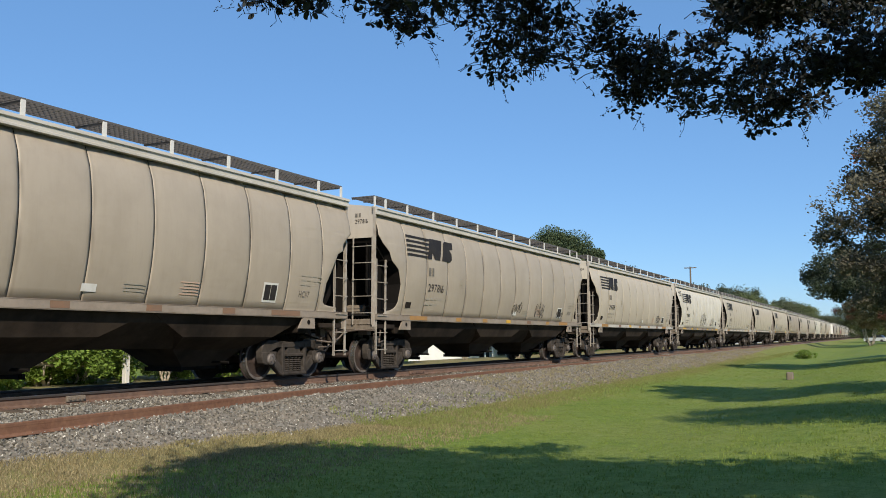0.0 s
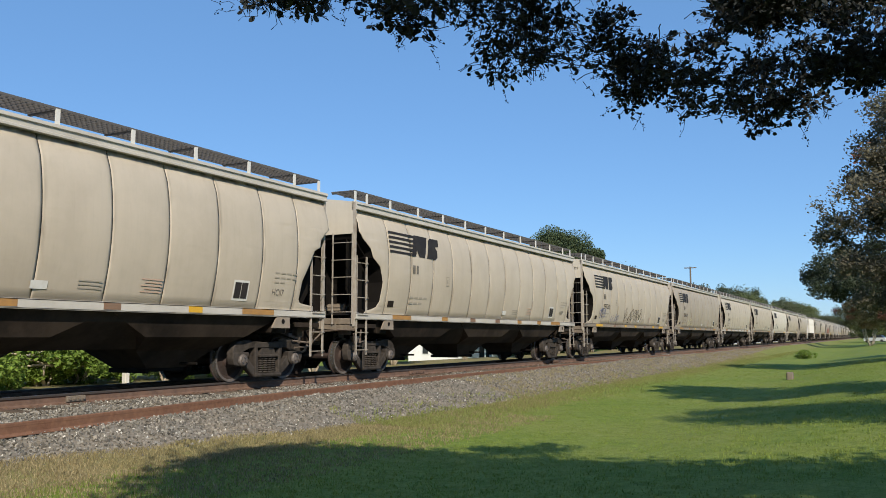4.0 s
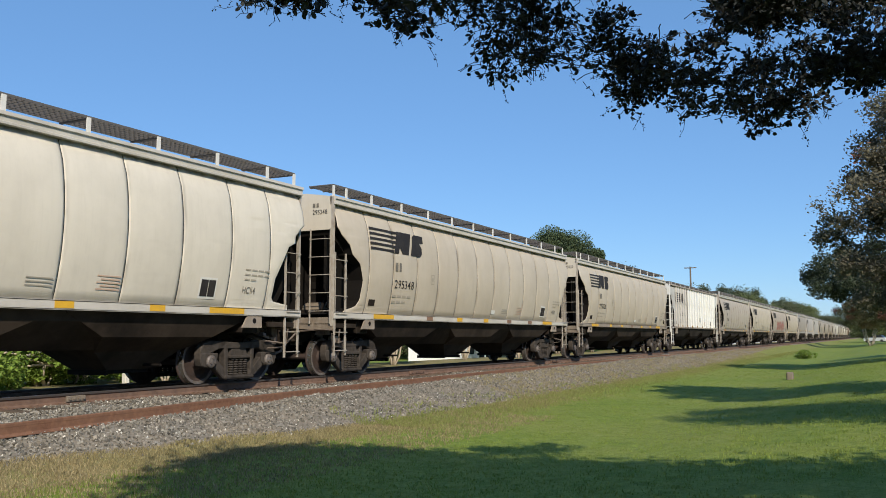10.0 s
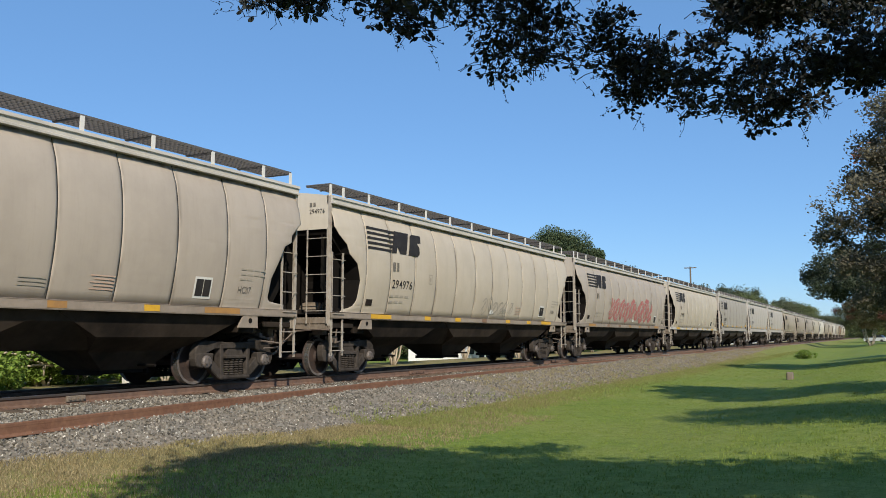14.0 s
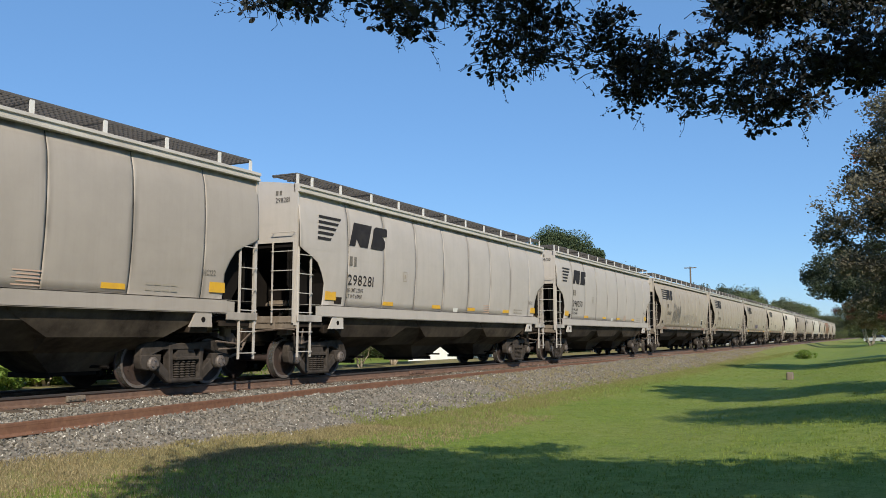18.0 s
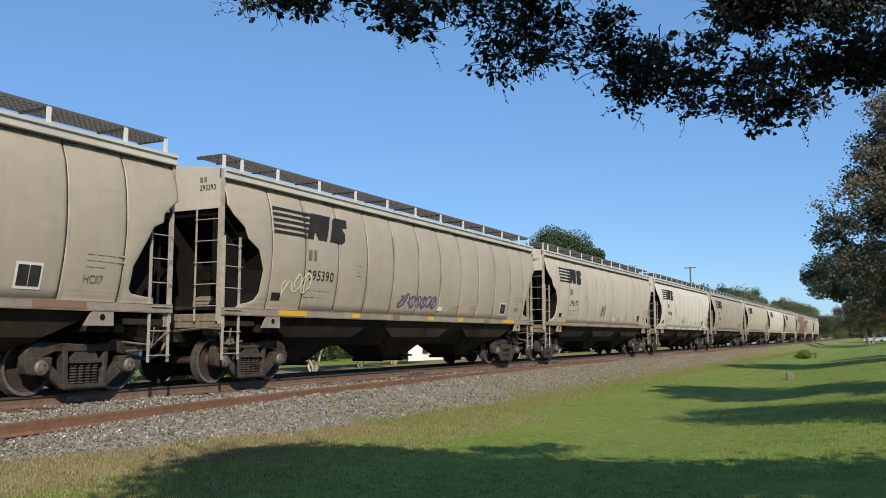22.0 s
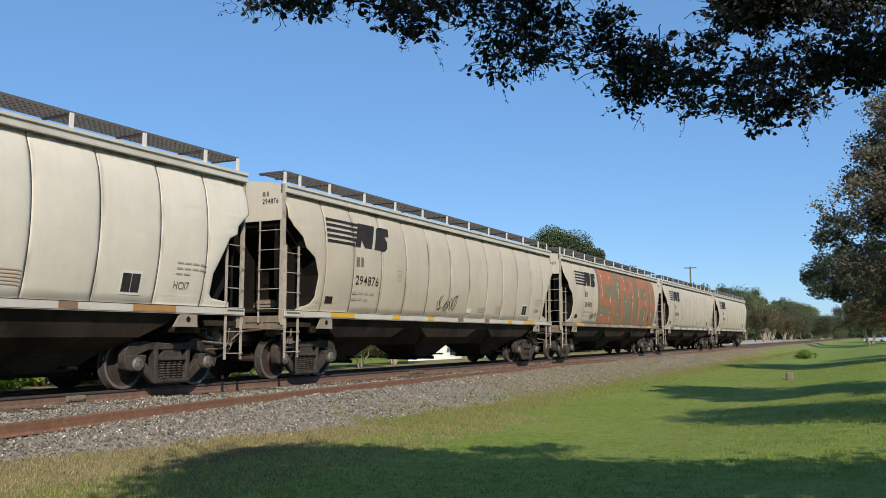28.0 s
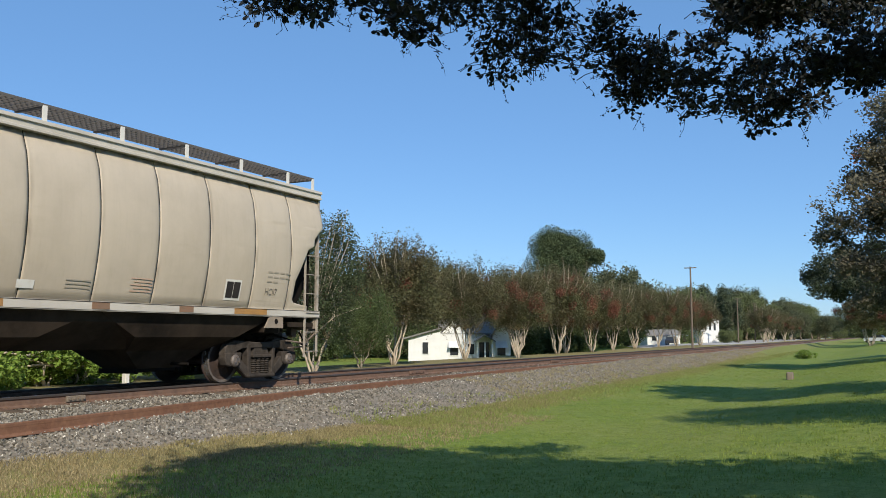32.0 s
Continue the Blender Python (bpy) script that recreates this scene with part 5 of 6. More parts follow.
spray(1, 8.9, 1.70, 0.85, 0.45, 4, INK, 0.025, "small black graffiti scrawl")
spray(1, 11.1, 1.62, 1.0, 0.55, 4, INK, 0.025, "small black graffiti scrawl")
spray(1, 13.5, 1.62, 0.75, 0.35, 3, INK, 0.025, "small black graffiti scrawl")
spray(3, 7.5, 1.54, 1.15, 1.15, 2, INK, 0.032, "large black graffiti lettering outlines")
spray(3, 8.50, 2.02, 0.42, 0.48, 1, INK, 0.032, "round black graffiti outline")
spray(3, 9.00, 2.04, 0.62, 0.25, 5, INK, 0.020, "small black graffiti scrawl")
spray(3, 9.05, 1.76, 0.55, 0.26, 4, INK, 0.020, "small black graffiti scrawl")
spray(3, 9.26, 2.31, 0.16, 0.22, 1, INK, 0.018, "small black graffiti scrawl")
spray(3, 11.70, 1.93, 1.0, 0.36, 6, INK, 0.022, "small black graffiti scrawl")
spray(3, 11.50, 1.68, 1.15, 0.24, 6, INK, 0.018, "small black graffiti scrawl")
spray(3, 0.35, 3.45, 0.9, 0.5, 4, INK, 0.03, "thin black graffiti near the roof corner")
spray(2, 8.6, 1.6, 0.5, 0.3, 2, GREY_PAINT, 0.02, "faint grey scrawl")
spray(6, 2.0, 1.75, 1.0, 0.5, 3, BLUE_PAINT, 0.035, "thin blue graffiti scrawl")
spray(6, 4.0, 1.62, 1.4, 0.4, 3, BLUE_PAINT, 0.035, "thin blue graffiti scrawl")
spray(6, 6.3, 1.58, 3.4, 0.8, 6, INK, 0.035, "long black graffiti scrawl")
spray(7, 4.0, 1.62, 1.6, 0.5, 4, CHALK_PAINT, 0.026, "pale yellow graffiti scrawl")
spray(9, 10.0, 1.66, 1.4, 0.45, 5, TEAL_PAINT, 0.03, "small teal graffiti scrawl")
spray(10, 4.2, 1.75, 1.3, 0.45, 5, INK, 0.045, "bold black graffiti scrawl")
spray(15, 8.3, 1.62, 2.6, 0.6, 6, GREY_PAINT, 0.03, "worn reddish-grey graffiti")
spray(16, 4.5, 1.62, 8.5, 1.2, 9, RED_PAINT, 0.24, "large faded red graffiti")
spray(16, 4.5, 1.7, 8.3, 1.1, 8, GREY_PAINT, 0.06, "grey outlines of the graffiti")
spray(21, 4.0, 1.66, 2.3, 1.35, 5, SLATE_PAINT, 0.08, "large grey graffiti scrawl")
spray(21, 6.7, 1.7, 5.2, 0.75, 8, GREY_PAINT, 0.03, "smeared faint grey scrawl")
spray(23, 6.7, 1.72, 2.2, 0.42, 7, PURPLE_PAINT, 0.05, "dark purple graffiti lettering")
spray(23, 1.7, 1.85, 1.0, 0.5, 3, CHALK_PAINT, 0.03, "pale scrawl")
spray(24, 6.9, 1.66, 0.75, 0.75, 3, INK, 0.025, "small black graffiti scrawl")
spray(25, 6.9, 1.66, 0.9, 0.5, 3, INK, 0.025, "small black graffiti scrawl")
spray(29, 7.0, 1.66, 1.3, 0.5, 4, INK, 0.035, "black graffiti scrawl")
spray(30, 3.45, 1.66, 1.0, 0.34, 5, INK, 0.026, "black graffiti scrawl")
spray(2, 12.2, 1.62, 1.0, 0.5, 3, INK, 0.03, "black graffiti scrawl")


def big_letters(car, k):
    """Rust-red block shapes rolled on over olive, from sill to roof."""
    def field(blocks, name, mat, lift):
        verts, faces = [], []
        for x0, x1, z0, z1 in blocks:
            n = max(2, int((z1 - z0) / 0.15))
            base = len(verts)
            for j in range(n + 1):
                z = z0 + (z1 - z0) * j / n
                verts.extend([(x0, -half_width(k, z) - lift, z), (x1, -half_width(k, z) - lift, z)])
            faces.extend([(base + 2 * j, base + 2 * j + 1, base + 2 * j + 3, base + 2 * j + 2) for j in range(n)])
        return cloud_mesh(name, verts, faces, mat)
    part("olive_field", field([(4.55, 15.35, 1.56, 4.02)], "olive_field", OLIVE_PAINT, 0.012), None, car, "olive paint rolled over the side sheets")
    reds = [(4.75, 5.5, 2.35, 4.02), (5.5, 7.3, 3.35, 4.02), (5.5, 7.3, 2.35, 2.75), (6.6, 7.3, 1.56, 2.75), (4.75, 7.3, 1.56, 1.92), (8.2, 8.75, 1.56, 4.02), (8.75, 9.3, 3.2, 3.95), (9.3, 9.8, 2.85, 3.35), (9.8, 10.3, 3.2, 3.95), (10.3, 10.8, 1.56, 4.02),
            (11.6, 12.1, 1.56, 4.02), (12.1, 13.3, 3.5, 4.02), (12.1, 13.3, 2.45, 2.85), (13.3, 13.8, 1.56, 4.02), (14.3, 14.75, 1.56, 4.02), (14.75, 15.3, 3.45, 4.02), (14.75, 15.3, 2.35, 2.75), (14.98, 15.3, 2.75, 3.45)]
    for r in reds:
        part("painted_block", field([r], "painted_block", RUST_PAINT, 0.018), None, car, "rust-red painted block")
    # paint worn through to the cream beside the seams
    rng = random.Random(30)
    for x in [q for q in k.seams if 4.6 < q < 15.2]:
        worn = []
        for _ in range(9):
            z, side = rng.uniform(1.6, 3.75), rng.choice((-0.05, 0.03))
            worn.append((x + side, x + side + rng.uniform(0.02, 0.07), z, z + rng.uniform(0.06, 0.3)))
        part("worn_paint", field(worn, "worn_paint", ENDS[CREAM], 0.022), None, car, "scuffed cream paint showing through")["kind"] = "stuff"


big_letters(CARS[30], ROUND)
for i, more in ((30, "cream round-sided covered hopper car painted over with rust-red and olive blocks"), (16, "dull grey covered hopper car with large faded red graffiti"), (3, "pale cream covered hopper car with black graffiti outlines"), (6, "pale cream covered hopper car with blue and black graffiti"), (21, "dirty beige covered hopper car with grey graffiti scrawls")):
    tagged(CARS[i], more)


# ---- trees ----
def leaf_cloud(rng, centre, radii, count, size, blobs, verts, faces, flat=0.0):
    """Leaves gathered in clumps inside an ellipsoid, with gaps between the clumps."""
    c, r = Vector(centre), Vector(radii)
    seeds = []
    for _ in range(blobs):
        d = Vector((rng.gauss(0, 1), rng.gauss(0, 1), rng.gauss(0, 1))).normalized() * (rng.random() ** 0.4)
        seeds.append((Vector((c.x + d.x * r.x, c.y + d.y * r.y, c.z + d.z * r.z)), rng.uniform(0.14, 0.30) * min(r)))
    for _ in range(count):
        s, w = seeds[rng.randrange(blobs)]
        q = s + Vector((rng.gauss(0, 1), rng.gauss(0, 1), rng.gauss(0, 0.8))).normalized() * w * 1.75 * rng.random() ** 0.42
        if flat:
            q = Vector((s.x + (q.x - s.x) * 0.8, s.y + (q.y - s.y) * 0.8, s.z + (q.z - s.z) * (1 + flat * max(0.2, 1.3 - abs(q.x - s.x) / w))))
        add_leaf(rng, q, size * rng.uniform(0.6, 1.3), verts, faces)
    return seeds


def add_leaf(rng, q, s, verts, faces, slim=0.55):
    """A small folded leaf of four corners."""
    a = Vector((rng.gauss(0, 1), rng.gauss(0, 1), rng.gauss(0, 0.6))).normalized()
    b = a.cross(Vector((rng.gauss(0, 1), rng.gauss(0, 1), rng.gauss(0, 1)))).normalized() * s * slim * 0.5
    n = a.cross(b).normalized() * s * 0.10
    a = a * s * 0.5
    base = len(verts)
    verts.extend([(q - a)[:], (q - b + n)[:], (q + a)[:], (q + b + n)[:]])
    faces.extend([(base, base + 1, base + 2), (base, base + 2, base + 3)])


def broad_leaf(rng, foot, way, s, slim, verts, faces):
    """A rounded leaf that grows from foot along way, folded at its midrib."""
    a = (way + Vector((rng.gauss(0, 0.5), rng.gauss(0, 0.5), rng.gauss(0, 0.4)))).normalized()
    b = a.cross(Vector((rng.gauss(0, 1), rng.gauss(0, 1), rng.gauss(0, 1)))).normalized() * s * slim * 0.5
    n = a.cross(b).normalized() * s * 0.08
    base = len(verts)
    verts.append(foot[:])
    for side in (1, -1):
        for u, w in ((0.18, 0.62), (0.5, 1.0), (0.82, 0.70)) if side > 0 else ((0.82, 0.70), (0.5, 1.0), (0.18, 0.62)):
            verts.append((foot + a * s * u + b * w * side + n * w)[:])
        if side > 0:
            verts.append((foot + a * s)[:])
    faces.extend([(base, base + 1, base + 2, base + 3, base + 4), (base, base + 4, base + 5, base + 6, base + 7)])


def bent(rng, p0, p1, n=5, wob=0.12):
    p0, p1 = Vector(p0), Vector(p1)
    L = (p1 - p0).length
    return [p0.lerp(p1, i / n) + (Vector((rng.gauss(0, 1), rng.gauss(0, 1), rng.gauss(0, 0.5))) * L * wob * 0.35 if 0 < i < n else Vector()) for i in range(n + 1)]


def tree_meshes(name, seed, stems, spread, bare, centre, radii, count, size, blobs, leaf, bark, thick, tint=None, tint_share=0.0, upright=0.0, shoots=0):
    """Trunks that fork into limbs, and a crown of single leaves in clumps."""
    rng = random.Random(seed)
    verts, faces = [], []
    seeds = leaf_cloud(rng, centre, radii, count, size, blobs, verts, faces, upright)
    bm = bmesh.new()
    for _ in range(shoots):                     # upright shoots that stand out of the crown
        a, r = rng.uniform(0, 6.28), math.sqrt(rng.random())
        foot = Vector((centre[0] + radii[0] * 0.9 * r * math.cos(a), centre[1] + radii[1] * 0.9 * r * math.sin(a), centre[2] + radii[2] * (0.75 - 0.25 * r)))
        tip = foot + Vector((0.3 * r * math.cos(a) + rng.gauss(0, 0.15), 0.3 * r * math.sin(a) + rng.gauss(0, 0.15), rng.uniform(0.9, 2.1)))
        way = bent(rng, foot, tip, 4, 0.12)
        tube(bm, [Vector((0, 0, bare * 0.95)), foot.lerp(Vector((0, 0, bare)), 0.45) + Vector((0, 0, 0.3))] + way, [0.03, 0.026, 0.022, 0.018, 0.014, 0.010, 0.005], 4)
        for _ in range(70):
            u = rng.random() ** 0.8 * 3.99
            p = way[int(u)].lerp(way[int(u) + 1], u % 1)
            add_leaf(rng, p + Vector((rng.gauss(0, 0.10), rng.gauss(0, 0.10), rng.gauss(0, 0.06))), size * rng.uniform(0.6, 1.2), verts, faces)
    for i in range(stems):
        a = i * 2 * math.pi / stems + rng.uniform(-0.3, 0.3)
        foot = Vector((math.cos(a) * thick * 0.9, math.sin(a) * thick * 0.9, -0.15)) if stems > 1 else Vector((0, 0, -0.15))
        fork = Vector((math.cos(a) * spread, math.sin(a) * spread, bare)) if stems > 1 else Vector((rng.uniform(-0.2, 0.2), rng.uniform(-0.2, 0.2), bare))
        pts = bent(rng, foot, fork, 4, 0.10)
        tube(bm, pts, [thick * (1.15 - 0.35 * j / 4) for j in range(5)], 7)
        for s, _ in rng.sample(seeds, min(len(seeds), max(6, 16 // stems))):
            tube(bm, bent(rng, fork, s, 4, 0.22), [thick * q for q in (0.62, 0.45, 0.32, 0.2, 0.08)], 5)
    trunk = mesh_of(bm, "trunk", bark, True)
    mats = [leaf] + ([tint] if tint else [])
    crown = cloud_mesh("crown", verts, faces, mats)
    if tint:
        red = set(rng.sample(range(blobs), max(1, int(blobs * tint_share))))
        rs = [seeds[q] for q in red]
        idx = []
        for f in crown.polygons:
            q = f.center
            idx.append(1 if any((q - s).length < w * 1.3 for s, w in rs) else 0)
        crown.polygons.foreach_set("material_index", idx)
    return trunk, crown


def layered_tree(seed, height, bare, reach, limbs, leaves, size, leaf, bark, thick, tint, tint_share):
    """A tree whose limbs stand out in tiers, each carrying drooping sprays with gaps of sky between the tiers."""
    rng = random.Random(seed)
    verts, faces, idx = [], [], []
    bm = bmesh.new()
    stem = bent(rng, (0, 0, -0.15), (0.3, -0.2, height * 0.93), 7, 0.03)
    tube(bm, stem, [thick * (1.1 - 0.14 * j) for j in range(8)], 8)
    for i in range(limbs):
        z = bare + (height - bare) * (i + rng.random()) / limbs
        u = (z - bare) / (height - bare)
        long = reach * (0.62 + 0.5 * math.sin(math.pi * min(1, 0.15 + u * 0.9))) * rng.uniform(0.7, 1.12) * (1.0 if u < 0.75 else 1.0 - (u - 0.75) * 2.2)
        a = i * 2.4 + rng.uniform(-0.5, 0.5)
        foot = Vector((0.3 * z / height, -0.2 * z / height, z * 0.9))
        tip = foot + Vector((long * math.cos(a), long * math.sin(a), 0.25 * long * rng.uniform(0.1, 1.0) + z * 0.08))
        limb = bent(rng, foot, tip, 6, 0.10)
        tube(bm, limb, [0.075, 0.06, 0.05, 0.04, 0.03, 0.018, 0.006], 5)
        for _ in range(18):
            v = 0.22 + 0.78 * rng.random() ** 0.8
            q = min(5, int(v * 6))
            p = limb[q].lerp(limb[q + 1], v * 6 - q)
            side = Vector((rng.gauss(0, 1), rng.gauss(0, 1), rng.gauss(0.1, 0.35))).normalized() * rng.uniform(0.35, 1.1)
            spray = bent(rng, p, p + side, 3, 0.2)
            tube(bm, spray, [0.014, 0.010, 0.007, 0.003], 3)
            red = 1 if rng.random() < tint_share else 0
            for _ in range(leaves // (limbs * 18)):
                w = rng.random() ** 0.6 * 2.99
                c = spray[int(w)].lerp(spray[int(w) + 1], w % 1)
                add_leaf(rng, c + Vector((rng.gauss(0, 0.16), rng.gauss(0, 0.16), rng.gauss(-0.05, 0.17))), size * rng.uniform(0.6, 1.3), verts, faces)
                idx.extend((red, red))
    crown = cloud_mesh("crown", verts, faces, [leaf, tint])
    crown.polygons.foreach_set("material_index", idx)
    return mesh_of(bm, "trunk", bark, True), crown


def plant(name, meshes, at, label, category="tree", scale=1.0, turn=0.0, group=""):
    t = holder(name, label, category, at, group)
    t.matrix_basis = Matrix.Translation(at) @ Matrix.Rotation(turn, 4, "Z")
    for n, me in zip(("trunk", "crown"), meshes):
        ob = part(n, me, None, t)
        ob.scale = scale if isinstance(scale, tuple) else (scale, scale, scale)
    return t


MYRTLES = [tree_meshes("crape_myrtle", 20 + i, 7, 0.85, 2.5, (0, 0, 4.95), (3.3, 3.3, 2.3), 44000, 0.14, 120, LEAF_OLIVE, PALEBARK, 0.055, LEAF_RED, 0.05 + 0.05 * i, 0.5, 16) for i in range(3)]
MYRTLES.append(tree_meshes("crape_myrtle", 27, 6, 0.75, 1.6, (0, 0, 4.2), (3.3, 3.3, 2.9), 24000, 0.15, 85, LEAF_GREEN, PALEBARK, 0.055, None, 0, 0.5))
MYRTLES.append(tree_meshes("crape_myrtle", 29, 6, 0.75, 1.7, (0, 0, 4.7), (2.6, 2.6, 2.9), 24000, 0.135, 70, LEAF_DARK, PALEBARK, 0.06, None, 0, 0.5, 26))
rng = random.Random(8)
row = [(25.9, 26.0, 0.72, 3), (35.3, 25.5, 1.0, 4), (42.4, 27.2, 0.62, 3), (47.0, 27.7, 1.02, 0), (52.4, 30.9, 1.0, 1), (60.6, 29.2, 0.98, 0), (66.8, 27.2, 0.95, 1), (77.0, 31.5, 1.1, 0), (83.4, 29.6, 1.16, 2), (90.0, 31.0, 1.08, 2), (95.0, 29.6, 1.02, 2),
       (105.0, 30.0, 1.05, 1), (113.5, 29.4, 1.1, 0), (123.0, 28.4, 1.08, 1), (132.1, 27.8, 1.05, 1), (144.5, 26.6, 1.02, 2), (38.0, 34.0, 1.1, 1), (48.0, 38.0, 1.2, 0), (225.0, 26.0, 1.15, 1), (243.0, 27.0, 1.1, 0), (264.0, 28.0, 1.2, 1), (287.0, 27.0, 1.1, 2), (315.0, 27.5, 1.15, 0)]
LOOKS = {2: "multi-stemmed crape myrtle with reddening olive leaves", 3: "small crape myrtle with dense green leaves", 4: "slender dark green crape myrtle with upright shoots"}
for x, y, s, v in row:
    plant("crape_myrtle", MYRTLES[v], (x, y, ground_z(x, y)), LOOKS.get(v, "multi-stemmed crape myrtle with olive-green leaves and pale trunks"), "tree", s, rng.uniform(0, 6), "trees along the street")

# bushy trees close behind the track
BUSH = [tree_meshes("bush", 60 + i, 4, 0.5, 0.7, (0, 0, 1.15), (2.5, 2.2, 1.2), 9500, 0.15, 40, LEAF_BRIGHT, PALEBARK, 0.06) for i in range(2)]
for x, y, s, v in ((21.5, 27.8, 1.2, 0), (23.2, 27.9, 1.05, 1), (19.7, 28.4, 1.3, 0), (17.5, 30.5, 1.3, 1), (30.3, 27.0, 1.0, 1), (27.8, 27.2, 0.65, 0), (26.5, 31.0, 1.1, 0), (34.5, 30.0, 0.6, 1)):
    plant("bush", BUSH[v], (x, y, ground_z(x, y)), "bright green leafy bush on the lawn", "bush", s, rng.uniform(0, 6))
SHRUB = [tree_meshes("shrub", 64 + i, 4, 0.5, 0.7, (0, 0, 1.9), (2.9, 2.4, 1.9), 6000, 0.24, 36, (LEAF_GREEN, LEAF_FAR[0])[i], BARK, 0.05) for i in range(2)]
for i in range(34):
    x, y = 30 + i * 4.4 + rng.uniform(-1.5, 1.5), 35.5 + rng.uniform(-1.2, 3.5)
    if 44 < x < 84 or 138 < x < 176:
        y += 22 if x < 84 else 12
    plant("shrub", SHRUB[0 if i % 4 else 1], (x, y, ground_z(x, y)), "dark green overgrown shrub behind the street trees", "bush", rng.uniform(0.85, 1.25), rng.uniform(0, 6), "undergrowth behind the trees")
bm = bmesh.new()
box(bm, -0.10, 0.10, -0.10, 0.10, -0.2, 2.3, 0.01)
gp = new("marker_post", mesh_of(bm, "marker_post", PLATE))
gp.location = (24.0, 26.2, ground_z(24.0, 26.2))
tagged(gp, "pale square post standing beside the bushes", "post")

# trees on the camera's side of the line
SHADE = tree_meshes("shade_tree", 81, 1, 0, 3.2, (0, 0, 7.4), (3.4, 3.4, 4.5), 40000, 0.18, 60, LEAF_OLIVE, BARK, 0.22, LEAF_RED, 0.05)
TALL = layered_tree(85, 11.6, 2.7, 4.2, 66, 135000, 0.14, LEAF_TAN, BARK, 0.24, LEAF_RED, 0.05)
OAK = tree_meshes("oak", 83, 1, 0, 6.6, (0, 0, 9.4), (11.6, 10.6, 3.3), 95000, 0.27, 140, LEAF_OAK, BARK, 0.38)
plant("shade_tree", TALL, (20.9, -1.7, ground_z(20.9, -1.7)), "tall shade tree with thin grey-green leaves", "tree", (0.58, 0.58, 0.61), 0.6)
plant("oak", OAK, (46.0, -1.2, ground_z(46.0, -1.2)), "spreading dark green oak on the lawn", "tree", 0.44, 1.0)
plant("oak", OAK, (150.0, -14.0, ground_z(150.0, -14.0)), "broad dark green oak on the lawn", "tree", 1.2, 2.0)
plant("crape_myrtle", MYRTLES[2], (138.0, 1.4, ground_z(138.0, 1.4)), "rounded crape myrtle with reddish leaves and pale trunks", "tree", (1.4, 1.4, 0.95), 2.0)
# unseen trees, added to throw the shadow streaks across the lawn
for x, y, s, r in ((12.5, -3.1, 0.51, 0.2), (53.0, -5.2, 0.62, 4.0)):
    plant("shade_tree", SHADE, (x, y, ground_z(x, y)), "tall shade tree with thin grey-green leaves", "tree", s, r)


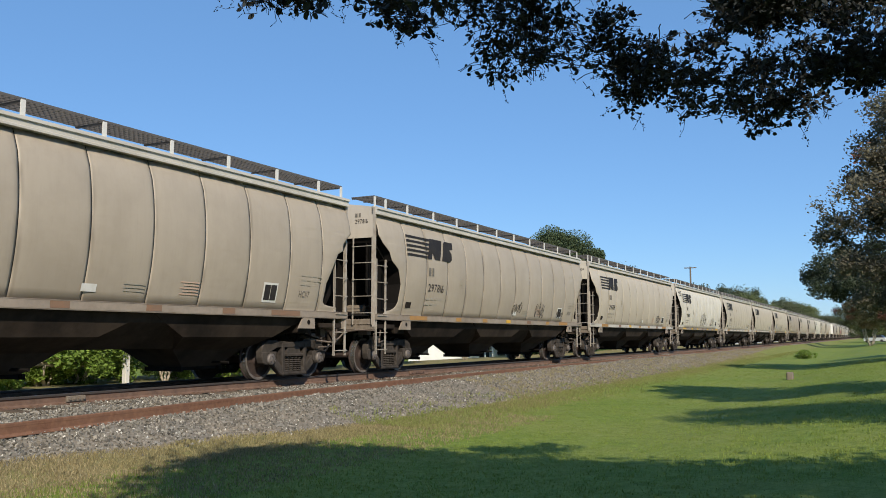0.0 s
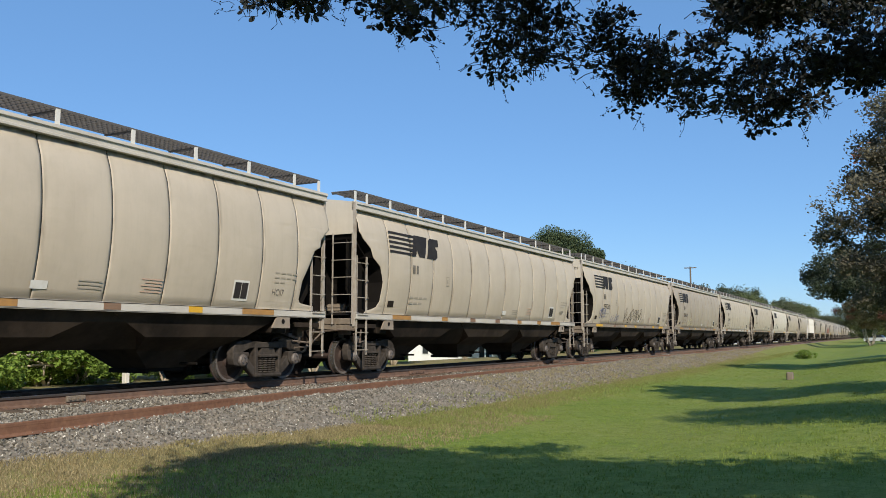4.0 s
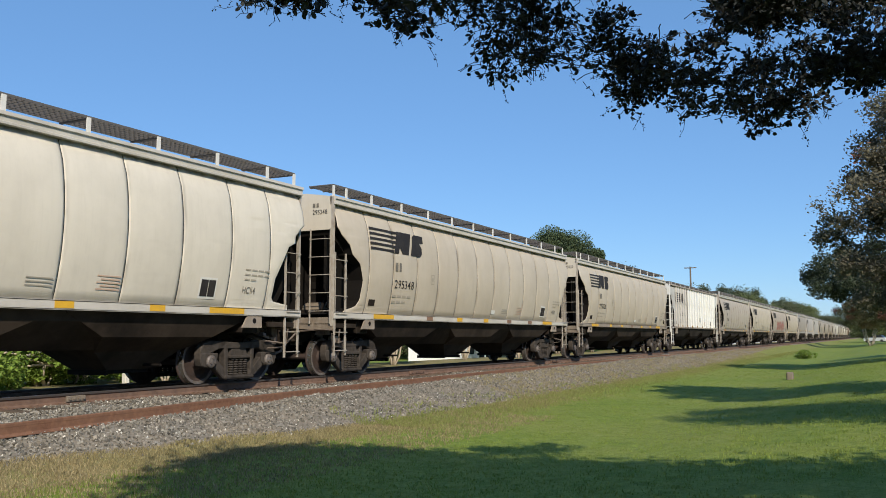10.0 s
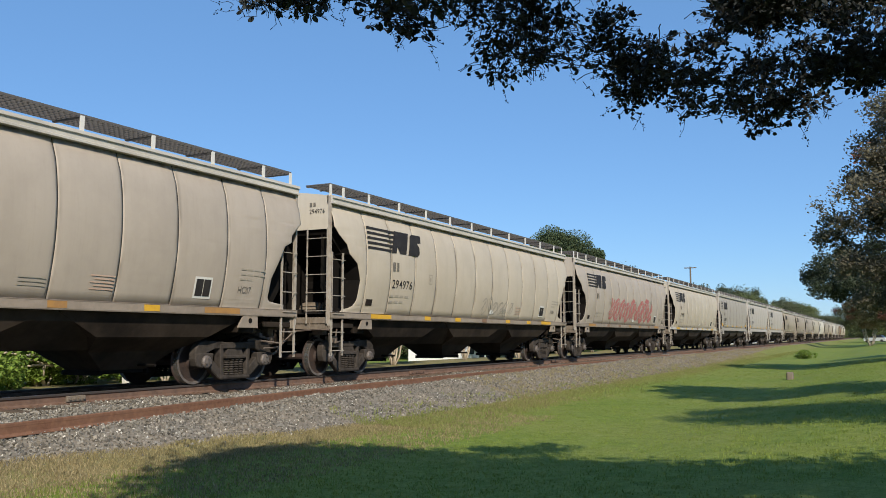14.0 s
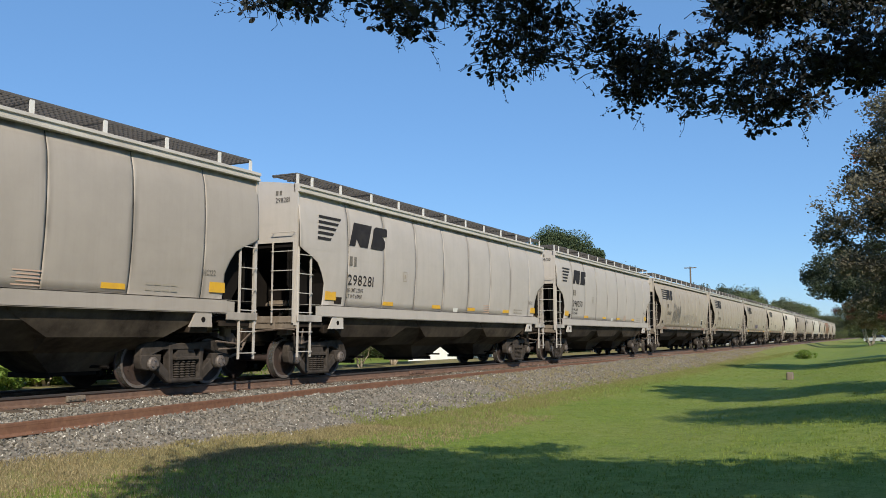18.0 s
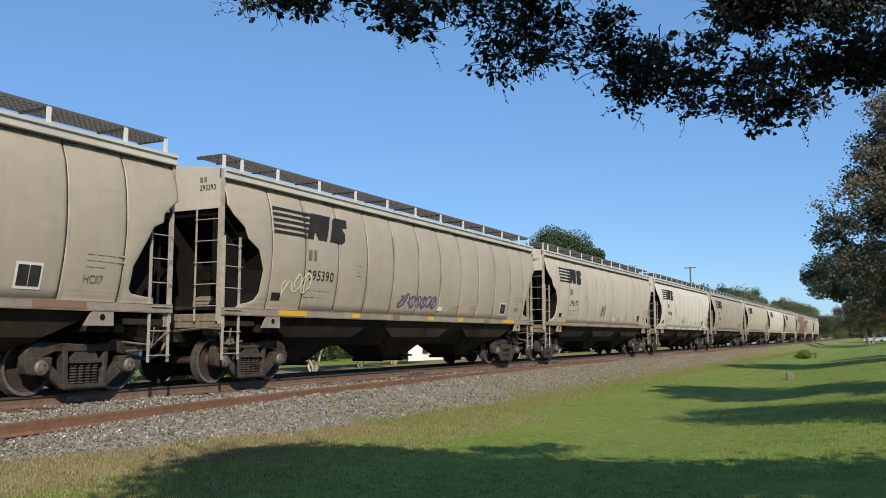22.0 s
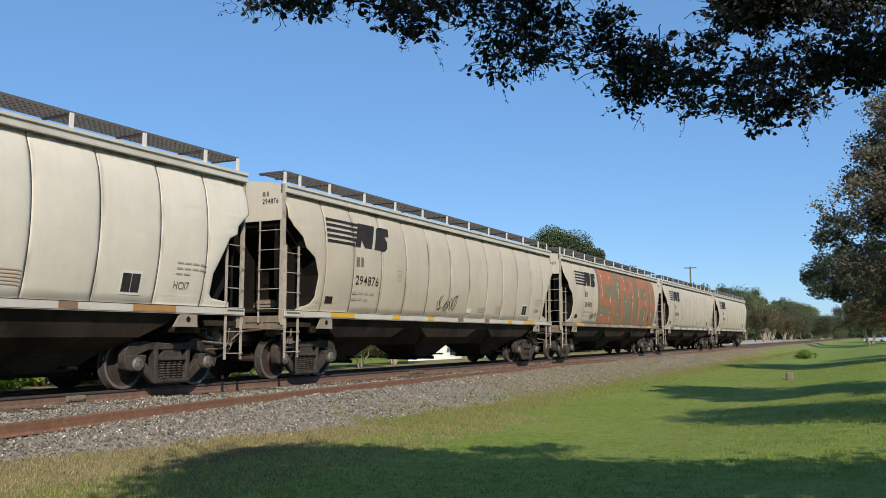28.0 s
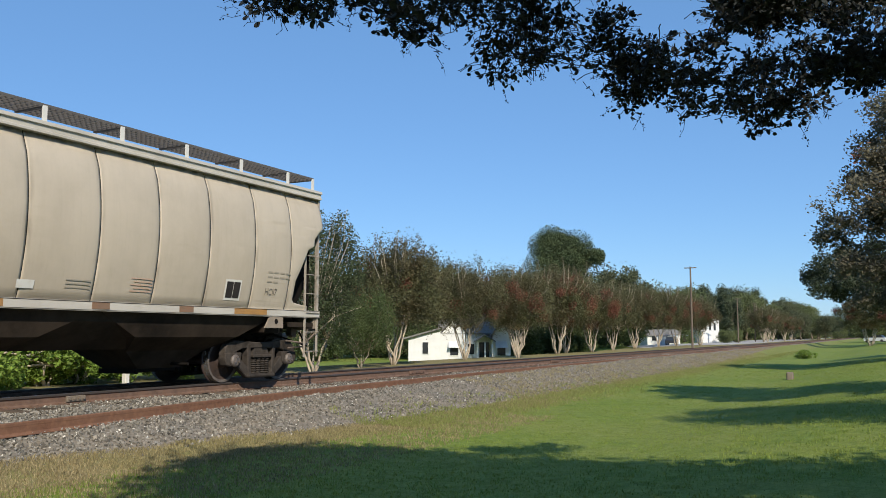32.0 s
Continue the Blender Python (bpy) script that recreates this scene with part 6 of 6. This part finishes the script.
def canopy():
    """The tree over the camera: its low branches hang into view from above. Returns the limb that the wind stirs."""
    rng = random.Random(31)
    trunk = Vector((1.2, -4.2, LAWN_Z))
    inv = Matrix.Translation(-trunk)
    t = holder("overhanging_tree", "broad-leaved tree with low dark branches over the lawn", "tree", trunk)
    fork = trunk + Vector((0.3, 0.4, 3.9))

    def grow(n, size, count, limb, bm, verts, faces):
        """One limb: branchlets to the given tips, and twigs round each tip with leaves along them."""
        eye, near = Vector((0, 0, EYE)), 0.85
        limb = [eye + (Vector(q) - eye) * near for q in limb]
        size *= near
        c = sum(limb, Vector()) / len(limb) + Vector((-0.5, -0.35, 0.65))
        tube(bm, bent(rng, fork, c, 6, 0.16), [0.09, 0.075, 0.06, 0.045, 0.034, 0.026, 0.018], 6)
        tips = [q.copy() for q in limb]
        for i, q in enumerate(list(tips)):      # fill in between neighbouring tips
            for other in sorted(tips[:len(limb)], key=lambda o: (o - q).length)[1:3]:
                tips.append(q.lerp(other, rng.uniform(0.35, 0.65)) + Vector((rng.gauss(0, 0.12), rng.gauss(0, 0.12), rng.uniform(0.0, 0.14))))
        for q in tips:
            tube(bm, bent(rng, c.lerp(q, 0.72), q, 6, 0.09), [0.005, 0.005, 0.004, 0.004, 0.003, 0.003, 0.003], 4)
            spread = near * (rng.uniform(0.24, 0.38) if n < 4 else rng.uniform(0.30, 0.46))
            twigs = 14
            for j in range(twigs):
                d = Vector((rng.gauss(0, 1), rng.gauss(0, 1), rng.gauss(0, 0.8))).normalized() * spread * rng.uniform(0.45, 1.0)
                d.z = d.z * 0.75 + 0.05
                way = bent(rng, q + Vector((rng.gauss(0, 0.10), rng.gauss(0, 0.10), rng.gauss(0.02, 0.07))), q + d, 4, 0.25)
                tube(bm, way, [0.004, 0.0035, 0.003, 0.0025, 0.002], 3)
                for _ in range(max(1, int(count / twigs + rng.random()))):
                    u = (0.12 + 0.88 * rng.random()) * 3.99
                    p = way[int(u)].lerp(way[int(u) + 1], u % 1)
                    broad_leaf(rng, p, d.normalized() * 0.6 + Vector((rng.gauss(0, 0.5), rng.gauss(0, 0.5), rng.gauss(-0.1, 0.5))), size * rng.uniform(0.7, 1.15), rng.uniform(0.5, 0.66), verts, faces)
            for _ in range(2):                  # bare twiglets with seed capsules
                d = Vector((rng.gauss(0, 1), rng.gauss(0, 1), rng.gauss(-0.2, 0.6))).normalized() * spread * rng.uniform(1.0, 1.3)
                way = bent(rng, q + d * 0.5, q + d, 3, 0.25)
                tube(bm, way, [0.003, 0.0025, 0.002, 0.002], 3)
                for _ in range(7):
                    u = rng.random() * 2.99
                    add_leaf(rng, way[int(u)].lerp(way[int(u) + 1], u % 1) + Vector((rng.gauss(0, 0.012), rng.gauss(0, 0.012), rng.gauss(0, 0.012))), rng.uniform(0.014, 0.024), verts, faces, 0.95)

    # tips of the low limbs' sprays, limb by limb; the first one stirs in the wind
    bm, verts, faces = bmesh.new(), [], []
    grow(0, 0.090, 34, [(5.77, 4.88, 4.02), (6.23, 4.91, 4.1), (6.18, 4.49, 3.97), (6.58, 4.38, 4.2), (6.83, 4.02, 3.98), (6.24, 3.48, 3.85), (6.28, 3.25, 3.78), (7.2, 3.95, 4.0)], bm, verts, faces)
    stirred = part("low_limb", mesh_of(bm, "low_limb", SHADYBARK, True), None, t)
    stirred.matrix_parent_inverse = inv
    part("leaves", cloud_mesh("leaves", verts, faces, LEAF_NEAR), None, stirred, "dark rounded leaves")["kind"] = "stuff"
    bm, verts, faces = bmesh.new(), [], []
    tube(bm, bent(rng, trunk + Vector((0, 0, -0.2)), trunk + Vector((0.3, 0.4, 4.0)), 5, 0.04), [0.32, 0.28, 0.26, 0.24, 0.22, 0.2], 10)
    grow(1, 0.068, 42, [(6.69, 3.17, 3.9), (6.79, 2.94, 3.77), (7.82, 3.26, 3.82), (7.14, 3.07, 3.38), (7.71, 2.97, 3.94), (7.32, 2.71, 3.52), (7.6, 2.58, 3.89), (7.02, 2.33, 3.34)], bm, verts, faces)
    grow(2, 0.060, 90, [(7.74, 2.34, 3.73), (8.19, 2.19, 3.61), (7.64, 2.14, 3.92), (8.14, 1.9, 3.66), (8.08, 1.89, 3.3), (7.34, 1.47, 3.22), (8.34, 1.65, 3.22), (7.87, 2.06, 3.24)], bm, verts, faces)
    grow(3, 0.060, 100, [(7.82, 1.26, 3.27), (7.46, 1.2, 2.9), (8.76, 1.08, 3.6), (8.25, 0.98, 3.13), (8.66, 0.96, 3.03), (8.98, 0.68, 3.72), (8.78, 0.68, 3.18), (9.2, 0.47, 3.28)], bm, verts, faces)
    grow(4, 0.064, 200, [(7.98, 1.12, 3.78), (8.7, 0.9, 4.02), (8.35, 0.52, 3.93), (9.24, 0.26, 4.1), (9.31, -0.05, 4.04), (8.0, 0.26, 3.3), (8.21, -0.02, 3.33), (8.4, -0.12, 3.22)], bm, verts, faces)
    grow(5, 0.064, 170, [(8.71, 1.42, 3.85), (7.31, 2.48, 4.1), (7.39, 2.9, 4.16), (6.8, 3.05, 4.1), (8.35, 0.95, 4.1), (8.12, 0.73, 4.15), (8.26, 0.36, 4.1), (8.81, -0.01, 4.2)], bm, verts, faces)
    # unseen rest of the crown, above and behind the camera, added for its shade
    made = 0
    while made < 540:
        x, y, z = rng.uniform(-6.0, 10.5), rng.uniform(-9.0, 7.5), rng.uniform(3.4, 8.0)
        # lowest height that stays out of the camera's view
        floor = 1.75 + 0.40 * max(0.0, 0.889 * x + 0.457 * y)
        away = (z - LAWN_Z) / to_sun.z          # where its shade falls on the lawn; used to trim the shadow's outline
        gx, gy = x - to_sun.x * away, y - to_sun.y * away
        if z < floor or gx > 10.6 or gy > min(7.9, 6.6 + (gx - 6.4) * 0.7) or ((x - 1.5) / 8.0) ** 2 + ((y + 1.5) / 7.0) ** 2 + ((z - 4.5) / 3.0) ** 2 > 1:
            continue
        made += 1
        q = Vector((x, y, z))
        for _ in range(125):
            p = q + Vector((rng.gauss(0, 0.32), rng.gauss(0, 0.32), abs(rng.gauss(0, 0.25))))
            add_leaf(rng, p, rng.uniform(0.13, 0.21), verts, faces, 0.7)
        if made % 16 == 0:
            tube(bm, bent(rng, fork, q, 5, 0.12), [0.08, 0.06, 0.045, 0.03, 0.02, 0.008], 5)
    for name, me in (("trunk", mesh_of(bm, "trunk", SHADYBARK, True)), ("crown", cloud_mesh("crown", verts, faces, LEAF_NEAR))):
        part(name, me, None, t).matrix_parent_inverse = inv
    return stirred


SWAYING = canopy()


# ---- houses, poles and distance ----
def gable(bm, x0, x1, y0, y1, z, rise, over=0.25, along="x"):
    """A pitched roof slab over a rectangle, ridge along x or y, 12 cm thick."""
    if along == "x":
        prof = [(y0 - over, z - 0.1), ((y0 + y1) / 2, z + rise), (y1 + over, z - 0.1)]
        rings = [[(x, p, q) for p, q in prof] + [(x, p, q + 0.12) for p, q in prof[::-1]] for x in (x0 - over, x1 + over)]
    else:
        prof = [(x0 - over, z - 0.1), ((x0 + x1) / 2, z + rise), (x1 + over, z - 0.1)]
        rings = [[(p, y, q) for p, q in prof] + [(p, y, q + 0.12) for p, q in prof[::-1]] for y in (y0 - over, y1 + over)]
    a, b = [[bm.verts.new(v) for v in ring] for ring in rings]
    bm.faces.new(a)
    bm.faces.new(b)
    for i in range(6):
        bm.faces.new((a[i], b[i], b[(i + 1) % 6], a[(i + 1) % 6]))


def window(h, x, z, w, t, y=0.0, awning=False):
    bm = bmesh.new()
    box(bm, x - 0.07, x + w + 0.07, y - 0.05, y + 0.02, z - 0.07, z + t + 0.07)
    win = part("window", bm, SIDING, h)
    bm = bmesh.new()
    box(bm, x, x + w, y - 0.07, y - 0.045, z, z + t)
    part("pane", bm, PANE, win)
    if awning:
        bm = bmesh.new()
        prism(bm, [(x - 0.15, z + t + 0.1), (x + w + 0.15, z + t + 0.1), (x + w + 0.15, z + t + 0.16), (x - 0.15, z + t + 0.16)], y - 0.05, y)
        vs = [bm.verts.new(v) for v in ((x - 0.15, y - 0.04, z + t + 0.15), (x + w + 0.15, y - 0.04, z + t + 0.15), (x + w + 0.15, y - 0.6, z + t * 0.62), (x - 0.15, y - 0.6, z + t * 0.62))]
        bm.faces.new(vs)
        part("awning", bm, SIDING, win)


# the white house across the tracks: a lean-to wing, a main block, a gabled front with a porch
home = holder("house", "white clapboard house with grey shingle roofs and a small porch", "house")
home.matrix_basis = Matrix.Translation((75.8, 42.9, -1.92)) @ Matrix.Rotation(radians(-62.8), 4, "Z") @ Matrix.Scale(1.15, 4)
bm = bmesh.new()
prism(bm, [(0, -0.3), (2.9, -0.3), (2.9, 3.1), (0, 2.3)], 0, 5.0)
part("wing_wall", bm, SIDING, home)
bm = bmesh.new()
prism(bm, [(-0.4, 2.22), (3.0, 3.17), (3.0, 3.31), (-0.4, 2.36)], -0.35, 5.3)
part("wing_roof", bm, SHINGLE, home)
bm = bmesh.new()
box(bm, 2.9, 7.4, 0.6, 6.5, -0.3, 2.75)
part("main_wall", bm, SIDING, home)
bm = bmesh.new()
gable(bm, 2.9, 7.6, 0.6, 6.5, 2.75, 1.65)
part("main_roof", bm, SHINGLE, home)
bm = bmesh.new()
prism(bm, [(2.9, -0.3), (5.2, -0.3), (5.2, 2.7), (4.05, 3.95), (2.9, 2.7)], 0.35, 0.6)
part("front_gable", bm, SIDING, home)
bm = bmesh.new()
gable(bm, 2.9, 5.2, 0.3, 3.0, 2.75, 1.3, 0.2, "y")
part("gable_roof", bm, SHINGLE, home)
bm = bmesh.new()
prism(bm, [(7.4, -0.3), (9.0, -0.3), (9.0, 2.5), (8.2, 3.7), (7.4, 2.5)], -0.6, 5.0)
part("side_gable", bm, SIDING, home)
bm = bmesh.new()
gable(bm, 7.4, 9.0, -0.6, 5.0, 2.5, 1.25, 0.2, "y")
part("gable_roof", bm, SHINGLE, home)
bm = bmesh.new()
gable(bm, 6.0, 7.5, -1.0, 0.6, 2.05, 0.5, 0.2, "y")
part("porch_roof", bm, SHINGLE, home)
for x in (6.1, 6.75, 7.4):
    bm = bmesh.new()
    box(bm, x - 0.06, x + 0.06, -0.95, -0.83, -0.2, 2.0)
    part("porch_post", bm, SIDING, home)
bm = bmesh.new()
box(bm, 6.3, 7.2, 0.55, 0.62, -0.1, 1.95)
part("front_door", bm, PANE, home, "dark front door under the porch")
window(home, 1.25, 0.95, 0.5, 1.0)
window(home, 3.7, 0.8, 0.7, 1.1, 0.35, True)
window(home, 5.3, 0.9, 0.55, 0.9, 0.6)
window(home, 7.85, 0.8, 0.7, 1.1, -0.6, True)

# a chapel-like white house and low white sheds far along the street
chapel = holder("chapel", "small white gabled building far down the street", "house")
chapel.matrix_basis = Matrix.Translation((207.1, 37.7, 1.5)) @ Matrix.Rotation(radians(-62.8), 4, "Z")
bm = bmesh.new()
prism(bm, [(0, -4), (4.2, -4), (4.2, 3.1), (2.1, 5.2), (0, 3.1)], 0, 9)
part("wall", bm, SIDING, chapel)
bm = bmesh.new()
gable(bm, 0, 4.2, 0, 9, 3.1, 2.2, 0.3, "y")
part("roof", bm, SHINGLE, chapel)
for x in (0.7, 1.8, 2.9):
    window(chapel, x, 0.8, 0.5, 1.8)
for x, y, w, tall in ((150.0, 36.6, 3.6, 1.7), (166.0, 38.2, 4.0, 1.9)):
    shed = holder("shed", "low white building behind the street trees", "building")
    shed.matrix_basis = Matrix.Translation((x, y, -0.65)) @ Matrix.Rotation(radians(-62.8), 4, "Z")
    bm = bmesh.new()
    box(bm, 0, w, 0, 6, -0.4, tall)
    part("wall", bm, SIDING, shed)
    bm = bmesh.new()
    gable(bm, 0, w, 0, 6, tall, 0.9)
    part("roof", bm, SHINGLE, shed)
    for q in range(int(w / 2.4)):
        window(shed, 0.8 + q * 2.4, 0.8, 0.8, 0.9)


def vehicle(x, y, z, turn, paintwork, label):
    """A parked car far off: body, glasshouse, wheels."""
    v = holder("parked_car", label, "car")
    v.matrix_basis = Matrix.Translation((x, y, z)) @ Matrix.Rotation(turn, 4, "Z")
    bm = bmesh.new()
    prism(bm, [(-2.2, 0.3), (2.2, 0.3), (2.25, 0.75), (1.9, 0.92), (1.0, 0.98), (-1.9, 1.02), (-2.25, 0.8)], -0.85, 0.85)
    part("body", bm, paintwork, v)
    bm = bmesh.new()
    prism(bm, [(-1.7, 1.0), (1.0, 0.98), (0.45, 1.45), (-1.2, 1.48)], -0.74, 0.74)
    part("glasshouse", bm, PANE, v)
    for wx in (-1.4, 1.4):
        for wy in (-0.78, 0.78):
            bm = bmesh.new()
            lathe(bm, [(0.2, -0.1), (0.32, -0.1), (0.33, 0.0), (0.32, 0.1), (0.2, 0.1)], "y", 14, (wx, wy, 0.33))
            part("wheel", bm, TYRE, v)


for x, y in ((205.0, 31.8), (210.0, 32.4), (213.5, 31.0)):
    plant("shrub", SHRUB[1], (x, y, ground_z(x, y)), "green shrub in front of the white gabled building", "bush", 0.75, x)
vehicle(146.0, 31.5, ground_z(146, 31.5) + 0.03, 0.1, CARPAINT, "dark car parked under the street trees")
vehicle(250.0, 36.0, ground_z(250, 36) + 0.03, 0.2, WHITECAR, "white car far down the street")
vehicle(200.0, 0.9, ground_z(200, 0.9), 1.2, WHITECAR, "white car parked beyond the lawn")


def pole(x, y, h, label):
    p = holder("utility_pole", label, "utility pole", (x, y, ground_z(x, y)))
    bm = bmesh.new()
    tube(bm, [(0, 0, -0.2), (0, 0, h)], [0.15, 0.10], 8)
    part("post", bm, POLEWOOD, p)
    bm = bmesh.new()
    box(bm, -0.06, 0.06, -0.78, 0.78, h - 0.22, h - 0.10)
    part("crossarm", bm, POLEWOOD, p)
    return p


pole(113.3, 21.8, 10.8, "weathered wooden utility pole with a crossarm")
pole(199.3, 28.3, 10.0, "weathered wooden utility pole with a crossarm")
pole(243.4, 30.2, 10.6, "weathered wooden utility pole with a crossarm")

# distant woods and the tall pine
BIGPINE = tree_meshes("pine", 91, 1, 0, 7.0, (0, 0, 14.4), (5.2, 5.2, 5.0), 80000, 0.27, 38, PINE, BARK, 0.35)
plant("pine", BIGPINE, (132.9, 45.6, -1.9), "tall pine with a rounded dark green crown", "tree", (1.12, 1.12, 1.06), 0.4)
WOODS = [tree_meshes("woods", 95 + i, 1, 0, 3.5, (0, 0, 7.2), r, 9000, 0.46, 46, LEAF_FAR[i], BARK, 0.3) for i, r in enumerate(((5.5, 5.5, 5.0), (4.6, 4.6, 5.4), (3.0, 3.0, 6.4)))]
rng = random.Random(12)
TONES = ("yellow-green leafy tree", "olive-green leafy tree", "dark narrow evergreen tree")


def wood_tree(x, y, size, v, where, group):
    plant("broadleaf_tree" if v < 2 else "evergreen_tree", WOODS[v], (x, y, ground_z(x, y)), TONES[v] + " " + where, "tree", size, rng.uniform(0, 6), group)


for i in range(13):                             # a dark belt behind the row of street trees and the house
    away, along = 108 + rng.uniform(0, 16), -26 + i * 2.5 + rng.uniform(-1, 1)
    x, y = 0.889 * away + 0.457 * along, 0.457 * away - 0.889 * along
    plant("shrub", SHRUB[0], (x - 4, y - 2, ground_z(x, y)), "dark green overgrown shrub behind the house", "bush", rng.uniform(1.1, 1.5), rng.uniform(0, 6), "undergrowth behind the trees")
    wood_tree(x, y, rng.uniform(0.72, 0.95), (1, 2, 1)[i % 3], "in the belt behind the house", "trees behind the street")
for i in range(10):
    x = 110 + i * 8 + rng.uniform(-2, 2)
    wood_tree(x, 60 + rng.uniform(0, 26), rng.uniform(0.9, 1.15), i % 2, "in the belt behind the street", "trees behind the street")
for i in range(62):                             # along the street as it runs off
    x = 176 + i * 5.6 + rng.uniform(-4, 4)
    y = 42 + rng.uniform(0, 34) - max(0, x - 300) * 0.05
    wood_tree(x, y, rng.uniform(1.05, 1.5) if x < 330 else rng.uniform(1.35, 1.7), (0, 1, 0, 2, 1, 0, 2)[i % 7], "in the belt behind the street", "trees behind the street")
for i in range(50):
    near = i % 3
    x, y = ((rng.uniform(520, 1000), rng.uniform(8, 46)), (rng.uniform(210, 420), rng.uniform(-30, 3)), (rng.uniform(330, 520), rng.uniform(20, 42)))[near]
    wood_tree(x, y, (rng.uniform(1.0, 1.4), rng.uniform(0.5, 0.8), rng.uniform(0.75, 1.0))[near], (0, 1, 1, 2)[i % 4], "beyond the far end of the lawn", "trees beyond the lawn")
for i in range(54):
    x, y = ((rng.uniform(300, 520), rng.uniform(30, 48)), (rng.uniform(220, 330), rng.uniform(-24, 4)), (rng.uniform(420, 900), rng.uniform(2, 44)))[i % 3]
    plant("shrub", SHRUB[1], (x, y, ground_z(x, y)), "green shrub among the far trees", "bush", rng.uniform(1.1, 1.7), rng.uniform(0, 6), "undergrowth beyond the lawn")

plant("weed_bush", BUSH[0], (71.0, 5.2, ground_z(71, 5.2)), "low green weeds grown tall on the bank", "bush", (0.36, 0.36, 0.27), 1.0)

# stump-like marker on the lawn
bm = bmesh.new()
box(bm, -0.15, 0.15, -0.12, 0.12, -0.06, 0.27, 0.03)
st = new("lawn_marker", mesh_of(bm, "lawn_marker", BARK))
st.location = (34.5, 3.1, ground_z(34.5, 3.1))
tagged(st, "small weathered box standing on the lawn", "box")


# ---- grass blades along the ballast and over the near lawn ----
def verge_spot(r):
    x = 4.0 + (19 if r.random() < 0.7 else 70) * r.random() ** 1.3
    return x, toe(x) + 0.08 - abs(r.gauss(0, 0.55))


def blades(name, count, place, mat, tall, label):
    rng = random.Random(len(name))
    verts, faces = [], []
    while len(faces) < count:
        x, y = place(rng)
        z = max(ground_z(x, y), ballast_height(x, y)) if y > 8 else ground_z(x, y)
        for _ in range(rng.randint(4, 9)):
            px, py = x + rng.gauss(0, 0.05), y + rng.gauss(0, 0.05)
            a, h, w = rng.uniform(0, 6.28), tall * rng.uniform(0.5, 1.3), rng.uniform(0.004, 0.009)
            base = len(verts)
            dx, dy = math.cos(a) * w, math.sin(a) * w
            lean = (rng.gauss(0, h * 0.35), rng.gauss(0, h * 0.35))
            verts.extend([(px - dx, py - dy, z - 0.01), (px + dx, py + dy, z - 0.01), (px + lean[0] * 0.5 + dx * 0.6, py + lean[1] * 0.5 + dy * 0.6, z + h * 0.65), (px + lean[0], py + lean[1], z + h)])
            faces.extend([(base, base + 1, base + 2), (base, base + 2, base + 3)])
    tagged(new(name, cloud_mesh(name, verts, faces, mat)), label, "grass", kind="stuff")


blades("lawn_blades", 280000, lambda r: (5.5 + 48 * r.random() ** 2.2, r.uniform(-0.8, 8.8)), BLADE, 0.025, "short mown green grass blades")
blades("dry_verge_grass", 120000, lambda r: verge_spot(r), DRYBLADE, 0.05, "dry yellowed grass along the ballast")
blades("green_verge_grass", 90000, lambda r: (14 + 85 * r.random() ** 1.5, 8.3 + r.gauss(0, 0.55)), PALEBLADE, 0.085, "longer green grass on the bank")

blades("dry_lawn_blades", 50000, lambda r: (4.5 + 13 * r.random(), 9.0 - 2.8 * r.random() ** 1.4), DRYBLADE, 0.04, "dry yellowed patch of mown grass")
blades("dry_bank_weeds", 90000, lambda r: (22 + 105 * r.random() ** 1.2, 8.8 + 2.3 * r.random() ** 1.3), DRYBLADE, 0.065, "thin dry weeds grown through the bank")


# ---- the train runs past ----
def motions():
    # the low limb stirs: seconds, sideways and downward shift in units of 4.2 mm
    stir = [(0, 0, -6), (1, 2, 0), (2, -1, -3), (3, 2, 0), (6, 0, -1), (7, -1, -4), (7.5, -3, -9), (8, -1, -6), (9, -4, -12), (10, -3, -7), (11, -1, -3), (12, 0, 2), (14, 0, 0), (16.5, 3, 2), (18, 2, 2), (20, 3, 2),
            (22, 2, 2), (24, 3, 3), (25.5, 5, 5), (27.5, 6, 3), (28.5, 11, 2), (29, 6, 0), (29.5, 11, 5), (30, 12, 11), (30.5, 6, -7), (31, 8, 7), (31.5, 6, 8), (32, 12, 11)]
    walk(SWAYING, [(float(t), pose(0.457 * a * 0.0042, -0.889 * a * 0.0042, -b * 0.0042)) for t, a, b in stir])
    for i, car in enumerate(CARS):
        x = REAR[i] - TRAIN[i][3].body
        walk(car, [(float(t), pose(x - GONE[t], TRACK_Y, 0)) for t in range(33)])
    rows, turned = [], 0.0
    for f in range(32 * FPS + 1):
        t = f / FPS
        n = min(31, int(t))
        turned = -(GONE[n] + SPEED[n] * (t - n)) / 0.457
        rows.append((t, pose(0, 0, 0, 0, math.degrees(turned), 0)))
    sets = [ob for car in CARS for ob in car.children_recursive if ob.name.startswith("wheelset")]
    walk(sets[0], rows)
    keys = sets[0].animation_data
    for ob in sets[1:]:
        ob.rotation_mode = "QUATERNION"
        ob.animation_data_create()
        ob.animation_data.action = keys.action
        ob.animation_data.action_slot = keys.action_slot


motions()
